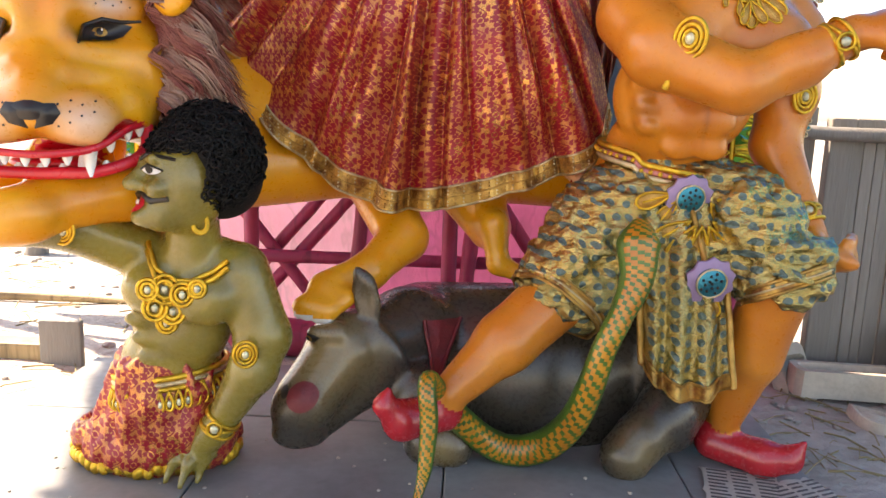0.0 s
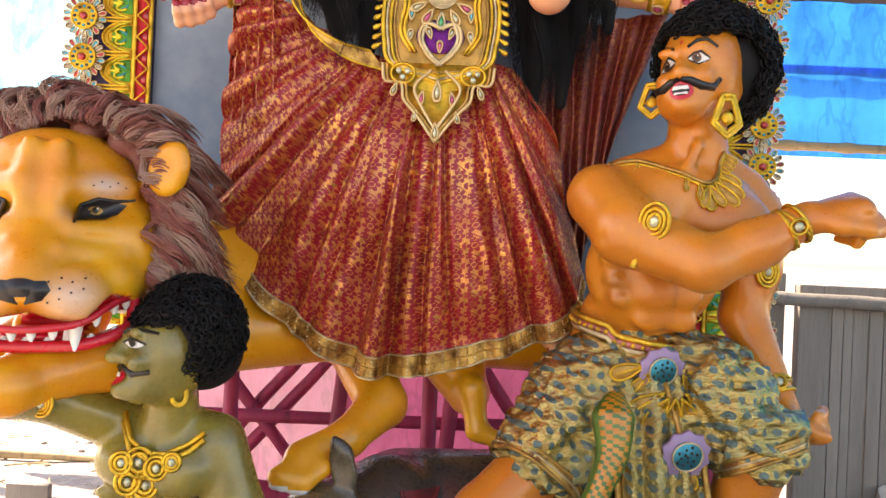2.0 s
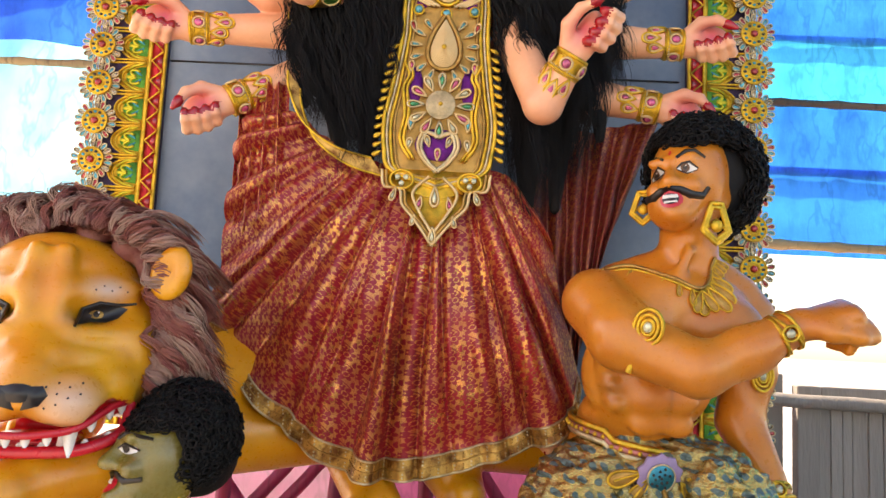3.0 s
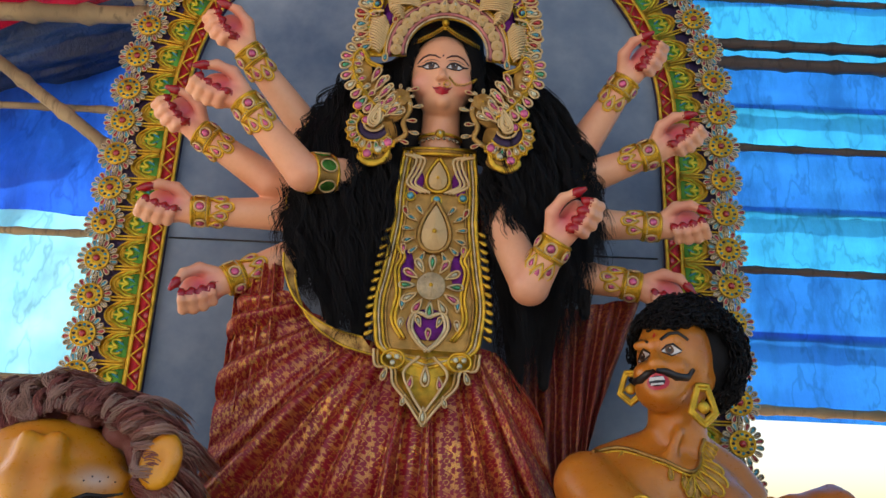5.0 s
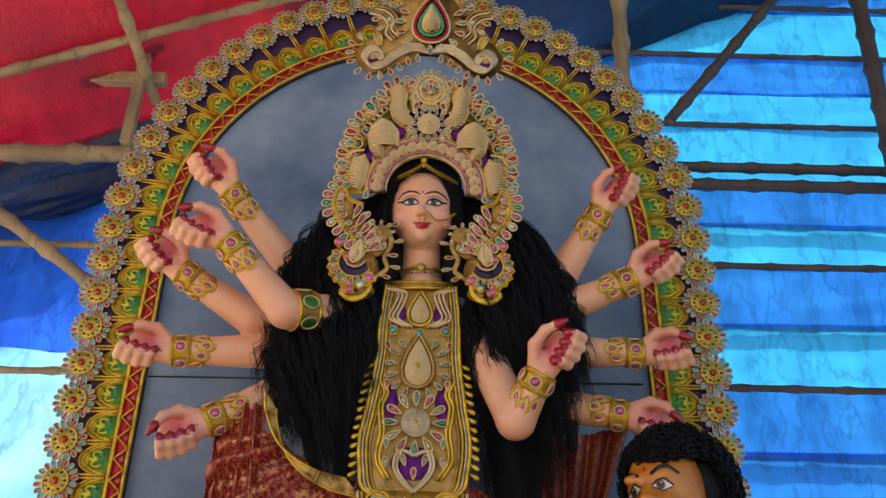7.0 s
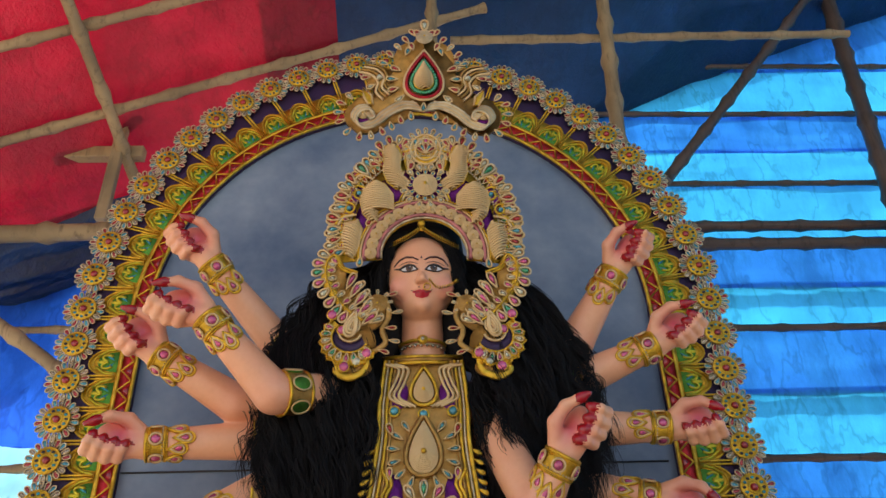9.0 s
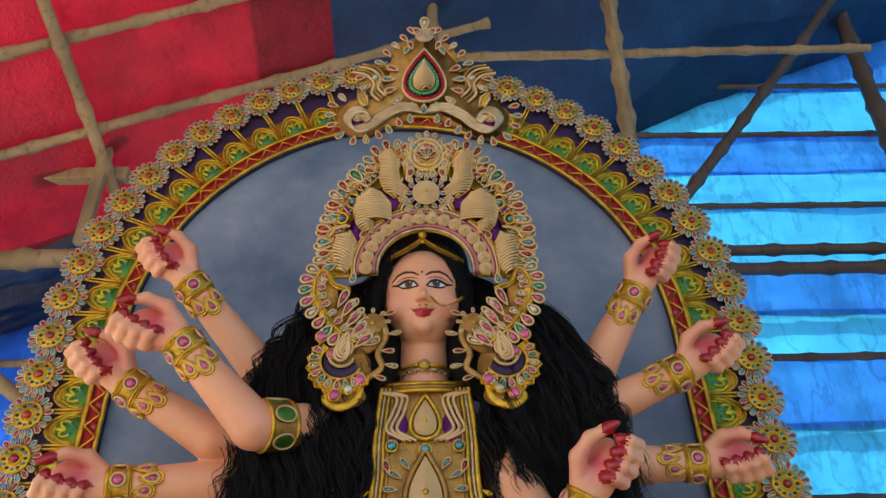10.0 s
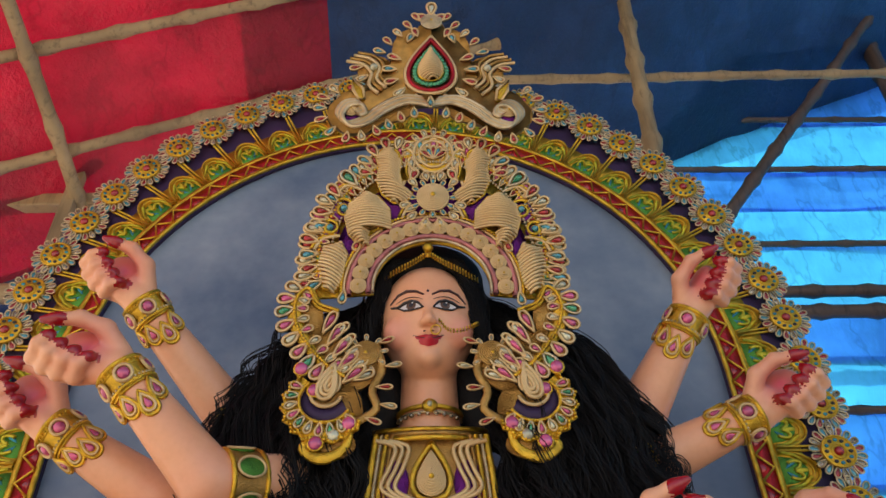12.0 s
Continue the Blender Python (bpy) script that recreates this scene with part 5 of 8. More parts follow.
            # nostril
            decal(s, pr, N, [(side * a, b) for a, b in ((0.004, -0.100), (0.045, -0.098), (0.056, -0.118), (0.040, -0.140), (0.006, -0.150))], BLACK, 0.003, 0.006)
        decal(s, pr, F @ pose(0, -0.2, 0), oval(0, -0.113, 0.036, 0.020), BLACK, 0.004, 0.006)
        # lips, tongue, teeth
        upper = spline([Q(x, y, z) for x, y, z in ((0.198, -0.170, -0.140), (0.168, -0.240, -0.148), (0.11, -0.312, -0.188), (0.035, -0.338, -0.200), (-0.035, -0.338, -0.200), (-0.11, -0.312, -0.188), (-0.168, -0.240, -0.148), (-0.198, -0.170, -0.140))], 40)
        lower = spline([Q(x, y, z) for x, y, z in ((0.198, -0.170, -0.145), (0.192, -0.215, -0.205), (0.12, -0.265, -0.238), (0.04, -0.268, -0.245), (-0.04, -0.268, -0.245), (-0.12, -0.265, -0.238), (-0.192, -0.215, -0.205), (-0.198, -0.170, -0.145))], 40)
        s.tube(upper, 0.0085, LIP_RED, 8)
        s.tube(lower, 0.0135, LIP_RED, 8)
        s.ball(Q(0, -0.16, -0.228), (0.10, 0.09, 0.016), LIP_RED, 14, 8)
        up = (F.to_3x3() @ Vector((0, 0, 1))).normalized()
        back = F.to_3x3() @ Vector((0, 1, 0))
        for i in range(3, 37, 3):
            big = i in (12, 27)
            p = upper[i] + back * 0.012
            q = p - up * (0.058 if big else 0.026)
            s.tube([p, p.lerp(q, 0.6), q], [0.017 if big else 0.012, 0.011 if big else 0.009, 0.003], WHITE, 8)
        for i in range(2, 38, 3):
            big = i in (14, 26)
            p = lower[i] + back * 0.012
            q = p + up * (0.050 if big else 0.020)
            s.tube([p, p.lerp(q, 0.6), q], [0.017 if big else 0.012, 0.013 if big else 0.010, 0.004], WHITE, 8)

    finish("lion_statue", pr, 0.0095, 0.026, (LION, LIP_RED, WHITE, BLACK), spots, "ochre-painted clay lion statue with open jaws", face)
    return pr, F


lion_prims, LION_FACE = lion()


# the fallen buffalo
def buffalo():
    pr = [cap((-0.06, 2.72, 0.36), (0.66, 2.72, 0.36), 0.19, 0.21), ell((0.70, 2.66, 0.33), (0.20, 0.20, 0.25)), ell((0.28, 2.62, 0.28), (0.36, 0.17, 0.24)), ell((-0.10, 2.62, 0.37), (0.17, 0.15, 0.19)),
          cap((-0.10, 2.60, 0.40), (-0.22, 2.48, 0.41), 0.15, 0.115), ell((-0.262, 2.42, 0.435), (0.105, 0.10, 0.095)), ell((-0.20, 2.43, 0.355), (0.10, 0.085, 0.095)),
          cap((-0.27, 2.40, 0.415), (-0.345, 2.32, 0.325), 0.098, 0.082), ell((-0.362, 2.295, 0.295), (0.082, 0.068, 0.074), 0, (0, -30, 0)), ell((-0.372, 2.30, 0.225), (0.068, 0.058, 0.040)), cap((-0.33, 2.32, 0.225), (-0.24, 2.40, 0.29), 0.036, 0.05),
          # brow, ears
          cap((-0.275, 2.335, 0.495), (-0.335, 2.33, 0.492), 0.026, 0.020), ell((-0.205, 2.39, 0.575), (0.038, 0.020, 0.080), 0, (0, -14, 0)), ell((-0.212, 2.372, 0.575), (0.020, 0.012, 0.055), 0, (0, -14, 0), cut=True), cap((-0.205, 2.40, 0.62), (-0.232, 2.39, 0.655), 0.016, 0.006),
          ell((-0.145, 2.385, 0.43), (0.042, 0.022, 0.085), 0, (0, -38, 0)),
          # folded fore leg
          cap((0.02, 2.52, 0.30), (-0.06, 2.42, 0.30), 0.10, 0.085), cap((-0.06, 2.42, 0.28), (0.01, 2.38, 0.21), 0.075, 0.058), cap((-0.03, 2.37, 0.185), (0.04, 2.37, 0.175), 0.065, 0.06),
          # hind leg
          cap((0.72, 2.55, 0.36), (0.63, 2.42, 0.25), 0.11, 0.085), cap((0.63, 2.42, 0.29), (0.565, 2.38, 0.23), 0.078, 0.065), cap((0.55, 2.375, 0.215), (0.515, 2.36, 0.175), 0.07, 0.072)]
    spots = [((-0.30, 2.32, 0.42), 0.20, 1.0), ((0.01, 2.32, 0.19), 0.09, 0.8), ((0.54, 2.32, 0.20), 0.12, 0.6), ((-0.06, 2.34, 0.33), 0.08, 0.6), ((-0.2, 2.36, 0.58), 0.07, 0.5), ((-0.34, 2.25, 0.37), 0.06, 1.0)]

    def face(s):
        FB = pose(-0.345, 2.26, 0.34, 0, 0, -14)
        decal(s, pr, FB, oval(0.004, 0.008, 0.039, 0.037, 22), WOUND, 0.003, 0.004)
        decal(s, pr, FB, oval(-0.046, 0.016, 0.012, 0.016, 12), BLACK, 0.002)
        FE = pose(-0.338, 2.33, 0.482, 0, 0, -20)
        decal(s, pr, FE, [(-0.026, 0.0), (-0.008, 0.014), (0.014, 0.012), (0.030, 0.004), (0.010, -0.012), (-0.012, -0.011)], BLACK, 0.002)
        decal(s, pr, FE, oval(0.0, 0.001, 0.010, 0.009, 10), GOLD_BROWN, 0.005)
        decal(s, pr, FE, oval(0.0, 0.001, 0.005, 0.006, 8), BLACK, 0.007)

    finish("buffalo_statue", pr, 0.0095, 0.028, (BULL,), spots, "dark grey painted clay statue of a fallen buffalo", face)
    return pr


buffalo_prims = buffalo()


# ---- hair ----
def locks(shape, guides, count, per, seed, mat, r=0.0015, wave=0.012, turns=8.0, spread=0.02, fuzz=0.006, points=36, shortest=0.6, lie=-0.01):
    """Curled locks between guide curves: each lock is a bundle of fine strands that wave together and fray towards the tip."""
    g = np.array([[tuple(p) for p in spline(q, points)] for q in guides])
    rng = np.random.default_rng(seed)
    n = count * per
    s = np.repeat(rng.random(count) * (len(g) - 1), per)
    k = np.minimum(s.astype(int), len(g) - 2)
    f = (s - k)[:, None, None]
    q = np.linspace(0, 1, points)
    e = np.repeat(rng.uniform(shortest, 1.0, count), per)[:, None] * q[None, :] * (points - 1)
    a = np.minimum(e.astype(int), points - 2)
    w = (e - a)[..., None]
    line = lambda j: g[j[:, None], a] * (1 - w) + g[j[:, None], a + 1] * w
    p = line(k) * (1 - f) + line(k + 1) * f
    grow = np.minimum(q * 3 + 0.15, 1)[None, :, None]
    p = p + np.repeat(rng.normal(0, spread, (count, 3)), per, axis=0)[:, None, :] * grow
    p = p + rng.normal(0, fuzz, (n, 3))[:, None, :] * (0.4 + q)[None, :, None]
    ph = np.repeat(rng.uniform(0, 6.28, count), per) + rng.normal(0, 0.45, n)
    tw = np.repeat(turns * rng.uniform(0.7, 1.3, count), per)
    an = ph[:, None] + tw[:, None] * q[None, :] * 6.283
    sw = wave * np.minimum(q * 4, 1)[None, :]
    p[..., 0] += np.cos(an) * sw
    p[..., 1] += np.sin(an) * sw * 0.8 + lie
    p[..., 2] += np.sin(an * 1.3) * sw * 0.5
    d = np.gradient(p, axis=1)
    d /= np.linalg.norm(d, axis=-1, keepdims=True) + 1e-9
    u = np.cross(d, np.array((0.25, 1.0, 0.15)))
    u /= np.linalg.norm(u, axis=-1, keepdims=True) + 1e-9
    v = np.cross(d, u)
    rad = (r * np.clip((1.02 - q) * 5, 0.1, 1.0))[None, :, None]
    vs = np.stack([p + (u * math.cos(c) + v * math.sin(c)) * rad for c in (0, 2.094, 4.189)], 2).reshape(-1, 3)
    base = (np.arange(n)[:, None] * points + np.arange(points - 1)[None, :]).ravel() * 3
    fs = np.concatenate([np.stack([base + c, base + 3 + c, base + 3 + (c + 1) % 3, base + (c + 1) % 3], 1) for c in range(3)])
    shape.add(vs.tolist(), fs.tolist(), mat)


def goddess_hair():
    L = [[(-0.11, 2.62, 2.70), (-0.15, 2.58, 2.45), (-0.15, 2.585, 2.20), (-0.17, 2.575, 1.95), (-0.18, 2.56, 1.72)],
         [(-0.12, 2.62, 2.74), (-0.25, 2.59, 2.50), (-0.27, 2.57, 2.20), (-0.27, 2.565, 1.95), (-0.26, 2.555, 1.70)],
         [(-0.13, 2.64, 2.76), (-0.33, 2.64, 2.55), (-0.40, 2.60, 2.25), (-0.40, 2.585, 2.00), (-0.34, 2.56, 1.80)],
         [(-0.13, 2.68, 2.78), (-0.34, 2.68, 2.60), (-0.46, 2.67, 2.42), (-0.49, 2.66, 2.22), (-0.53, 2.64, 2.05)]]
    R = [[(0.12, 2.62, 2.70), (0.17, 2.58, 2.45), (0.19, 2.585, 2.20), (0.22, 2.59, 1.95), (0.25, 2.585, 1.56)],
         [(0.13, 2.62, 2.74), (0.26, 2.59, 2.50), (0.29, 2.58, 2.20), (0.32, 2.60, 1.95), (0.31, 2.61, 1.60)],
         [(0.14, 2.64, 2.76), (0.34, 2.64, 2.58), (0.42, 2.63, 2.30), (0.45, 2.64, 2.06), (0.43, 2.66, 1.66)],
         [(0.14, 2.68, 2.78), (0.36, 2.69, 2.64), (0.52, 2.70, 2.44), (0.54, 2.70, 2.30), (0.60, 2.71, 2.10)]]
    pr = [ell((0.006, 2.645, 2.73), (0.15, 0.10, 0.16)), ell((0.006, 2.60, 2.80), (0.135, 0.07, 0.095)), ell((-0.13, 2.66, 2.54), (0.085, 0.05, 0.17)), ell((0.142, 2.66, 2.54), (0.085, 0.05, 0.17))]
    for side in (L, R):
        for a, b in zip(side, side[1:]):
            m = [Vector(p).lerp(Vector(q), 0.5) for p, q in zip(a, b)]
            for i in range(len(m) - 1):
                w = [0.05, 0.062, 0.066, 0.055, 0.018]
                pr.append(cap(m[i] + Vector((0, 0.062, 0)), m[i + 1] + Vector((0, 0.062, 0)), w[i], w[i + 1]))
    v, f, o = solid(pr, 0.012, 0.03)
    s = Shape().add(v, f, HAIR)
    locks(s, L, 430, 9, 1, HAIR, 0.0012, 0.013, 5.5, 0.024, 0.006, 60, 0.6, 0.004)
    locks(s, R, 430, 9, 2, HAIR, 0.0012, 0.013, 5.5, 0.024, 0.006, 60, 0.6, 0.004)
    for side in (-1, 1):   # locks round the face
        locks(s, [[(side * 0.02, 2.545, 2.815), (side * 0.075, 2.535, 2.77), (side * 0.108, 2.55, 2.68), (side * 0.114, 2.56, 2.56)],
                  [(side * 0.02, 2.57, 2.83), (side * 0.10, 2.56, 2.79), (side * 0.135, 2.57, 2.68), (side * 0.145, 2.57, 2.50)]], 60, 5, 5 + side, HAIR, 0.0016, 0.004, 4, 0.006, 0.003, 20)
    thing("long_wig", s, "long curly black hair wig on the ten-armed statue", "wig", kind="stuff")


goddess_hair()


# ---- sari ----
def cloth_grid(tops, hems, nu, nv, pleat, bulge=0.0, phase=0.0):
    top, hem = spline(tops, nu), spline(hems, nu)
    grid = []
    for j in range(nv):
        v = j / (nv - 1)
        row = []
        for i in range(nu):
            u = i / (nu - 1)
            p = top[i].lerp(hem[i], v)
            a = pleat(u, v)
            p = p + Vector((0.25 * a[1], a[0] - bulge * math.sin(math.pi * min(v * 1.1, 1)) * math.sin(math.pi * u), 0.0))
            p.z += 0.006 * noise.noise(Vector((u * 14, v * 5, phase)))
            row.append(p)
        grid.append(row)
    return grid


def sari():
    tops = [(-0.62, 2.68, 1.80), (-0.57, 2.64, 1.94), (-0.42, 2.64, 1.86), (-0.24, 2.625, 1.75), (-0.08, 2.61, 1.73), (0.08, 2.61, 1.73), (0.2, 2.63, 1.72), (0.28, 2.67, 1.66), (0.35, 2.72, 1.55)]
    hems = [(-0.650, 2.60, 1.238), (-0.540, 2.62, 1.054), (-0.445, 2.65, 0.943), (-0.296, 2.66, 0.832), (-0.124, 2.66, 0.793), (0.095, 2.66, 0.823), (0.275, 2.67, 0.887), (0.425, 2.69, 0.966), (0.470, 2.74, 1.09)]

    def fold(p, v):
        """Depth of the gathered folds, which fan out from above the waist."""
        x, z = p.x - 0.0, 1.98 - p.z
        th, rho = math.degrees(math.atan2(x, z)), math.hypot(x, z)
        w = th / 6.2 + 0.75 * noise.noise(Vector((th * 0.09, rho * 0.5, 3.0))) + 0.25 * noise.noise(Vector((th * 0.3, rho * 1.5, 9.0)))
        k = math.floor(w)
        deep = 0.55 + 0.45 * math.sin(k * 2.4) + 0.3 * math.sin(k * 5.1)
        a = (0.020 + 0.078 * min(max((rho - 0.3) / 0.5, 0), 1)) * max(deep, 0.25)
        s = abs(math.sin(math.pi * w)) ** 0.85
        n = noise.fractal(Vector((x * 5, z * 4, 2.0)), 1.0, 2.0, 3)
        c = noise.noise(Vector((th * 0.55, rho * 5, 7.0)))
        hem = 0.010 * math.sin(th * 0.9) * v ** 4
        return -a * s + 0.024 * n + 0.005 * c + hem, 0.008 * math.cos(math.pi * w)

    root = tagged(new("sari_skirt"), "red and gold brocade sari skirt, pleated, with gold lace hem", "sari")
    nu, nv = 330, 90
    g = cloth_grid(tops, hems, nu, nv, lambda u, v: (0.0, 0.0), 0.06)
    for j, row in enumerate(g):
        for p in row:
            dy, dx = fold(p, j / (nv - 1))
            p.x, p.y = p.x + dx, p.y + dy
    me = Shape().sheet(g, BROCADE).mesh("skirt_cloth")
    uv_grid(me, nv, nu, [1.30 * (i % nu) / nu for i in range(nu * nv)], [0.95 * (i // nu) / nv for i in range(nu * nv)])
    part("skirt_cloth", me, root)
    rows = [[p + Vector((0, -0.006, -0.002)) for p in r] for r in g[-7:]]
    t = Shape().sheet(rows, TRIM)
    for k, rad in ((0, 0.0035), (3, 0.0025), (6, 0.004)):
        t.tube(rows[k][::2], rad, GOLD_PALE if k != 3 else GOLD_BROWN, 5)
    for k in (1, 2, 4, 5):
        for i in range(2, nu, 5):
            t.ball(rows[k][i] + Vector((0, -0.002, 0)), 0.0035, GOLD_PALE if (i // 5) % 2 else GOLD_BROWN, 5, 3)
    part("hem_trim", t, root, "gold lace hem trim with beads")
    # the end that hangs behind, on the other side
    t2 = [(0.24, 2.74, 1.92), (0.40, 2.78, 1.90), (0.56, 2.80, 1.93), (0.72, 2.80, 1.97)]
    h2 = [(0.38, 2.82, 0.98), (0.44, 2.84, 1.02), (0.49, 2.85, 1.20), (0.52, 2.86, 1.42)]
    g2 = cloth_grid(t2, h2, 90, 50, lambda u, v: (0.016 * math.sin(2 * math.pi * 6 * u + 2 * v) + 0.02 * noise.noise(Vector((u * 8, v * 6, 4))), 0.01 * math.cos(38 * u)))
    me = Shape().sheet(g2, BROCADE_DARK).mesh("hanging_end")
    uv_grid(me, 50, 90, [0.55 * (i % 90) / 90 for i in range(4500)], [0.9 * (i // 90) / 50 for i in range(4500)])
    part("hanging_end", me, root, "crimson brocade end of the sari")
    # the gathered fan at the hip with its border
    t3 = [(-0.47, 2.60, 1.965), (-0.53, 2.60, 1.97), (-0.58, 2.62, 1.95), (-0.64, 2.68, 1.86)]
    h3 = [(-0.47, 2.60, 1.60), (-0.55, 2.60, 1.52), (-0.62, 2.63, 1.45), (-0.665, 2.70, 1.38)]
    g3 = cloth_grid(t3, h3, 70, 40, lambda u, v: (0.016 * math.sin(2 * math.pi * 5 * u + 3 * v) + 0.012 * noise.noise(Vector((u * 9, v * 9, 8))), 0.012 * math.cos(31 * u + 3 * v)))
    me = Shape().sheet(g3, BROCADE).mesh("gathered_fan")
    uv_grid(me, 40, 70, [0.4 * (i % 70) / 70 for i in range(2800)], [0.45 * (i // 70) / 40 for i in range(2800)])
    part("gathered_fan", me, root)
    b = spline([(-0.44, 2.565, 1.96), (-0.43, 2.56, 1.90), (-0.38, 2.555, 1.80), (-0.28, 2.555, 1.73), (-0.17, 2.56, 1.70)], 24)
    t = Shape().sheet([[p + Vector((0.0, 0, 0.035 * k)) + Vector((-0.028 * k, -0.004 * k, 0)) for p in b] for k in (1, 0.5, 0, -0.5)], TRIM)
    t.tube([p + Vector((-0.028, -0.006, 0.035)) for p in b], 0.004, GOLD, 5).tube([p + Vector((0.014, 0, -0.018)) for p in b], 0.004, GOLD, 5)
    part("waist_border", t, root, "gold lace border round the waist")


sari()


# ---- jewellery pieces ----
def petal_mesh(name, stone, cord, length=0.03, width=0.02):
    s = Shape()
    o = tear(0, 0, math.pi / 2, length, width, 14)
    s.prism(o, -0.002, 0.003, GOLD_BROWN)
    s.tube([(x, -0.003, z) for x, z in o], length * 0.075, cord, 5, True)
    i = [(x * 0.62, length * 0.56 + (z - length * 0.56) * 0.62) for x, z in o]
    s.prism(i, -0.005, 0.0, stone, 0.0015, lift=-0.008)
    return s.mesh(name)


PETALS = {k: petal_mesh("petal", m, c) for k, m, c in (("red", GEM_RED, CORD), ("teal", GEM_TEAL, CORD), ("clear", GEM_CLEAR, CORD), ("pink", GEM_PINK, CORD), ("green", GEM_GREEN, GOLD_PALE))}


def petal(parent, kind, x, z, ang, length=0.03, wide=1.0, y=0.0):
    """A cord-edged stone drop on an ornament; ang: degrees from straight up, clockwise."""
    k = length / 0.03
    return part("petal", PETALS[kind], parent, "", pose(x, y, z, 0, ang, 0) @ Matrix.Diagonal((k * wide, k, k, 1)))


def coil(shape, cx, cz, r, mat=None, y=0.0, high=0.012, shape_pts=None):
    """A wound cord disc, round or drop-shaped, rising to its middle."""
    n = max(int(r / 0.0044), 4)
    for i in range(n):
        k = 1 - i / n
        o = [(cx + (px - cx) * k, cz + (pz - cz) * k) for px, pz in (shape_pts or oval(cx, cz, r, r, 20))]
        shape.tube([(x, y - high * (1 - k), z) for x, z in o], r / n * 0.62, mat or CORD, 5, True)
    shape.prism(shape_pts or oval(cx, cz, r, r, 20), y, y + 0.006, mat or CORD)
    shape.ball((cx, y - high, cz), (r * 0.16, r * 0.12, r * 0.16), GOLD, 8, 5)
    return shape


def ribbed(shape, outline, ang, mat=None, y=0.0, high=0.02, rows=11):
    """A padded shape covered with cords laid side by side."""
    shape.prism(outline, y - 0.002, y + 0.006, GOLD_BROWN)
    n = len(outline)
    cx, cz = sum(p[0] for p in outline) / n, sum(p[1] for p in outline) / n
    ca, sa = math.cos(ang), math.sin(ang)
    uv = [((x - cx) * ca + (z - cz) * sa, -(x - cx) * sa + (z - cz) * ca) for x, z in outline]
    v0, v1 = min(p[1] for p in uv), max(p[1] for p in uv)
    for r in range(rows):
        v = v0 + (v1 - v0) * (r + 0.5) / rows
        xs = []
        for a, b in zip(uv, uv[1:] + uv[:1]):
            if (a[1] - v) * (b[1] - v) < 0:
                xs.append(a[0] + (b[0] - a[0]) * (v - a[1]) / (b[1] - a[1]))
        if len(xs) < 2:
            continue
        lo, hi = min(xs), max(xs)
        vv = (v - v0) / (v1 - v0) * 2 - 1
        line = []
        for k in range(7):
            q = k / 6 * 2 - 1
            u = (lo + hi) / 2 + (hi - lo) / 2 * q
            line.append((cx + u * ca - v * sa, y - high * max(1 - 0.75 * q * q - 0.35 * vv * vv, 0), cz + u * sa + v * ca))
        shape.tube(line, (v1 - v0) / rows * 0.52, mat or CORD, 5)
    shape.tube([(x, y - 0.003, z) for x, z in outline], 0.0035, GOLD, 5, True)
    return shape


def strip(shape, a, b, y0, y1, mat):
    """A flat band between two lines (x, z)."""
    vs, fs = [], []
    for p, q in zip(a, b):
        vs += [(p[0], y0, p[1]), (q[0], y0, q[1]), (p[0], y1, p[1]), (q[0], y1, q[1])]
    for i in range(len(a) - 1):
        k, l = 4 * i, 4 * i + 4
        fs += [(k, l, l + 1, k + 1), (k + 2, k + 3, l + 3, l + 2), (k + 1, l + 1, l + 3, k + 3), (k, k + 2, l + 2, l)]
    return shape.add(vs, fs, mat)


def half_arch(rx, rz, cz, a0=0.0, a1=math.pi, n=40):
    return [(rx * math.cos(a1 + (a0 - a1) * i / n), cz + rz * math.sin(a1 + (a0 - a1) * i / n)) for i in range(n + 1)]


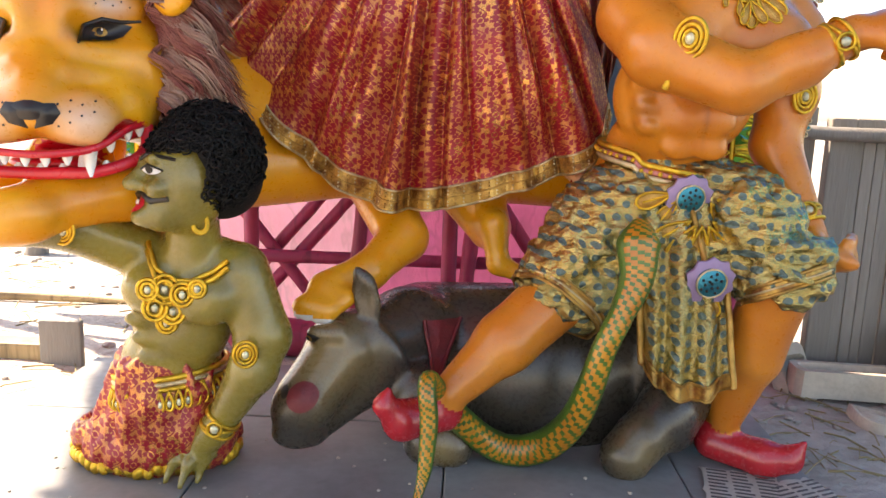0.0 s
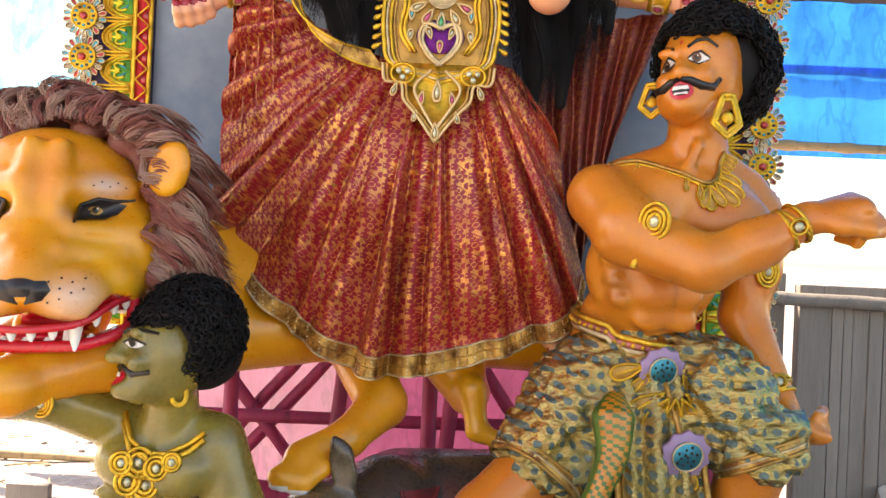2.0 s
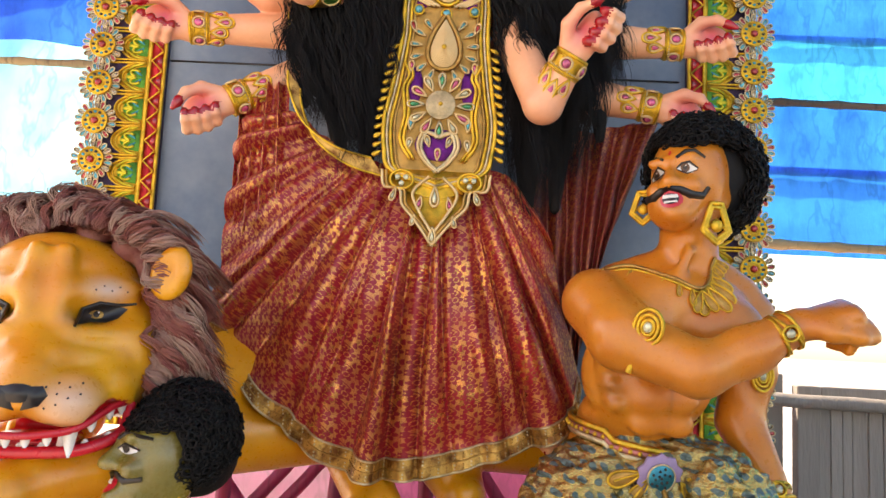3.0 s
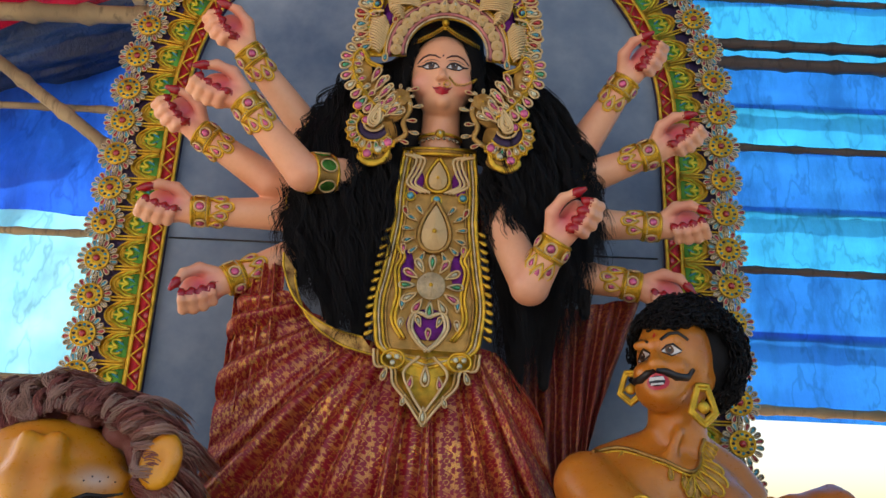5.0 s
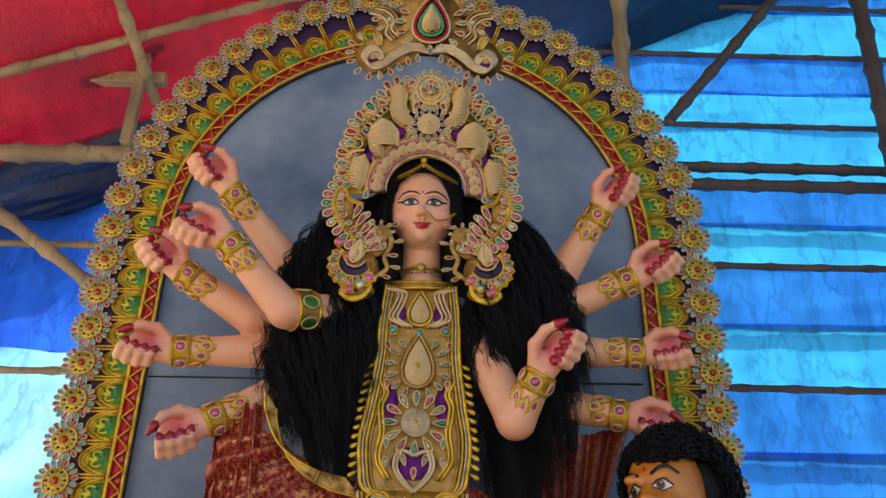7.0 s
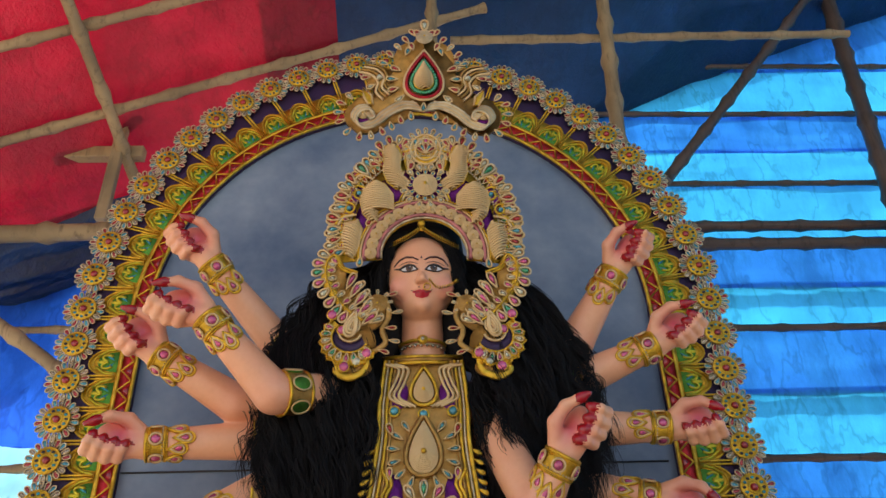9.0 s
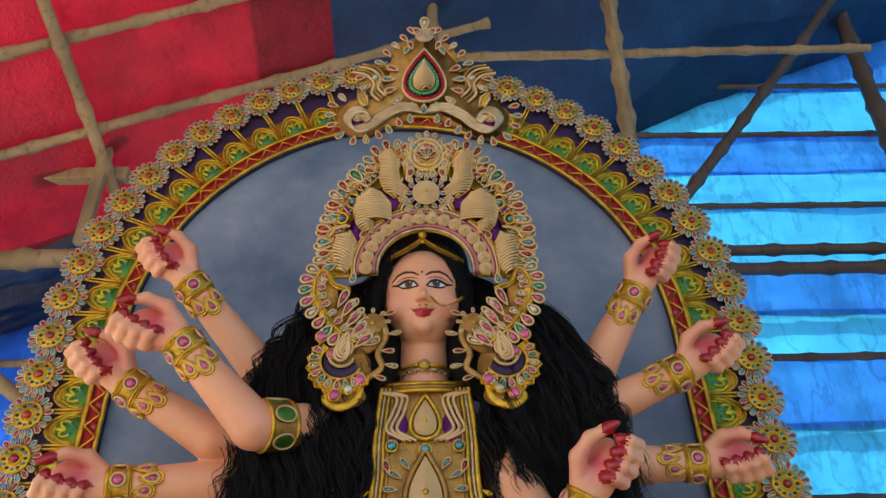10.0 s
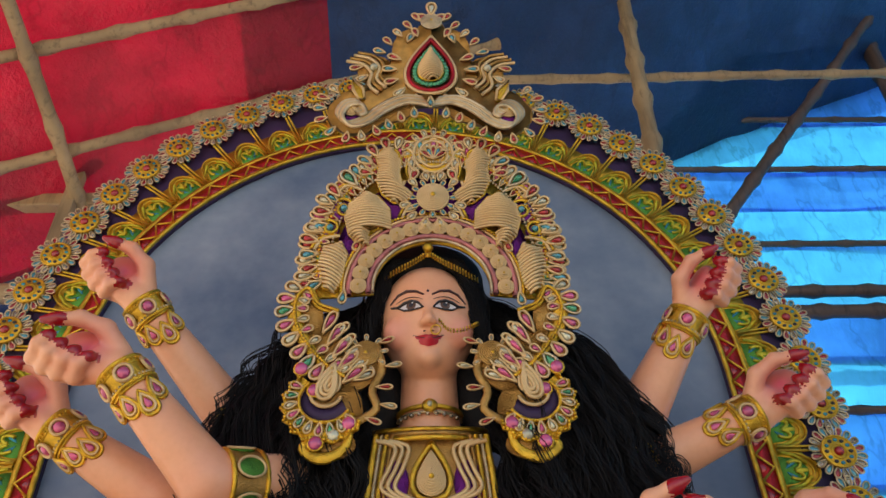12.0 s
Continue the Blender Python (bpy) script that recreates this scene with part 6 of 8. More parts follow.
# ---- crown ----
def crown():
    root = tagged(new("crown"), "tall gilded cord-work crown set with coloured stones", "crown")
    root.matrix_basis = pose(0.02, 2.468, 2.85, 9, 1.5, 0)
    outer, inner = half_arch(0.292, 0.345, -0.095, -0.25, math.pi + 0.25), half_arch(0.135, 0.125, -0.155, -0.1, math.pi + 0.1)
    part("backing", strip(Shape(), inner, outer, 0.012, 0.02, GOLD), root, "gilt foil backing")
    part("purple_ground", strip(Shape(), half_arch(0.205, 0.195, -0.15, 0.3, math.pi - 0.3), half_arch(0.235, 0.26, -0.10, 0.3, math.pi - 0.3), 0.006, 0.012, PURPLE), root, "purple foil ground")
    rim = Shape()
    for r1, r2, m, w in ((0.137, 0.128, GOLD_PALE, 0.004), (0.147, 0.138, PINK_FOIL, 0.007), (0.192, 0.183, PINK_FOIL, 0.007), (0.203, 0.193, CORD, 0.004)):
        rim.tube([(x, 0.0, z) for x, z in half_arch(r1, r2, -0.155, -0.12, math.pi + 0.12)], w, m, 6)
    strip(rim, half_arch(0.147, 0.138, -0.155), half_arch(0.192, 0.183, -0.155), 0.004, 0.011, GOLD_BROWN)
    part("brow_band", rim, root, "rose cord band over the brow")
    bead = coil(Shape(), 0, 0, 0.0175, CORD, -0.004, 0.008).mesh("coil_bead")
    for i in range(16):
        a = math.pi * (i + 0.5) / 16 * 1.06 - 0.03 * math.pi
        part("coil_bead", bead, root, "", Matrix.Translation((0.170 * math.cos(a), 0, -0.155 + 0.161 * math.sin(a))))
    for side in (-1, 1):
        def S(pts):
            return [(side * x, z) for x, z in pts]
        big = S([(0.10, 0.00), (0.105, 0.055), (0.135, 0.095), (0.175, 0.098), (0.205, 0.07), (0.212, 0.03), (0.20, -0.015), (0.175, -0.045), (0.15, -0.05), (0.155, -0.01), (0.13, 0.0)])
        part("padded_leaf", ribbed(Shape(), big, side * -0.05, CORD, 0.0, 0.03, 20), root, "padded leaf of cream cord")
        swan = S([(0.05, 0.105), (0.075, 0.12), (0.085, 0.165), (0.08, 0.205), (0.10, 0.235), (0.13, 0.24), (0.145, 0.215), (0.135, 0.18), (0.14, 0.14), (0.125, 0.10), (0.095, 0.075), (0.065, 0.075)])
        part("padded_leaf", ribbed(Shape(), swan, side * 0.35, CORD, 0.0, 0.024, 21), root)
        low = S([(0.20, -0.07), (0.215, -0.04), (0.255, -0.05), (0.265, -0.10), (0.25, -0.16), (0.222, -0.17), (0.208, -0.13)])
        part("padded_leaf", ribbed(Shape(), low, side * 0.5, CORD, 0.0, 0.022, 15), root)
        for cx, cz, r in ((0.215, 0.055, 0.03), (0.105, 0.215, 0.022), (0.235, -0.105, 0.026), (0.245, 0.0, 0.022)):
            scr = Shape().prism(oval(side * cx, cz, r, r, 14), -0.004, 0.01, PURPLE, 0.002)
            sp = [(side * (cx + r * (1 - 0.85 * i / 17) * math.cos(1 + 9 * i / 17)), -0.008, cz + r * (1 - 0.85 * i / 17) * math.sin(1 + 9 * i / 17)) for i in range(18)]
            scr.tube(sp, 0.0045, GOLD, 5)
            scr.ball((side * cx, -0.01, cz), 0.009, GEM_TEAL, 8, 6)
            part("scroll", scr, root, "gilded scroll over purple foil")
        for pts in ([(0.075, 0.03), (0.06, 0.075), (0.085, 0.1), (0.07, 0.14)], [(0.04, 0.12), (0.06, 0.17), (0.05, 0.22), (0.07, 0.245)], [(0.17, 0.11), (0.21, 0.125), (0.235, 0.105)], [(0.22, -0.02), (0.26, -0.03), (0.28, -0.06)]):
            line = spline([(side * x, -0.004, z) for x, z in pts], 14)
            part("cord_line", Shape().tube(line, 0.0045, CORD, 5).tube([p + Vector((side * 0.008, 0, 0.003)) for p in line], 0.0035, GOLD, 5), root, "cream and gold cord pair")
        for x, z, a, l, k in ((0.262, 0.045, 80, 0.04, "red"), (0.262, 0.07, 60, 0.04, "clear"), (0.245, 0.095, 40, 0.04, "red"), (0.268, 0.01, 100, 0.036, "teal"), (0.29, -0.04, 75, 0.04, "red"), (0.288, -0.075, 95, 0.038, "teal"),
                              (0.285, -0.11, 105, 0.036, "red"), (0.27, -0.15, 120, 0.036, "teal"), (0.28, -0.01, 70, 0.04, "clear"), (0.15, 0.225, 35, 0.038, "red"), (0.165, 0.20, 60, 0.036, "teal"), (0.125, 0.245, 15, 0.036, "red"), (0.10, 0.25, -10, 0.034, "clear"),
                              (0.085, 0.245, -35, 0.03, "red"), (0.20, 0.13, 45, 0.05, "green"), (0.06, 0.145, -20, 0.034, "red"), (0.055, 0.185, 10, 0.03, "clear"), (0.16, 0.17, 80, 0.032, "red"),
                              (0.075, 0.05, -60, 0.028, "clear"), (0.085, 0.085, 20, 0.03, "red"), (0.185, -0.03, 160, 0.03, "red"), (0.215, -0.175, 170, 0.03, "teal")):
            petal(root, k, side * x * 0.93, z * 0.95, side * a, l * 1.15, 1.0, -0.003)
    edge = half_arch(0.272, 0.325, -0.095, -0.15, math.pi + 0.15, 58)
    for i, (x, z) in enumerate(edge):
        a = math.degrees(math.atan2(x, z + 0.095))
        petal(root, ("red", "clear", "teal", "clear", "pink")[i % 5], x, z, a, 0.04 + 0.008 * (i % 2), 0.95, 0.004)
    for i, (x, z) in enumerate(half_arch(0.248, 0.30, -0.095, -0.1, math.pi + 0.1, 46)):
        petal(root, ("pink", "clear", "green", "red")[i % 4], x, z, math.degrees(math.atan2(x, z + 0.095)), 0.030, 1.0, 0.001)
    beads = Shape()
    for rx, rz, n, m in ((0.268, 0.321, 110, GOLD), (0.242, 0.295, 100, GOLD_PALE), (0.209, 0.200, 90, GOLD)):
        for x, z in half_arch(rx, rz, -0.095 if rx > 0.22 else -0.155, -0.1, math.pi + 0.1, n):
            beads.ball((x, -0.004, z), 0.0042, m, 6, 4)
    tagged(part("beadwork", beads, root, "small gold beadwork"), "small gold beadwork", kind="stuff")
    part("centre_coil", coil(Shape(), 0, 0.085, 0.038, CORD, -0.016, 0.014), root, "wound cream cord boss")
    for i in range(12):
        a = 360 * i / 12
        petal(root, "teal", 0.036 * math.sin(radians(a)), 0.085 + 0.036 * math.cos(radians(a)), a, 0.022, 1.0, -0.012)
    for i in range(12):
        a = 360 * (i + 0.5) / 12
        petal(root, "clear", 0.055 * math.sin(radians(a)), 0.085 + 0.055 * math.cos(radians(a)), a, 0.028, 1.2, -0.006)
    # medallion between crown and finial
    med = Shape().prism(oval(0, 0.225, 0.05, 0.058, 20), -0.002, 0.012, GOLD, 0.003)
    for r in (0.05, 0.036):
        med.tube([(x, -0.004, z) for x, z in oval(0, 0.225, r, r * 1.15, 22)], 0.004, CORD, 5, True)
    part("medallion", med, root, "round gilded medallion")
    for i in range(16):
        a = 360 * i / 16
        petal(root, "clear", 0.046 * math.sin(radians(a)), 0.225 + 0.054 * math.cos(radians(a)), a, 0.03, 0.9, -0.001)
    for a in (-50, -25, 0, 25, 50):
        petal(root, "red" if a % 50 == 0 else "teal", 0, 0.205, a, 0.042, 0.6, -0.006)
    return root


crown()


def finial():
    root = tagged(new("crown_finial"), "gilded cord-work finial with a large drop stone above the crown", "finial")
    root.matrix_basis = pose(0.022, 2.372, 3.27, 9, 1.5, 0) @ Matrix.Diagonal((1.07, 1.0, 1.03, 1))
    base = Shape()
    half = [(0.0, 0.27), (0.02, 0.235), (0.055, 0.185), (0.095, 0.125), (0.10, 0.085), (0.145, 0.11), (0.195, 0.115), (0.165, 0.06), (0.13, 0.0), (0.16, -0.02), (0.215, -0.02), (0.245, -0.07), (0.24, -0.12), (0.20, -0.155), (0.15, -0.15), (0.10, -0.105), (0.05, -0.065), (0.0, -0.06)]
    for side in (-1, 1):
        pts = [(side * x, z) for x, z in half]
        base.prism(pts + [(0.0, 0.1)], 0.004, 0.016, GOLD_BROWN)
        for x0, z0, rx, rz in ((0.19, -0.085, 0.06, 0.06), (0.11, -0.07, 0.07, 0.045), (0.14, 0.06, 0.045, 0.05), (0.05, 0.13, 0.05, 0.08)):
            base.prism(oval(side * x0, z0, rx, rz, 18), 0.006, 0.014, GOLD_BROWN)
    part("backing", base, root, "bronze foil backing")
    drop = [(x, z) for x, z in tear(0, 0.135, -math.pi / 2, 0.145, 0.125, 24)]
    part("drop_boss", ribbed(Shape(), [(x * 0.66, 0.045 + (z - 0.045) * 0.72) for x, z in drop], 0.2, CORD, -0.012, 0.028, 16), root, "padded drop of cream cord")
    g = Shape()
    for x, z in [(x * 0.86, 0.05 + (z - 0.05) * 0.88) for x, z in tear(0, 0.135, -math.pi / 2, 0.145, 0.125, 34)]:
        g.ball((x, -0.01, z), (0.0075, 0.006, 0.0075), GEM_GREEN, 6, 5)
    part("green_beads", g, root, "row of green stones")
    loop = Shape()
    for k, m, w in ((1.08, RED_FOIL, 0.007), (1.22, CORD, 0.005)):
        loop.tube([(x * k, -0.006, 0.055 + (z - 0.055) * k) for x, z in tear(0, 0.15, -math.pi / 2, 0.165, 0.14, 36)], w, m, 6, True)
    part("red_loop", loop, root, "red cord loop round the drop")
    for i in range(11):
        a = 360 * (i + 0.5) / 11 * 0.72 + 50
        petal(root, ("red", "teal", "red", "clear")[i % 4], 0.085 * math.sin(radians(a)), 0.045 + 0.085 * math.cos(radians(a)), a, 0.036, 1.0, -0.004)
    for side in (-1, 1):
        s = Shape()
        wing = [(0.02, -0.045), (0.07, -0.04), (0.12, -0.07), (0.16, -0.11), (0.20, -0.125), (0.225, -0.095), (0.21, -0.06), (0.18, -0.055), (0.17, -0.08), (0.185, -0.09)]
        for k in range(5):
            line = spline([(side * (x - 0.004 * k), -0.006 - 0.002 * k, z - 0.008 * k + 0.003 * k * (x / 0.2)) for x, z in wing], 30)
            s.tube(line, 0.0056, CORD if k % 2 else GOLD_PALE, 5)
        s.prism(oval(side * 0.19, -0.085, 0.032, 0.03, 16), 0.0, 0.01, PURPLE, 0.002)
        coil(s, side * 0.19, -0.085, 0.017, CORD, -0.006, 0.008)
        horn = [(0.10, 0.0), (0.125, 0.03), (0.12, 0.07), (0.145, 0.10), (0.185, 0.11)]
        for k in range(4):
            s.tube(spline([(side * (x + 0.009 * k), -0.004, z - 0.010 * k) for x, z in horn], 18), 0.005, CORD if k % 2 else GOLD_BROWN, 5)
        s.ball((side * 0.142, -0.01, 0.055), 0.011, GEM_CLEAR, 8, 6)
        leaf = [(0.16, -0.05), (0.165, -0.015), (0.195, 0.015), (0.19, -0.02), (0.175, -0.05)]
        s.prism([(side * x, z) for x, z in leaf], -0.006, 0.004, GOLD, 0.002)
        s.tube([(side * x, -0.007, z) for x, z in leaf], 0.004, CORD, 5, True)
        part("scroll", s, root, "cream cord scroll")
        for x, z, a, k in ((0.245, -0.05, 70, "red"), (0.25, -0.08, 90, "teal"), (0.245, -0.11, 110, "red"), (0.225, -0.14, 140, "teal"), (0.195, -0.155, 170, "red"), (0.165, -0.15, 190, "clear"), (0.135, -0.135, 205, "red"), (0.105, -0.115, 200, "teal"),
                              (0.075, -0.09, 195, "red"), (0.04, -0.075, 185, "teal"), (0.225, -0.03, 40, "clear"), (0.10, 0.14, 40, "red"), (0.075, 0.17, 40, "clear"), (0.05, 0.2, 40, "red"), (0.03, 0.23, 35, "red"), (0.115, 0.11, 70, "teal"), (0.06, 0.15, -20, "teal"), (0.035, 0.17, 20, "red"), (0.17, 0.06, 100, "red"), (0.155, 0.03, 120, "clear")):
            petal(root, k, side * x, z, side * a, 0.032, 1.0, -0.003)
    part("top_disc", coil(Shape(), 0, 0.225, 0.026, GOLD_PALE, -0.008, 0.006), root, "wound gold disc")
    petal(root, "clear", 0, 0.245, 0, 0.05, 1.0, -0.004)
    for a in (-70, 70):
        petal(root, "red", 0, 0.235, a, 0.04, 1.0, -0.002)


finial()


def ear_ornament(side, x0, z0):
    root = tagged(new("ear_ornament"), "large gilded peacock-shaped ear ornament with pink stones", "earring", "ear ornaments")
    root.matrix_basis = pose(x0, 2.505, z0, 4, 0, 0)
    s = Shape()
    neck = spline([(side * x, 0, z) for x, z in ((0.03, 0.19), (0.075, 0.21), (0.10, 0.25), (0.125, 0.22), (0.12, 0.16), (0.085, 0.10), (0.045, 0.055), (0.01, 0.03))], 30)
    s.tube(neck, [0.006 + 0.012 * min(i, 29 - i) / 15 for i in range(30)], GOLD, 8, flat=0.5)
    s.tube([p + Vector((0, -0.010, 0)) for p in neck], 0.004, GOLD_BROWN, 5)
    part("neck", s, root, "curved gilded peacock neck")
    plate = Shape()
    for x1, z1, rx, rz in ((0.04, -0.04, 0.072, 0.075), (0.0, 0.06, 0.062, 0.06), (0.05, 0.09, 0.04, 0.06), (0.095, 0.175, 0.032, 0.055), (0.03, -0.115, 0.05, 0.03)):
        plate.prism(oval(side * x1, z1, rx, rz, 18), 0.006, 0.014, GOLD_BROWN)
    part("backing", plate, root, "bronze foil backing")
    for i in range(2, 29, 2):
        p, q = neck[i], neck[min(i + 1, 29)]
        d = q - p
        a = math.degrees(math.atan2(d.x, d.z)) - side * 80
        if i > 8:
            petal(root, ("pink", "clear", "pink", "green")[i // 2 % 4], p.x, p.z, a, 0.044, 1.15, -0.004)
            petal(root, ("clear", "pink")[i // 2 % 2], p.x, p.z, a + side * 165, 0.030, 1.1, -0.005)
    for i in range(5):
        petal(root, "pink", side * (0.06 - 0.012 * i), 0.135 - 0.03 * i, side * (-25 - 6 * i), 0.06, 0.7, -0.002)
        petal(root, "clear", side * (0.035 - 0.012 * i), 0.125 - 0.026 * i, side * (-40 - 6 * i), 0.045, 0.8, -0.003)
    c = Shape()
    out = [(side * (0.045 + 0.082 * (1 + 0.10 * (k % 2)) * math.cos(a)), -0.03 + 0.078 * (1 + 0.10 * (k % 2)) * math.sin(a)) for k, a in enumerate(np.linspace(-2.6, 0.9, 22))]
    ins = [(side * (0.045 + 0.055 * math.cos(a)), -0.022 + 0.05 * math.sin(a)) for a in np.linspace(-2.6, 0.9, 22)]
    strip(c, ins, out, -0.004, 0.008, GOLD)
    c.tube([(x, -0.004, z) for x, z in out], 0.004, GOLD, 5)
    cres = [(side * (0.045 + 0.032 * math.cos(a)), -0.008 + 0.028 * math.sin(a)) for a in np.linspace(-2.9, 0.6, 22)]
    strip(c, cres, ins, 0.0, 0.008, VIOLET_CLOTH)
    c.tube([(x, -0.005, z) for x, z in ins], 0.004, CORD, 5).tube([(x, -0.005, z) for x, z in cres], 0.0045, CORD, 5)
    part("crescent", c, root, "violet crescent edged with cord")
    for k in range(1, 21, 2):
        (x0, z0), (x1, z1) = ins[k], out[k]
        petal(root, ("pink", "clear", "green")[k // 2 % 3], x0, z0, math.degrees(math.atan2(x1 - x0, z1 - z0)), 0.030, 1.0, -0.007)
    row = Shape()
    for a, b in list(zip(out, out[1:])) + list(zip(ins, ins[1:])):
        for q in (0.0, 0.5):
            row.ball((a[0] + (b[0] - a[0]) * q, -0.009, a[1] + (b[1] - a[1]) * q), 0.0042, GOLD, 6, 4)
    for p in spline(neck, 60):
        row.ball(p + Vector((0, -0.012, 0)), 0.0045, GOLD, 6, 4)
    tagged(part("beadwork", row, root, "small gold beadwork"), "small gold beadwork", kind="stuff")
    d = [(side * x, z) for x, z in tear(0.03, 0.06, -math.pi / 2 + 0.25, 0.085, 0.05, 20)]
    cc = Shape()
    for k in (1, 0.72, 0.45):
        cx, cz = side * 0.035, 0.01
        cc.tube([(cx + (x - cx) * k, -0.012, cz + (z - cz) * k) for x, z in d], 0.005, CORD, 5, True)
    cc.prism(d, -0.009, 0.006, GOLD_BROWN)
    part("paisley", cc, root, "cord paisley")
    for x, z, r, m in ((0.07, 0.0, 0.014, GEM_PINK), (0.10, 0.05, 0.015, GEM_PINK), (-0.005, -0.075, 0.015, GEM_PINK), (0.025, -0.10, 0.013, GEM_CLEAR), (0.06, -0.115, 0.015, GEM_PINK)):
        part("stone", Shape().ball((side * x, -0.008, z), (r, 0.008, r), m, 10, 6).tube([(px, -0.006, pz) for px, pz in oval(side * x, z, r, r, 14)], 0.0035, GOLD, 5, True), root)
    t = Shape().tube(spline([(side * x, 0, z) for x, z in ((-0.01, -0.05), (0.0, -0.12), (0.045, -0.145), (0.085, -0.125), (0.075, -0.10))], 18), [0.006 + 0.008 * min(i, 17 - i) / 9 for i in range(18)], GOLD, 8, flat=0.5)
    inner = spline([(side * x, 0, z) for x, z in ((-0.055, 0.11), (-0.07, 0.05), (-0.05, 0.0), (-0.06, -0.04), (-0.02, -0.07))], 18)
    t.tube(inner, 0.009, GOLD_BROWN, 8, flat=0.5)
    coil(t, side * -0.035, 0.085, 0.028, GOLD_BROWN, -0.006, 0.006)
    part("tail", t, root, "gilded tail curl")
    for i in range(5):
        petal(root, ("red", "clear")[i % 2], inner[i * 4].x - side * 0.008, inner[i * 4].z, -side * (70 + 10 * i), 0.034, 0.7, -0.003)
    for i in range(9):
        a = radians(40 * i)
        petal(root, "clear", side * -0.035 + 0.028 * math.sin(a), 0.085 + 0.028 * math.cos(a), 40 * i, 0.02, 0.9, -0.001)


ear_ornament(-1, -0.165, 2.44)
ear_ornament(1, 0.178, 2.435)


# ---- breast ornament ----
def breastplate():
    root = tagged(new("breast_ornament"), "long gilded breast ornament of cord, purple foil and stones", "necklace")
    root.matrix_basis = pose(0.002, 2.545, 1.93, -2.5, 0.8, 0)
    half = [(0.115, 0.435), (0.128, 0.30), (0.130, 0.18), (0.150, 0.02), (0.166, -0.08), (0.160, -0.17), (0.135, -0.235)]
    L = [(-x, z) for x, z in half]
    part("backing", Shape().prism([(x, z) for x, z in half] + [(0.0, -0.30)] + L[::-1], 0.004, 0.018, GOLD_BROWN), root, "bronze foil ground", smooth=False)
    for x0, z0, rx, rz in ((-0.075, 0.33, 0.03, 0.05), (0.075, 0.33, 0.03, 0.05), (-0.085, 0.03, 0.028, 0.06), (0.085, 0.03, 0.028, 0.06), (0, -0.15, 0.07, 0.05)):
        part("purple_patch", Shape().prism(oval(x0, z0, rx, rz, 16), 0.0, 0.006, PURPLE, 0.001), root, "purple foil patch")
    rim = Shape()
    for side in (-1, 1):
        for k, (m, w) in enumerate(((GOLD, 0.007), (GOLD_PALE, 0.004), (GOLD, 0.005), (GOLD_BROWN, 0.004))):
            rim.tube(spline([(side * (x - 0.011 * k), 0.0, z) for x, z in half] + [(0, 0.0, -0.285 + 0.01 * k)], 40), w, m, 6)
        for i in range(13):
            z = 0.16 - 0.028 * i
            x = 0.135 + 0.03 * min(max((0.16 - z) / 0.24, 0), 1)
            rim.prism([(side * px, pz) for px, pz in tear(x, z, -0.5, 0.034, 0.02, 10)], -0.004, 0.006, GOLD, 0.002)
    part("gilded_rim", rim, root, "gilded corded rim with leaf edge")
    for side in (-1, 1):
        for k in range(3):
            part("cord_line", Shape().tube(spline([(side * (x - 0.014 * k), -0.006, z) for x, z in ((0.115, 0.42), (0.075, 0.405), (0.085, 0.36), (0.10, 0.315), (0.05, 0.285))], 20), 0.005, CORD, 5), root, "cream cord line")
    s = Shape()
    coil(s, 0, 0.335, 0.036, CORD, -0.008, 0.014, tear(0, 0.395, -math.pi / 2, 0.095, 0.075, 20))
    s.tube([(x, -0.006, z) for x, z in tear(0, 0.415, -math.pi / 2, 0.125, 0.105, 24)], 0.006, GOLD, 6, True)
    part("throat_drop", s, root, "wound cord drop below the throat")
    s = Shape()
    coil(s, 0, 0.145, 0.05, CORD, -0.010, 0.022, tear(0, 0.24, -math.pi / 2, 0.15, 0.105, 24))
    part("great_drop", s, root, "large wound cord drop")
    part("drop_loop", Shape().tube([(x, -0.008, z) for x, z in tear(0, 0.262, -math.pi / 2, 0.18, 0.135, 30)], 0.0075, GOLD_BROWN, 6, True), root, "bronze cord loop")
    for i in range(15):
        a = 360 * (i + 0.5) / 15
        if 20 < a < 340:
            petal(root, "teal", 0.068 * math.sin(radians(a)), 0.15 + 0.074 * math.cos(radians(a)), a, 0.036, 0.75, -0.004)
    for x in (-0.085, 0.0, 0.085):
        part("stone", Shape().ball((x, -0.008, 0.262 + 0.01 * (x != 0)), (0.0125, 0.009, 0.0125), GEM_TEAL, 10, 6).tube([(px, -0.004, pz) for px, pz in oval(x, 0.262 + 0.01 * (x != 0), 0.015, 0.015, 14)], 0.004, GOLD, 5, True), root)
    part("round_boss", coil(Shape(), 0, -0.03, 0.042, GOLD_PALE, -0.012, 0.012), root, "wound gold boss")
    for i in range(12):
        a = 30 * i
        petal(root, ("green", "pink", "clear")[i % 3], 0.05 * math.sin(radians(a)), -0.03 + 0.05 * math.cos(radians(a)), a, 0.05, 0.85, -0.004)
    s = Shape()
    for side in (-1, 1):
        for k in range(2):
            s.tube(spline([(side * (x - 0.01 * k), -0.006, z) for x, z in ((0.0, -0.13), (0.045, -0.115), (0.06, -0.16), (0.035, -0.205), (0.0, -0.235))], 18), 0.0055, GOLD_PALE if k else CORD, 5)
            s.tube(spline([(side * (x - 0.012 * k), -0.005, z) for x, z in ((0.115, 0.1), (0.10, 0.06), (0.115, 0.02), (0.105, -0.06), (0.115, -0.14), (0.08, -0.2))], 20), 0.0055, GOLD, 5)
    part("heart", s, root, "cord heart motif")
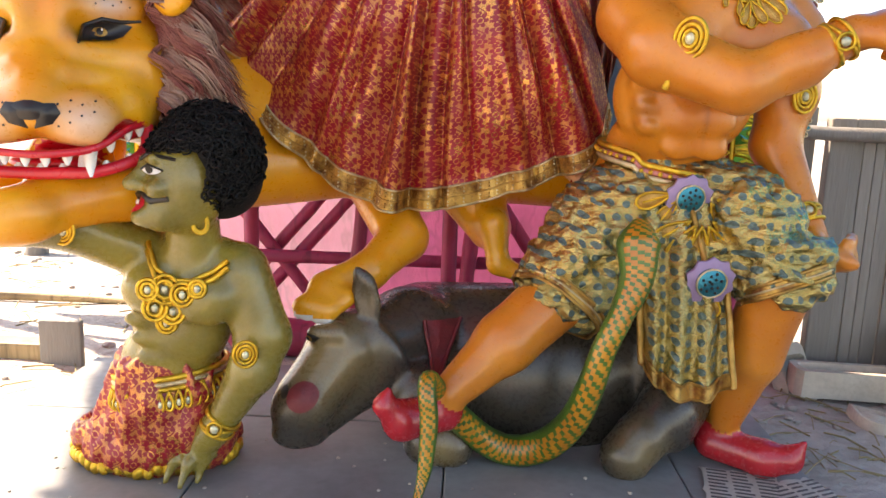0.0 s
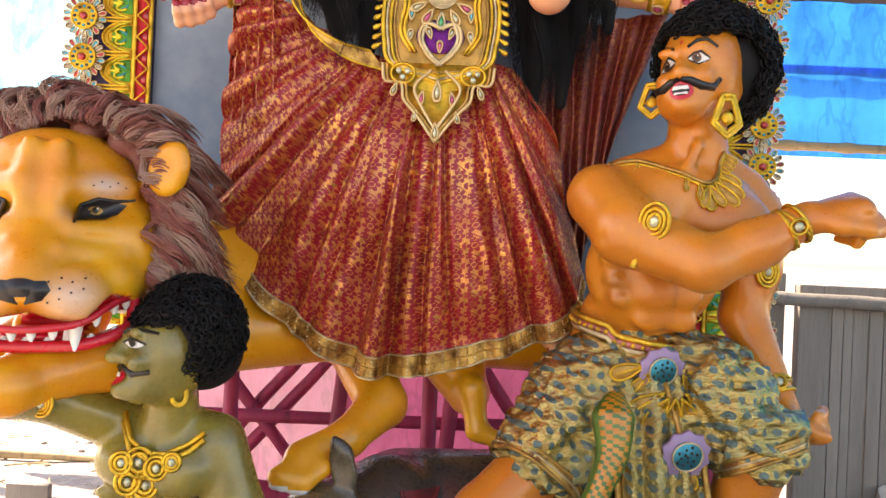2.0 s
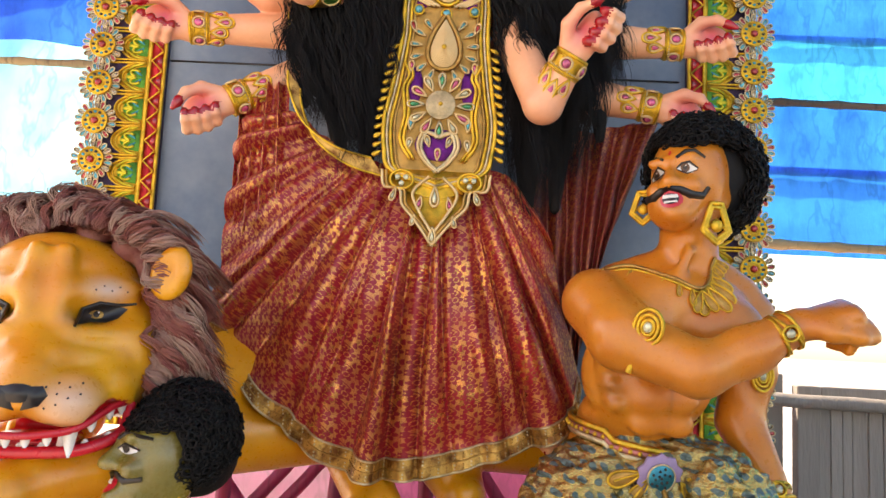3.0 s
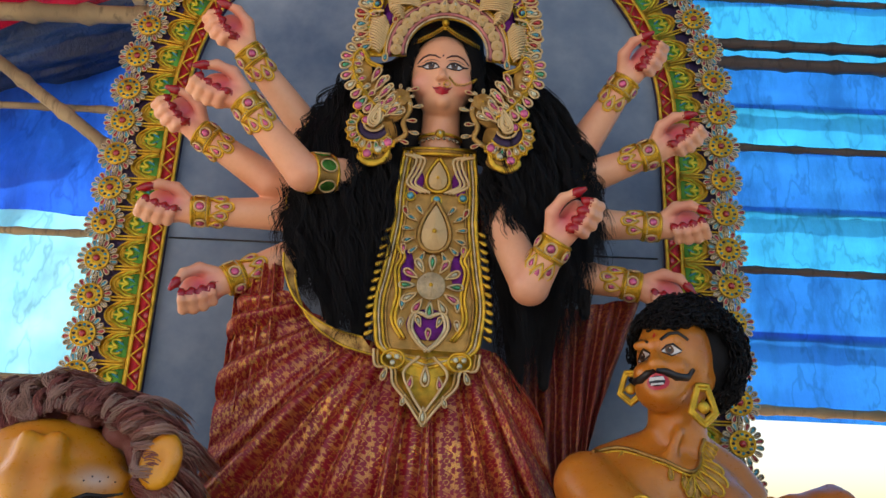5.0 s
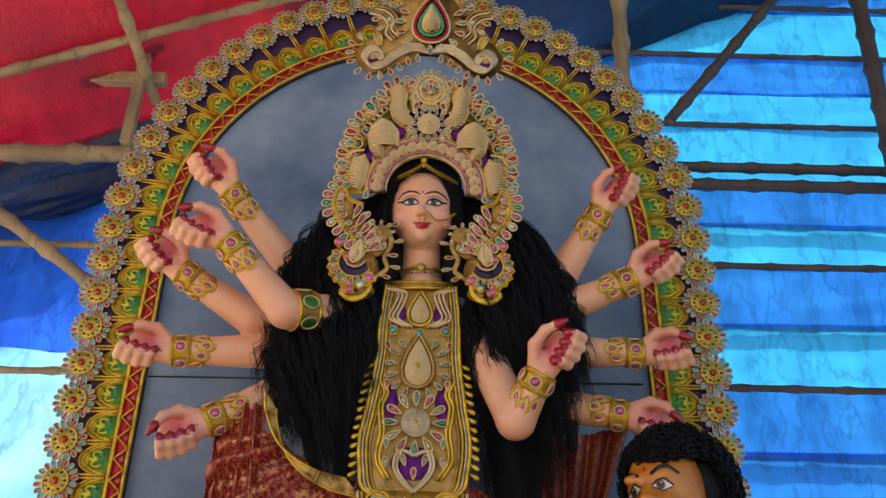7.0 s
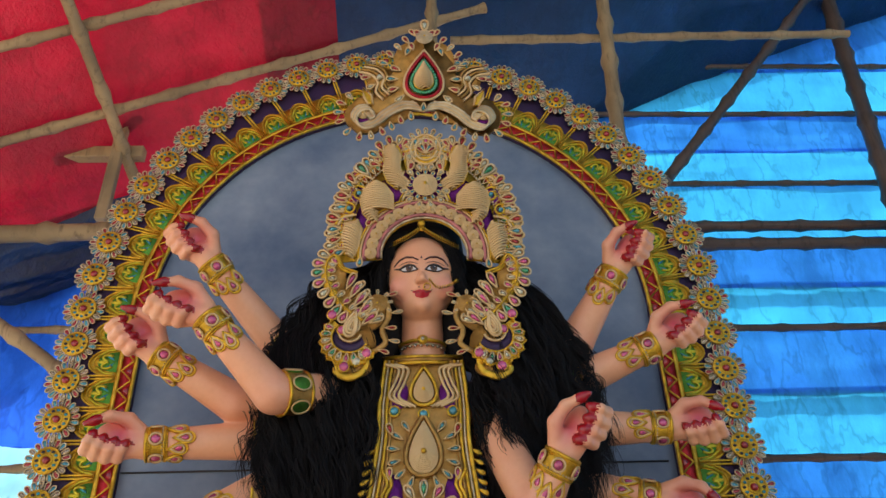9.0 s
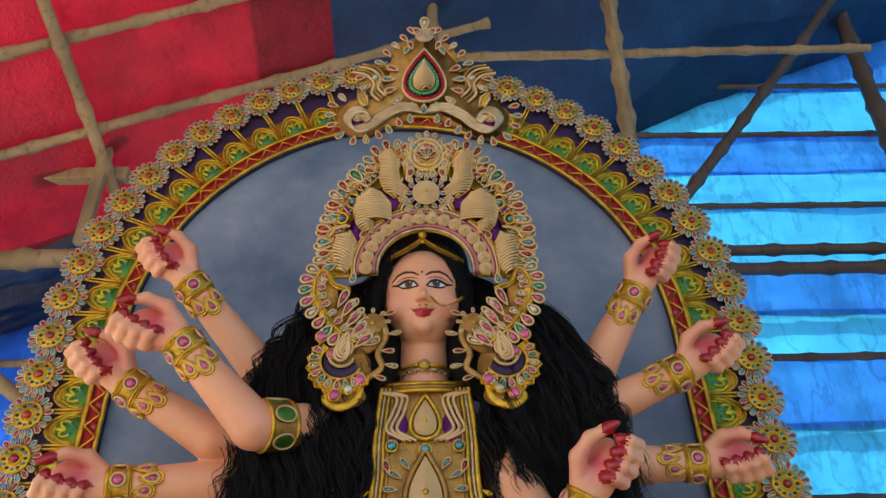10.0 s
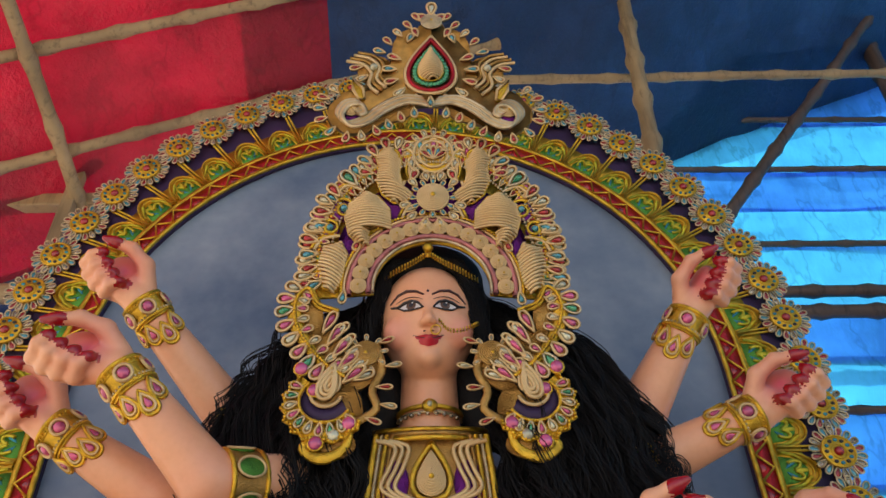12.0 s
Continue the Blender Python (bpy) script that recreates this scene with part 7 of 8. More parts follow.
    for x, z, a, k in ((-0.025, -0.16, -20, "clear"), (0.025, -0.16, 20, "clear"), (0, -0.2, 0, "pink"), (-0.085, -0.11, 0, "teal"), (0.085, -0.11, 0, "teal"), (-0.09, 0.20, -20, "red"), (0.09, 0.20, 20, "red"), (-0.095, 0.07, 0, "pink"), (0.095, 0.07, 0, "pink"), (-0.09, -0.17, 10, "clear"), (0.09, -0.17, -10, "clear")):
        petal(root, k, x, z, a, 0.036, 0.9, -0.004)
    # pendant fan below
    base = Shape()
    fan = [(0.16, -0.235), (0.15, -0.285), (0.105, -0.29), (0.095, -0.335), (0.065, -0.37), (0.04, -0.40), (0.0, -0.455)]
    base.prism(fan + [(-x, z) for x, z in fan[::-1][1:]] + [(-0.1, -0.23), (0.1, -0.23)], -0.002, 0.012, GOLD)
    for side in (-1, 1):
        for k in range(2):
            base.tube(spline([(side * (x - 0.012 * k), -0.006, z) for x, z in fan], 30), 0.005, CORD if k == 0 else GOLD_BROWN, 5)
        base.tube([(x, -0.006, z) for x, z in oval(side * 0.10, -0.262, 0.034, 0.028, 18)], 0.005, GOLD, 5, True)
        base.tube(spline([(side * 0.02, -0.007, -0.25), (side * 0.065, -0.007, -0.30), (side * 0.04, -0.007, -0.36), (0, -0.007, -0.42)], 18), 0.005, CORD, 5)
    part("pendant_fan", base, root, "gilded fan-shaped pendant")
    for x, z, a, k, l in ((0, -0.28, 180, "clear", 0.06), (-0.04, -0.31, 190, "pink", 0.04), (0.04, -0.31, 170, "pink", 0.04), (-0.115, -0.29, 200, "clear", 0.04), (0.115, -0.29, 160, "clear", 0.04), (0, -0.40, 180, "clear", 0.05), (-0.055, -0.365, 195, "clear", 0.035), (0.055, -0.365, 165, "clear", 0.035)):
        petal(root, k, x, z, a, l, 0.8, -0.005)
    for side in (-1, 1):
        for dx, dz in ((-0.012, 0.006), (0.012, 0.006), (0, -0.012)):
            part("stone", Shape().ball((side * 0.10 + dx, -0.009, -0.262 + dz), (0.009, 0.006, 0.009), GEM_CLEAR, 8, 5), root)


breastplate()


# ---- chains and choker ----
def chain(shape, pts, n, r, mat, fringe=0.0):
    for p in spline(pts, n):
        shape.ball(p, r, mat, 6, 4)
        if fringe:
            shape.tube([p, p + Vector((0, -0.003, -fringe))], [r * 0.8, r * 1.1], mat, 5)


s = Shape()
for side in (-1, 1):
    chain(s, [(0.008, 2.495, 2.808), (0.008 + side * 0.035, 2.492, 2.778), (0.008 + side * 0.075, 2.505, 2.762), (0.008 + side * 0.118, 2.545, 2.762)], 19, 0.0026, GOLD, 0.016)
s.ball((0.008, 2.488, 2.812), 0.013, GOLD, 10, 7).ball((0.008, 2.489, 2.79), 0.006, GOLD, 8, 6)
s.tube([(0.012, 2.50, 2.82), (0.018, 2.515, 2.86)], 0.003, GOLD, 5)
thing("forehead_chain", s, "fringed gold forehead chain with a round bead", "chain")
s = Shape()
chain(s, [(0.030, 2.478, 2.60), (0.05, 2.488, 2.582), (0.08, 2.495, 2.585), (0.108, 2.515, 2.61), (0.124, 2.55, 2.64)], 18, 0.0024, GOLD, 0.010)
s.tube([(0.022 + 0.011 * math.cos(a), 2.482 - 0.002 * math.cos(a), 2.575 + 0.012 * math.sin(a)) for a in np.linspace(0, 6.28, 18)], 0.0018, GOLD, 5)
thing("nose_ring", s, "thin gold nose ring with a beaded chain", "nose ring")
s = Shape()
ring = [(0.006 + 0.071 * math.sin(a), 2.648 - 0.072 * math.cos(a), 2.448 - 0.008 * math.cos(a)) for a in np.linspace(-1.5, 1.5, 24)]
s.tube(ring, 0.006, GOLD, 6).tube([(x, y, z - 0.014) for x, y, z in ring], 0.004, GOLD_PALE, 6)
s.ball((0.006, 2.57, 2.438), (0.018, 0.01, 0.016), GOLD, 10, 7).ball((0.006, 2.563, 2.438), (0.007, 0.006, 0.008), GEM_CLEAR, 8, 6)
for i in range(3, 21, 2):
    s.ball((ring[i][0], ring[i][1] - 0.004, ring[i][2] - 0.02), 0.005, SILVER_FOIL, 6, 5)
thing("choker", s, "gold choker with a clear stone at the throat", "choker")
s = Shape()
for k in range(3):
    s.tube([(0.006 + (0.125 - 0.008 * k) * math.sin(a), 2.64 - (0.085 + 0.006 * k) * math.cos(a), 2.375 + 0.03 * (1 - math.cos(a)) - 0.012 * k) for a in np.linspace(-1.4, 1.4, 22)], 0.006, GOLD if k != 1 else GOLD_BROWN, 6)
thing("collar_necklace", s, "bronze and gold corded collar", "necklace")


# ---- bangles ----
def bangle_proto():
    root = tagged(new("bangle"), "gilded cord cuff with pink stones and leaf points", "bangle", "cuffs of the ten-armed statue")
    R = 0.047
    s = Shape()
    ringn = 22
    for zz, r in ((0.0, 0.0055), (0.012, 0.003), (0.05, 0.005), (0.058, 0.003)):
        s.tube([(R * math.cos(2 * math.pi * i / ringn), R * math.sin(2 * math.pi * i / ringn), zz) for i in range(ringn)], r, GOLD, 5, True)
    vs, fs = [], []
    for zz in (0.0, 0.055):
        for i in range(ringn):
            vs.append(((R + 0.001) * math.cos(2 * math.pi * i / ringn), (R + 0.001) * math.sin(2 * math.pi * i / ringn), zz))
    fs = [(i, (i + 1) % ringn, ringn + (i + 1) % ringn, ringn + i) for i in range(ringn)]
    s.add(vs, fs, GOLD)
    for zz in (0.007, 0.045, 0.0515):
        for i in range(34):
            s.ball(((R + 0.002) * math.cos(6.283 * i / 34), (R + 0.002) * math.sin(6.283 * i / 34), zz), 0.0032, GOLD_PALE if zz == 0.045 else GOLD, 5, 3)
    part("cuff", s, root)
    for q in (-90, -20, -160):
        a = radians(q)
        m = Matrix.Rotation(radians(q + 90), 4, "Z") @ pose(0, -R - 0.003, 0.027, 0, 0, 0)
        st = Shape().ball((0, 0, 0), (0.013, 0.007, 0.013), GEM_PINK, 10, 6).tube([(x, -0.001, z) for x, z in oval(0, 0, 0.017, 0.017, 16)], 0.004, CORD, 5, True)
        part("stone", st, root, "", m)
    for q, z, ln in ((-125, 0.06, 0.055), (-90, 0.075, 0.06), (-55, 0.06, 0.055), (-15, 0.055, 0.045)):
        o = tear(0, 0, math.pi / 2, ln, 0.045, 16)
        lf = Shape().prism(o, -0.003, 0.004, GOLD, 0.002)
        for k in (1.0, 0.7):
            lf.tube([(x * k, -0.004, ln / 2 + (zz - ln / 2) * k) for x, zz in o], 0.0035, GOLD if k == 1 else CORD, 5, True)
        lf.prism([(x * 0.4, ln * 0.55 + (zz - ln * 0.55) * 0.4) for x, zz in o], -0.007, 0.0, GEM_PINK, 0.001)
        part("leaf", lf, root, "", Matrix.Rotation(radians(q + 90), 4, "Z") @ pose(0, -R - 0.002, z, -2, 0, 0))
    return root


def along_limb(a, b):
    """A frame at a whose z runs towards b and whose -y faces the front."""
    z = (Vector(b) - Vector(a)).normalized()
    y = Vector((0, 1, 0))
    y = (y - z * y.dot(z)).normalized()
    x = y.cross(z)
    return Matrix.Translation(a) @ Matrix((x, y, z)).transposed().to_4x4()


proto = None
for i, (sh, el, wr, hd, side) in enumerate(ARMS):
    m = along_limb(Vector(wr).lerp(Vector(el), 0.03), el)
    if proto is None:
        proto = bangle_proto()
        proto.matrix_basis = m
    else:
        copy_thing(proto, m)


def armlet(a, b, r):
    root = tagged(new("armlet"), "green and bronze foil armlet edged with beads", "armlet", "armlets")
    s = Shape()
    n = 22
    vs = [((r + 0.002) * math.cos(2 * math.pi * i / n), (r + 0.002) * math.sin(2 * math.pi * i / n), z) for z in (0, 0.07) for i in range(n)]
    s.add(vs, [(i, (i + 1) % n, n + (i + 1) % n, n + i) for i in range(n)], GOLD_BROWN)
    for z in (0.0, 0.07):
        s.tube([(r * 1.03 * math.cos(2 * math.pi * i / n), r * 1.03 * math.sin(2 * math.pi * i / n), z) for i in range(n)], 0.005, GOLD, 5, True)
    part("band", s, root)
    for q in (-90, -30, -150):
        part("green_oval", Shape().prism(oval(0, 0, 0.022, 0.028, 16), -0.004, 0.004, GREEN_FOIL, 0.002).tube([(x, -0.004, z) for x, z in oval(0, 0, 0.022, 0.028, 18)], 0.003, CORD, 5, True),
             root, "green foil oval", Matrix.Rotation(radians(q + 90), 4, "Z") @ Matrix.Translation((0, -r - 0.002, 0.035)))
    root.matrix_basis = along_limb(a, b)


for i in (0, 1, 3, 6, 7):
    sh, el = Vector(ARMS[i][0]), Vector(ARMS[i][1])
    armlet(el.lerp(sh, 0.08 if i == 1 else 0.0), sh, 0.062)


# ---- mane and curled wigs ----
def mane():
    G = [[(-1.086, 2.16, 1.3), (-1.159, 2.22, 1.387), (-1.236, 2.36, 1.425), (-1.275, 2.5, 1.418)],
         [(-1.011, 2.16, 1.392), (-1.065, 2.22, 1.462), (-1.109, 2.34, 1.503), (-1.128, 2.46, 1.5)],
         [(-0.885, 2.15, 1.447), (-0.897, 2.2, 1.49), (-0.871, 2.32, 1.498), (-0.844, 2.46, 1.448)],
         [(-0.782, 2.15, 1.438), (-0.765, 2.2, 1.475), (-0.711, 2.32, 1.457), (-0.662, 2.46, 1.36)],
         [(-0.705, 2.17, 1.397), (-0.663, 2.2, 1.42), (-0.617, 2.32, 1.386), (-0.562, 2.48, 1.318)],
         [(-0.659, 2.18, 1.334), (-0.62, 2.19, 1.267), (-0.582, 2.26, 1.173), (-0.537, 2.42, 1.068)],
         [(-0.639, 2.19, 1.239), (-0.604, 2.2, 1.172), (-0.572, 2.27, 1.074), (-0.523, 2.42, 0.977)],
         [(-0.657, 2.2, 1.142), (-0.621, 2.2, 1.075), (-0.599, 2.28, 1.001), (-0.558, 2.42, 0.915)],
         [(-0.691, 2.21, 1.071), (-0.673, 2.23, 1.001), (-0.659, 2.3, 0.924), (-0.623, 2.42, 0.851)]]
    pr = []
    for a, b in zip(G, G[1:]):
        m = [Vector(p).lerp(Vector(q), 0.5) + Vector((-0.012, 0.05, -0.02)) for p, q in zip(a, b)]
        for i in range(2):
            pr.append(cap(m[i], m[i + 1], 0.034 + 0.010 * i, 0.044 + 0.010 * i))
    v, f, o = solid(pr, 0.014, 0.04)
    s = Shape().add(v, f, MANE)
    locks(s, G, 190, 26, 11, MANE, 0.0016, 0.014, 1.9, 0.016, 0.006, 18, 0.7)
    locks(s, G, 110, 24, 12, MANE_PALE, 0.0015, 0.015, 2.1, 0.018, 0.007, 18, 0.7)
    thing("lion_mane", s, "dusty maroon jute-fibre mane on the lion statue", "mane", kind="stuff")


MANE_PALE = paint("pale_mane_fibre", (0.46, 0.29, 0.22), (0.32, 0.15, 0.12), 0.65, big=14, fine=160, relief=0.4)
mane()


def curls(name, centre, radii, face_dir, count, seed, label, r=0.013, limit=0.3, low=-0.75, scalp=None):
    rng = random.Random(seed)
    c, fd = Vector(centre), Vector(face_dir).normalized()
    back = c - fd * 0.02
    v, f, o = solid([ell(back, [q * 0.84 for q in radii]), ell(back - fd * 0.03 - Vector((0, 0, 0.04)), [q * 0.8 for q in radii])], 0.01, 0.03)
    s = Shape().add(v, f, HAIR)
    n = 0
    while n < count:
        d = Vector((rng.gauss(0, 1), rng.gauss(0, 1), rng.gauss(0, 1))).normalized()
        mid, size = back, radii
        if scalp and n % 4 == 0:   # the fringe lies close on the skull
            mid, size = Vector(scalp[0]), scalp[1]
            if d.z < scalp[2] + 0.10 * abs(d.cross(fd).z):
                continue
        elif d.dot(fd) > limit + 0.95 * max(d.z, 0) or d.z < low:
            continue
        n += 1
        p = mid + Vector((d.x * size[0], d.y * size[1], d.z * size[2])) * rng.uniform(0.9, 1.04)
        t = d.cross(Vector((rng.gauss(0, 1), rng.gauss(0, 1), rng.gauss(0, 1)))).normalized()
        w = d.cross(t)
        q = r * rng.uniform(0.7, 1.2)
        turns = rng.uniform(1.3, 2.2)
        pts = [p + (t * math.cos(a * turns * 6.28) + w * math.sin(a * turns * 6.28)) * q + d * (a - 0.3) * q * 1.8 for a in np.linspace(0, 1, 16)]
        s.tube(pts, q * 0.26, HAIR, 3)
    return thing(name, s, label, "wig", kind="stuff")


df = DEMON_FACE.to_3x3() @ Vector((0, -1, 0))
curls("curly_wig", (0.762, 2.490, 1.712), (0.162, 0.150, 0.176), df, 2600, 21, "short curly black wig on the ochre statue", 0.011, limit=0.30, low=-0.93, scalp=((0.718, 2.445, 1.69), (0.126, 0.138, 0.168), 0.42))
hf = HALF_FACE.to_3x3() @ Vector((0, -1, 0))
curls("curly_wig", (-0.565, 2.150, 0.955), (0.120, 0.118, 0.124), hf, 2200, 22, "short curly black wig on the olive half-length statue", 0.009, limit=0.30, low=-0.9, scalp=(tuple(HALF_FACE @ Vector((0, 0.02, 0))), (0.098, 0.098, 0.128), 0.55))


# ---- garments ----
def project_uv(me, k=1.0):
    layer = me.uv_layers.new(name="UVMap")
    co = [v.co for v in me.vertices]
    for poly in me.polygons:
        for li, vi in zip(poly.loop_indices, poly.vertices):
            p = co[vi]
            layer.data[li].uv = ((p.x + 0.55 * p.y) * k, p.z * k)


def rumple(me, amp, freq, stretch=(1, 1, 1)):
    """Folds pushed along the normals."""
    me.update()
    nm = [v.normal.copy() for v in me.vertices]
    for v, n in zip(me.vertices, nm):
        p = v.co
        q = Vector((p.x * stretch[0], p.y * stretch[1], p.z * stretch[2])) * freq
        v.co = p + n * amp * (1 - 2 * abs(noise.fractal(q, 1.0, 2.0, 3)))
    me.update()


def dhoti():
    root = tagged(new("dhoti"), "shiny silver-gold spotted lame dhoti with glitter hems", "dhoti")
    pr = [cap((0.58, 2.565, 0.83), (0.46, 2.50, 0.75), 0.165, 0.155), cap((0.46, 2.50, 0.76), (0.345, 2.42, 0.645), 0.155, 0.125), cap((0.65, 2.56, 0.83), (0.78, 2.43, 0.79), 0.155, 0.14), cap((0.78, 2.43, 0.80), (0.865, 2.335, 0.725), 0.14, 0.108),
          ell((0.61, 2.57, 0.84), (0.175, 0.15, 0.13))]
    v, f, o = solid(pr, 0.0085, 0.03)
    me = Shape().add(v, f, LAME).mesh("cloth")
    rumple(me, 0.026, 8.0, (1.0, 1.0, 1.6))
    rumple(me, 0.005, 19.0, (1.3, 1.0, 1.0))
    project_uv(me)
    part("cloth", me, root)

    def cuff(c, axis, r, w):
        s = Shape()
        fr = along_limb(c, Vector(c) + Vector(axis))
        n = 40
        ring = lambda z, rr: [fr @ Vector(((rr + 0.006 * math.sin(7 * i * 6.283 / n)) * math.cos(6.283 * i / n), (rr + 0.006 * math.sin(5 * i * 6.283 / n)) * math.sin(6.283 * i / n), z)) for i in range(n + 1)]
        s.sheet([ring(0, r), ring(w * 0.5, r + 0.004), ring(w, r)], TRIM)
        for z in (0, w):
            s.tube(ring(z, r + 0.002), 0.005, GOLD_BROWN, 5)
        s.tube(ring(w / 2, r + 0.005), 0.003, GOLD_PALE, 5)
        part("hem", s, root, "copper glitter hem")

    cuff((0.315, 2.395, 0.60), (-0.55, -0.45, -0.7), 0.127, 0.03)
    cuff((0.865, 2.33, 0.69), (0.35, -0.3, -0.9), 0.112, 0.03)
    # front fall
    tops = [(0.49, 2.385, 0.86), (0.56, 2.365, 0.88), (0.64, 2.355, 0.88), (0.71, 2.36, 0.86)]
    hems = [(0.515, 2.27, 0.46), (0.575, 2.245, 0.40), (0.66, 2.245, 0.385), (0.745, 2.27, 0.42)]
    g = cloth_grid(tops, hems, 60, 40, lambda u, v: (0.020 * math.sin(2 * math.pi * 3.5 * u + 1.2 * v) * (0.4 + 0.6 * v) + 0.012 * noise.noise(Vector((u * 6, v * 7, 3))), 0.01 * math.cos(22 * u)), 0.03)
    me = Shape().sheet(g, LAME).mesh("front_fall")
    uv_grid(me, 40, 60, [0.26 * (i % 60) / 60 for i in range(2400)], [0.5 * (i // 60) / 40 for i in range(2400)])
    part("front_fall", me, root)
    t = Shape().sheet([[p + Vector((0, -0.005, 0)) for p in r] for r in g[-4:]], TRIM)
    for k in (-4, -1):
        t.tube([p + Vector((0, -0.006, 0)) for p in g[k]][::2], 0.004, GOLD_BROWN, 5)
    for k in (0, -1):
        t.tube([r[k] + Vector((0, -0.004, 0)) for r in g[12:]], 0.009, GOLD_BROWN, 6)
    part("hem", t, root, "copper glitter hem")


dhoti()


def belt():
    root = tagged(new("waist_belt"), "gold beaded belt with turquoise flower medallions and bronze leaves", "belt")
    ring = [(0.605 + 0.186 * math.cos(a), 2.555 + 0.150 * math.sin(a), 0.945 + 0.055 * math.sin(a) * 0.3 - 0.03 * math.cos(a) + (0.02 if math.cos(a) < -0.6 else 0)) for a in np.linspace(0, 2 * math.pi, 48, endpoint=False)]
    s = Shape()
    for k, m in enumerate((GOLD, PINK_FOIL, GOLD_PALE)):
        s.tube([(x, y - 0.0, z - 0.016 * k + 0.016) for x, y, z in ring], 0.009, m, 6, True)
    for i in range(0, 48):
        x, y, z = ring[i]
        s.ball((0.605 + (x - 0.605) * 1.05, 2.555 + (y - 2.555) * 1.05, z), 0.007, GOLD, 6, 4)
    part("band", s, root)
    for (x, y, z), r in (((0.618, 2.345, 0.885), 0.036), ((0.668, 2.275, 0.685), 0.038)):
        m = pose(x, y, z, 12, 0, 6)
        st = Shape()
        st.prism([(r * 1.5 * (1 + 0.16 * (i % 2)) * math.cos(2 * math.pi * i / 20), r * 1.5 * (1 + 0.16 * (i % 2)) * math.sin(2 * math.pi * i / 20)) for i in range(20)], -0.002, 0.008, VIOLET_PAPER, 0.002)
        part("flower", st, root, "mauve paper flower", m)
        g = Shape().prism(oval(0, 0, r, r, 22), -0.012, 0.0, TEAL_FOIL, 0.003).tube([(px, -0.010, pz) for px, pz in oval(0, 0, r, r, 22)], 0.003, GOLD_PALE, 5, True)
        for i in range(13):
            q = 2.4 * i
            g.ball((r * 0.8 * math.sqrt(i / 13) * math.cos(q), -0.013, r * 0.8 * math.sqrt(i / 13) * math.sin(q)), 0.004, BLACK, 6, 4)
        part("medallion", g, root, "turquoise dotted medallion", m)
    leaf = Shape()
    o = tear(0, 0, -math.pi / 2, 0.085, 0.05, 16)
    leaf.prism(o, -0.004, 0.004, GOLD_BROWN, 0.002)
    leaf.tube([(x, -0.004, z) for x, z in o], 0.0035, GOLD, 5, True).tube([(0, -0.006, -0.01), (0, -0.006, -0.07)], 0.003, GOLD, 5)
    lm = leaf.mesh("leaf")
    for x, y, z, a, k in ((0.655, 2.355, 0.82, 0, 1.2), (0.640, 2.36, 0.82, 28, 1.3), (0.672, 2.36, 0.82, -28, 1.3), (0.63, 2.37, 0.83, 55, 1.2), (0.685, 2.37, 0.83, -55, 1.2), (0.585, 2.39, 0.895, 70, 1.1), (0.695, 2.385, 0.885, -70, 1.1), (0.60, 2.39, 0.88, 35, 1.0), (0.68, 2.385, 0.875, -35, 1.0),
                          (0.665, 2.335, 0.655, 20, 0.8), (0.685, 2.335, 0.655, -20, 0.8)):
        part("leaf", lm, root, "", pose(x - 0.01, y - 0.045, z, 10, a, 0) @ Matrix.Diagonal((k, k, k, 1)))
    part("cord", Shape().tube([(0.625, 2.35, 0.86), (0.645, 2.31, 0.78), (0.668, 2.28, 0.69)], 0.008, GOLD_BROWN, 6), root)


VIOLET_PAPER = paint("mauve_paper", (0.36, 0.25, 0.42), rough=0.6, relief=0.2)
belt()


def medallion_armlet(m, label, group, size=1.0, points=True):
    root = tagged(new("armlet"), label, "armlet", group)
    s = Shape()
    for k in (1.0, 0.7, 0.42):
        s.tube([(x * size, -0.004, z * size) for x, z in oval(0, 0, 0.036 * k, 0.046 * k, 20)], 0.0055 * size, GOLD, 6, True)
    part("ring", s, root)
    part("stone", Shape().ball((0, -0.006, 0), (0.012 * size, 0.008, 0.014 * size), GEM_CLEAR, 10, 6), root)
    if points:
        t = Shape().tube([(0, -0.004, -0.045 * size), (-0.015 * size, -0.004, -0.09 * size), (-0.02 * size, 0.0, -0.125 * size)], 0.009 * size, GOLD, 6)
        part("tail", t, root)
    root.matrix_basis = m
    return root


medallion_armlet(pose(0.545, 2.195, 1.262, 10, 18, -32), "gold cord armlet on the raised ochre arm", "gold cord armlets")
medallion_armlet(pose(0.935, 2.49, 1.15, 0, 0, 12), "gold cord armlet on the hanging ochre arm", "gold cord armlets", 0.9, False)
medallion_armlet(pose(-0.455, 2.115, 0.50, 10, 5, 14), "gold cord armlet on the olive arm", "gold cord armlets", 0.75, False)
medallion_armlet(pose(-0.83, 2.035, 0.79, 0, 60, -20), "gold cord armlet on the stretched olive arm", "gold cord armlets", 0.7, False)


def wrist_band(a, b, r, label):
    root = tagged(new("wrist_band"), label, "bracelet", "gold bracelets of the men")
    s = Shape()
    n = 24
    for k in range(4):
        s.tube([(r * math.cos(6.283 * i / n), r * math.sin(6.283 * i / n), 0.012 * k + 0.03 * math.sin(6.283 * i / n + k * 1.6) * (0.5 if k in (1, 2) else 0.1)) for i in range(n)], 0.005, GOLD, 5, True)
    part("coil", s, root)
    part("stone", Shape().ball((0, -r - 0.004, 0.02), (0.012, 0.007, 0.012), GEM_CLEAR, 8, 6).tube([(x, -r - 0.004, 0.02 + z) for x, z in oval(0, 0, 0.018, 0.02, 16)], 0.004, GOLD, 5, True), root)
    root.matrix_basis = along_limb(a, b)


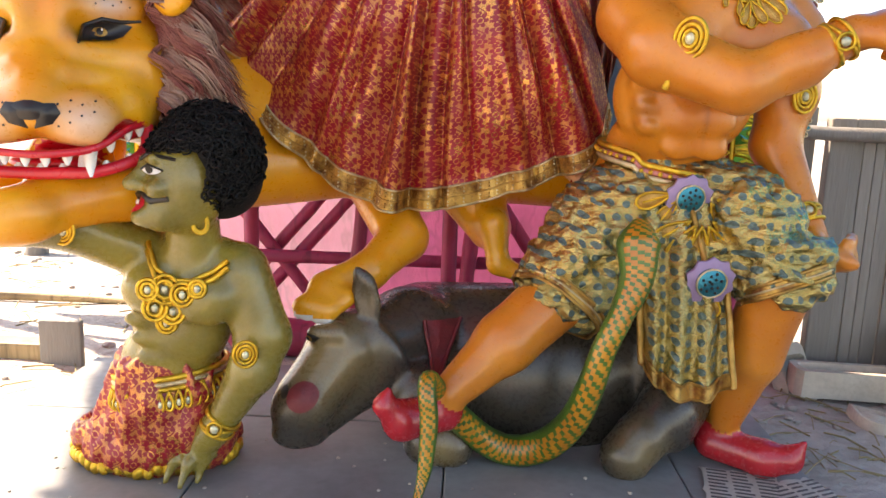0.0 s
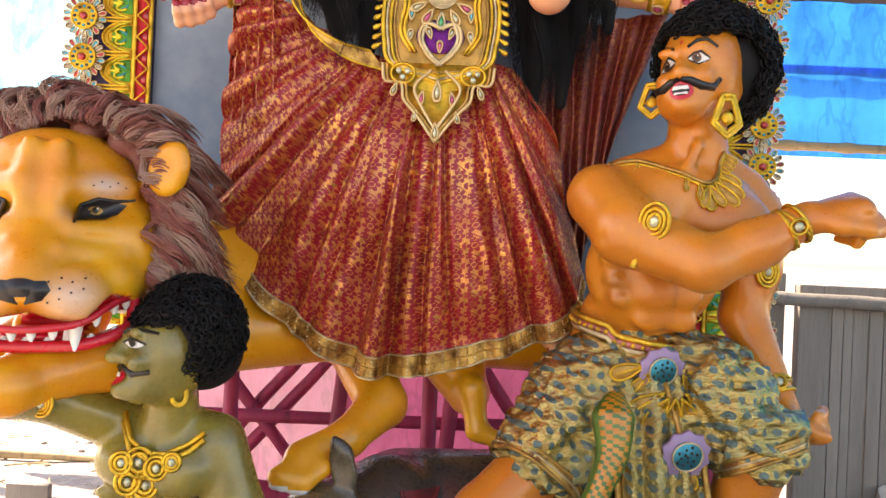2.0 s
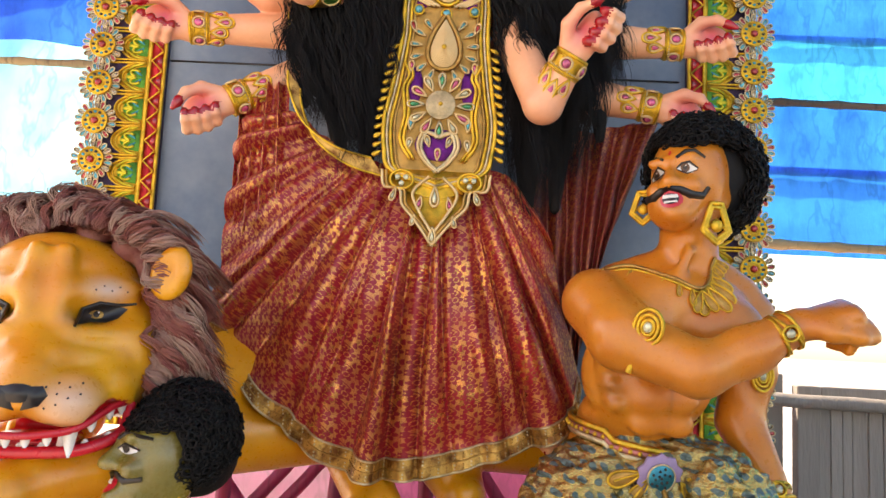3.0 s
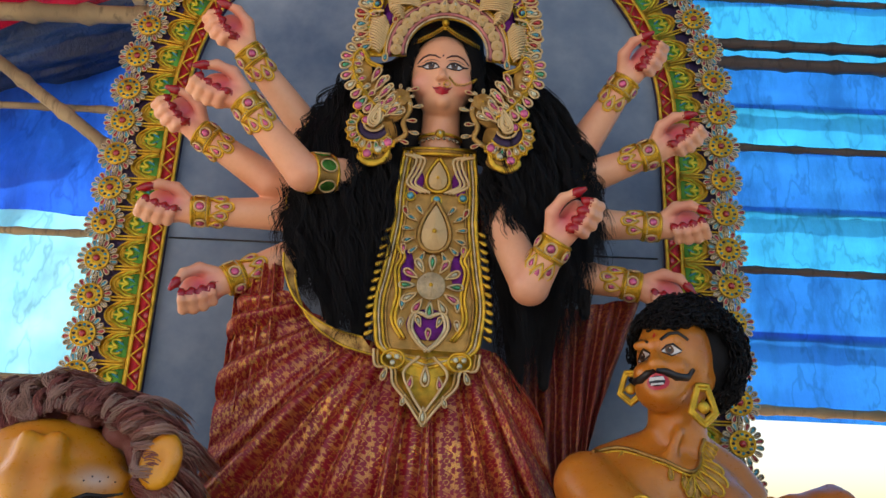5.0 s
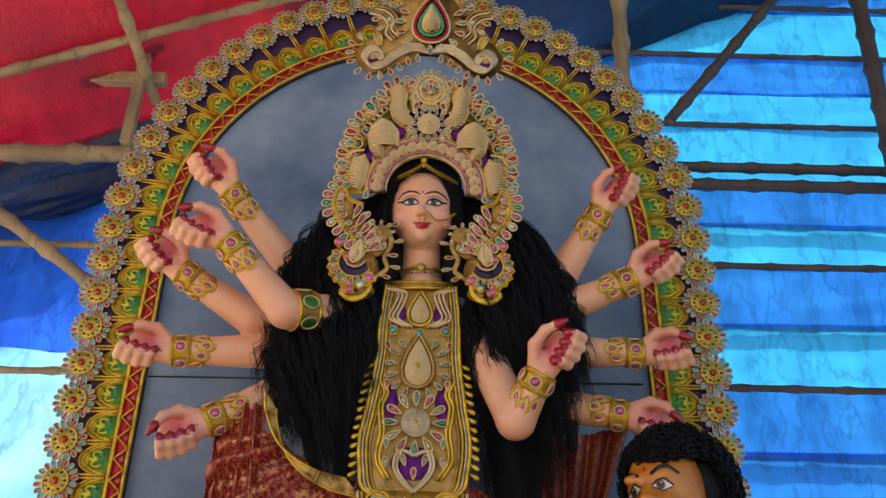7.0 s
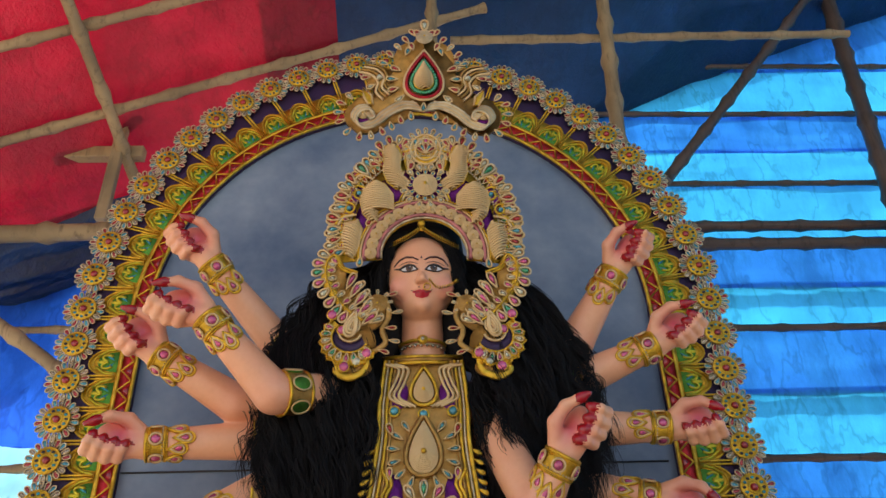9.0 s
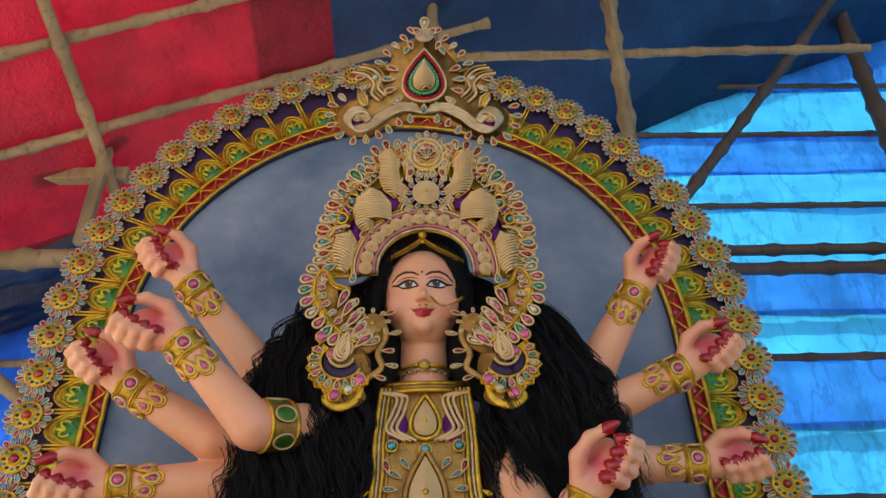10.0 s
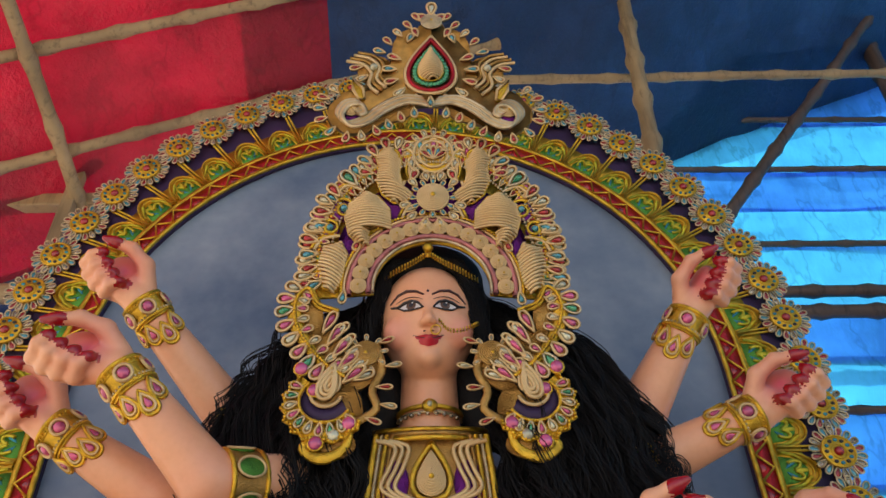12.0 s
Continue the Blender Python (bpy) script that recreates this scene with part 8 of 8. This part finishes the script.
wrist_band((0.885, 2.20, 1.272), (0.80, 2.20, 1.22), 0.050, "gold cord bracelet on the raised wrist")
wrist_band((0.958, 2.44, 0.82), (0.90, 2.56, 1.02), 0.046, "gold cord bracelet on the hanging wrist")
wrist_band((-0.553, 2.2, 0.276), (-0.455, 2.18, 0.44), 0.044, "wide gold cord bracelet on the olive wrist")


def drop_earring(x, y, z, turn, k, kind):
    root = tagged(new("earring"), "large gold beaded pentagon earring" if kind else "gold beaded drop earring", "earring", "earrings of the men")
    if kind:
        o = [(-0.016, 0.03), (0.016, 0.03), (0.04, -0.045), (0.0, -0.08), (-0.04, -0.045)]
    else:
        o = [(x0, z0) for x0, z0 in tear(0, 0.045, -math.pi / 2, 0.11, 0.075, 16)]
    s = Shape()
    for q in (1.0, 0.8):
        pts = []
        for a, b in zip(o, o[1:] + o[:1]):
            pts += [(a[0] + (b[0] - a[0]) * i / 4, a[1] + (b[1] - a[1]) * i / 4) for i in range(4)]
        s.tube([(px * q, -0.003, -0.025 + (pz + 0.025) * q) for px, pz in pts], 0.007, GOLD, 6, True)
    part("frame", s, root)
    if kind:
        part("boss", Shape().ball((0, -0.004, -0.03), (0.018, 0.012, 0.018), GOLD, 10, 7), root)
        part("bars", Shape().tube([(-0.03, -0.002, -0.04), (0, -0.002, -0.012), (0.03, -0.002, -0.04)], 0.005, GOLD, 5), root)
    root.matrix_basis = pose(x, y, z, 0, 0, turn) @ Matrix.Diagonal((k, k, k, 1))


drop_earring(0.758, 2.352, 1.575, 10, 1.0, True)
drop_earring(0.590, 2.46, 1.625, -20, 0.85, True)
drop_earring(-0.545, 2.085, 0.830, 20, 0.62, False)


BLEND[0] = 0.024


def leaf_collar():
    root = tagged(new("leaf_collar"), "bronze cord leaf collar on the ochre chest", "necklace")
    leaf = Shape()
    o = tear(0, 0, -math.pi / 2, 0.075, 0.034, 14)
    leaf.prism(o, -0.003, 0.004, GOLD_BROWN, 0.002).tube([(x, -0.003, z) for x, z in o], 0.003, GOLD, 5, True)
    lm = leaf.mesh("leaf")
    run = spline([(x, 0.0, z) for x, z in [(0.468, 1.419), (0.549, 1.434), (0.64, 1.405), (0.715, 1.375), (0.753, 1.406), (0.767, 1.444), (0.778, 1.467)]], 30)
    line = [Vector(p) + Vector((0, -0.005, 0)) for p in cast(demon_prims, [(p.x, 2.0, p.z) for p in run], (0, 1, 0))]
    part("cord", Shape().tube(line, 0.0055, GOLD_BROWN, 6).tube([p + Vector((0, -0.004, -0.010)) for p in line], 0.004, GOLD, 6), root)
    for i, p in enumerate(line[1::2]):
        k = 0.55 + 0.75 * max(0, 1 - abs(i - 8.5) / 3.0)
        for sx in ((-1, 1) if abs(i - 8.5) < 2.5 else (0,)):
            part("leaf", lm, root, "", pose(p.x, p.y - 0.003, p.z - 0.006, -22, (6 - i) * 6 + sx * 26, 0) @ Matrix.Diagonal((k, k, k, 1)))


leaf_collar()


def half_necklace():
    root = tagged(new("bib_necklace"), "gold cord bib necklace with clear stones on the olive chest", "necklace")

    def on(x, z, lift=0.008):
        return Vector(cast(half_prims, [(x + 0.12, 1.75, z)], (-0.27, 1, 0), 0.9)[0]) + Vector((0.002, -lift, 0))

    s = Shape()
    for k in range(2):
        s.tube([on(x, z - 0.016 * k) for x, z in ((-0.70, 0.80), (-0.705, 0.75), (-0.685, 0.70), (-0.645, 0.675), (-0.60, 0.675), (-0.55, 0.695), (-0.515, 0.72))], 0.007, GOLD, 6)
    part("cord", s, root)
    for x, z, r in ((-0.66, 0.655, 0.030), (-0.685, 0.61, 0.026), (-0.645, 0.60, 0.026), (-0.62, 0.645, 0.024), (-0.70, 0.655, 0.022), (-0.665, 0.56, 0.022), (-0.585, 0.66, 0.018)):
        p = on(x, z)
        t = Shape()
        for k in (1.0, 0.62):
            t.tube([(p.x + px, p.y - 0.002 + 0.25 * px, p.z + pz) for px, pz in oval(0, 0, r * k, r * 1.15 * k, 16)], 0.005, GOLD, 5, True)
        t.ball((p.x, p.y - 0.004, p.z), (0.009, 0.006, 0.010), GEM_CLEAR, 8, 6)
        part("loop", t, root)


half_necklace()


def half_skirt():
    root = tagged(new("waist_cloth"), "red and gold brocade waist cloth with gold pendant belt", "cloth")
    v, f, o = solid([cap((-0.70, 2.285, 0.37), (-0.76, 2.34, 0.22), 0.137, 0.16), ell((-0.765, 2.34, 0.19), (0.215, 0.16, 0.065)), ell((-0.65, 2.26, 0.25), (0.11, 0.09, 0.12))], 0.0085, 0.03)
    me = Shape().add(v, f, BROCADE).mesh("cloth")
    rumple(me, 0.018, 8.0, (1.6, 1.6, 0.6))
    project_uv(me)
    part("cloth", me, root)
    ring = [Vector((-0.70 + 0.143 * math.cos(a), 2.285 + 0.125 * math.sin(a), 0.405 + 0.02 * math.cos(a))) for a in np.linspace(0, 2 * math.pi, 40, endpoint=False)]
    s = Shape()
    for k in range(3):
        s.tube([p + Vector((0, 0, -0.014 * k)) for p in ring], 0.008, GOLD if k != 1 else GOLD_PALE, 6, True)
    part("belt", s, root, "beaded gold belt")
    for i in range(20, 40):
        p = ring[i]
        o = [(p.x + px, p.y - 0.012, p.z - 0.03 + pz) for px, pz in tear(0, 0, -math.pi / 2, 0.05, 0.026, 12)]
        part("pendant", Shape().tube(o, 0.004, GOLD, 5, True).ball((p.x, p.y - 0.013, p.z - 0.062), (0.007, 0.005, 0.010), GEM_CLEAR, 6, 5), root)
    scallop = Shape().ball((0, 0, 0), (0.016, 0.014, 0.02), GOLD, 8, 6).mesh("scallop")
    for k, a in enumerate(np.linspace(math.pi * 0.9, 2.1 * math.pi, 34)):
        part("scallop", scallop, root, "", pose(-0.765 + 0.215 * math.cos(a), 2.34 + 0.16 * math.sin(a), 0.155 + 0.006 * math.sin(5.1 * k), 25 * math.sin(3.7 * k), 30 * math.sin(2.3 * k), 0))


half_skirt()


# ---- snake ----
def snake():
    def body(pts, rad, n):
        line = spline(pts, n)
        out = Shape()
        sides = 18
        vs, fs, mats = [], [], []
        side = None
        for i, p in enumerate(line):
            a, b = line[max(i - 1, 0)], line[min(i + 1, n - 1)]
            d = (b - a).normalized()
            front = Vector((0.1, -1, 0.1))
            front = (front - d * front.dot(d)).normalized()
            w = d.cross(front)
            t = i / (n - 1) * (len(rad) - 1)
            k = min(int(t), len(rad) - 2)
            r = rad[k] + (rad[k + 1] - rad[k]) * (t - k)
            for q in range(sides):
                an = 2 * math.pi * q / sides
                rr = r * (1 + (0.05 if (i + q) % 2 else -0.03))
                vs.append(p + (front * math.cos(an) + w * math.sin(an)) * rr)
        gold, green = [], []
        for i in range(n - 1):
            for q in range(sides):
                f = (i * sides + q, (i + 1) * sides + q, (i + 1) * sides + (q + 1) % sides, i * sides + (q + 1) % sides)
                (gold if q in (0, 1, 2, 16, 17) and (i + 2 * q) % 5 > 1 else green).append(f)
        out.add(vs, gold, SNAKE_GOLD)
        nn = len(vs)
        out.f += green
        out.m += [out.slot(SNAKE_GREEN)] * len(green)
        return out

    s = body([(0.485, 2.27, 0.83), (0.475, 2.24, 0.78), (0.472, 2.215, 0.70), (0.44, 2.19, 0.62), (0.40, 2.18, 0.53), (0.375, 2.20, 0.42), (0.35, 2.26, 0.31), (0.30, 2.34, 0.21), (0.22, 2.37, 0.17), (0.14, 2.37, 0.19), (0.06, 2.33, 0.27),
              (0.0, 2.24, 0.38), (-0.02, 2.16, 0.44), (-0.022, 2.12, 0.42), (-0.015, 2.11, 0.35), (-0.02, 2.09, 0.25), (-0.03, 2.07, 0.20), (-0.05, 2.0, 0.145)],
             [0.02, 0.052, 0.040, 0.030, 0.030, 0.034, 0.038, 0.042, 0.042, 0.04, 0.036, 0.028, 0.022, 0.022, 0.022, 0.018, 0.012, 0.006], 330)
    thing("snake_statue", s, "green and orange painted snake coiled over the leg", "statue")


snake()

# the wound cloth on the buffalo
BLEND[0] = 0.035
s = Shape()
g = []
for j in range(14):
    v = j / 13
    w = 0.045 * (1 - v) + 0.006
    hits = cast(buffalo_prims, [((u - 0.5) * 2 * w - 0.01 * v, 2.1, 0.535 - 0.15 * v) for u in np.linspace(0, 1, 9)], (0, 1, -0.1), 0.9)
    g.append([(p[0], p[1] - 0.010 + 0.006 * noise.noise(Vector((p[0] * 60, p[2] * 60, 1))), p[2]) for p in hits])
s.sheet(g, WOUND)
s.tube([r[0] for r in g], 0.006, WOUND, 6).tube([r[-1] for r in g], 0.006, WOUND, 6)
thing("red_wound_patch", s, "dark red crumpled wound patch on the buffalo", "patch")


# ---- plaster moulds, paper, litter ----
def tray(m, w, d, h, label, cells):
    root = tagged(new("plaster_mould"), label, "mould", "plaster moulds on the ground")
    out = [(-w / 2 + 0.02, -d / 2), (w / 2 - 0.02, -d / 2), (w / 2, -d / 2 + 0.03), (w / 2, d / 2 - 0.02), (w / 2 - 0.02, d / 2), (-w / 2 + 0.02, d / 2), (-w / 2, d / 2 - 0.02), (-w / 2, -d / 2 + 0.03)]
    ins = [(x * 0.86, y * 0.62) for x, y in out]
    n = len(out)
    vs = [(x, y, 0) for x, y in out] + [(x * 0.97, y * 0.97, h) for x, y in out] + [(x, y, h) for x, y in ins] + [(x * 0.95, y * 0.8, h * 0.35) for x, y in ins]
    fs = []
    for r in range(3):
        fs += [(r * n + i, r * n + (i + 1) % n, (r + 1) * n + (i + 1) % n, (r + 1) * n + i) for i in range(n)]
    fs += [tuple(range(3 * n, 4 * n)), tuple(range(n - 1, -1, -1))]
    part("body", Shape().add(vs, fs, PLASTER), root, smooth=False)
    for i in range(cells):
        x = -w * 0.36 + w * 0.72 * i / max(cells - 1, 1)
        part("rib", Shape().box((x - 0.012, -d * 0.24, h * 0.3), (x + 0.012, d * 0.24, h * 0.8), PLASTER, 0.006), root)
    root.matrix_basis = m


tray(pose(1.50, 3.16, 0.09, 0, 0, -4), 0.42, 0.14, 0.10, "long grey plaster mould with ribbed hollow", 7)
tray(pose(1.86, 3.05, 0.12, 24, -8, 25), 0.30, 0.34, 0.12, "deep grey plaster mould lying tilted", 0)
tray(pose(1.80, 3.22, 0.2, 30, 0, -20), 0.22, 0.26, 0.10, "small grey plaster mould leaning on another", 2)
tray(pose(1.32, 3.28, 0.1, 60, 0, 30), 0.16, 0.26, 0.06, "grey plaster mould leaning upright", 0)
s = Shape()
o = tear(0, 0.11, -math.pi / 2, 0.22, 0.17, 22)
s.v, s.f, s.m = [], [], []
n = len(o)
vs = [(x, z, 0) for x, z in o] + [(x * 0.94, z * 0.94, 0.04) for x, z in o] + [(x * 0.72, z * 0.72, 0.042) for x, z in o] + [(x * 0.66, z * 0.66, 0.022) for x, z in o] + [(x * 0.5, z * 0.5, 0.036) for x, z in o]
fs = [(r * n + i, r * n + (i + 1) % n, (r + 1) * n + (i + 1) % n, (r + 1) * n + i) for r in range(4) for i in range(n)] + [tuple(range(4 * n, 5 * n))]
s.add(vs, fs, PLASTER)
thing("plaster_mould", s, "small drop-shaped grey plaster mould", "mould", "plaster moulds on the ground").matrix_basis = pose(1.44, 2.86, 0.09, 0, 0, 20)


def newspaper(m, w, d, label, seed):
    root = tagged(new("newspaper"), label, "newspaper", "torn newspapers")
    rng = random.Random(seed)
    nx, ny = 12, 10
    g = [[(w * (i / nx - 0.5) + rng.uniform(-0.006, 0.006), d * (j / ny - 0.5) + rng.uniform(-0.006, 0.006), 0.006 + 0.012 * abs(noise.noise(Vector((i * 0.3, j * 0.4, seed))))) for i in range(nx + 1)] for j in range(ny + 1)]
    part("sheet", Shape().sheet(g, PAPER), root)
    ink = Shape()
    for c in range(3):
        for r in range(11):
            x0 = -w * 0.44 + c * w * 0.31
            y0 = -d * 0.42 + r * d * 0.075
            ink.box((x0, y0, 0.0205), (x0 + w * rng.uniform(0.2, 0.27), y0 + d * 0.028, 0.0215), INK)
    part("print", ink, root, "rows of illegible print", smooth=False)
    root.matrix_basis = m


newspaper(pose(0.80, 2.25, 0.128, 0, 0, -12), 0.20, 0.26, "torn newspaper on the platform under the shoe", 3)
newspaper(pose(0.97, 2.22, 0.125, 4, 0, 25), 0.17, 0.22, "torn newspaper sheet beside the shoe", 8)

straws = Shape()
rng = random.Random(9)
for _ in range(520):
    x, y = rng.uniform(0.95, 2.6), rng.uniform(1.6, 3.4)
    if rng.random() < 0.4:
        x, y = rng.uniform(-3.5, -1.3), rng.uniform(2.2, 5.5)
    a, l = rng.uniform(0, 6.28), rng.uniform(0.03, 0.2)
    z = 0.08 + wavy(x, y, 0, 0.05, 0.9) + wavy(x, y, 0, 0.02, 3.5) + 0.008
    straws.tube([(x, y, z), (x + l * 0.5 * math.cos(a), y + l * 0.5 * math.sin(a), z + rng.uniform(0, 0.012)), (x + l * math.cos(a), y + l * math.sin(a), z)], rng.uniform(0.0012, 0.004), STRAW, 4)
thing("straw_litter", straws, "dry straw and twigs scattered on the earth", "straw", kind="stuff")
chips = Shape()
for _ in range(260):
    x, y = rng.uniform(-3.6, -1.3), rng.uniform(2.0, 5.2)
    if rng.random() < 0.45:
        x, y = rng.uniform(1.0, 2.6), rng.uniform(1.8, 3.4)
    z = 0.08 + wavy(x, y, 0, 0.05, 0.9) + wavy(x, y, 0, 0.02, 3.5)
    r = rng.uniform(0.006, 0.028)
    chips.ball((x, y, z + r * 0.2), (r, r * rng.uniform(0.5, 1.3), r * 0.45), EARTH, 6, 4)
thing("earth_clods", chips, "small earth clods and chips", "clods", kind="stuff")
crumbs = Shape()
for _ in range(90):
    x, y = rng.uniform(-1.2, 0.95), rng.uniform(1.7, 2.5)
    r = rng.uniform(0.002, 0.007)
    crumbs.ball((x, y, 0.13 + r * 0.4), (r, r * rng.uniform(0.6, 1.4), r * 0.5), PLASTER if rng.random() < 0.5 else EARTH, 5, 4)
thing("plaster_crumbs", crumbs, "plaster crumbs on the platform boards", "crumbs", kind="stuff")
thing("wood_offcut", Shape().box((-1.75, 3.12, 0.06), (-1.50, 3.22, 0.16), BAMBOO, 0.012), "pale wooden offcut on the ground", "offcut", smooth=False)
thing("broken_board", Shape().box((-1.52, 3.1, 0.06), (-1.36, 3.13, 0.26), WOOD_GREY, 0.006), "broken grey board standing on the ground", "board", smooth=False)
thing("long_stick", Shape().tube([(-2.3, 4.0, 0.1), (-1.8, 3.95, 0.12), (-1.3, 4.0, 0.1)], 0.02, BAMBOO, 8), "long dry stick on the ground", "stick")
stump = Shape().tube([(-2.68, 5.1, -0.1), (-2.66, 5.12, 0.1), (-2.6, 5.15, 0.35)], [0.09, 0.07, 0.05], WOOD_GREY, 9)
thing("tree_stump", stump, "grey weathered stump in the open yard", "stump")
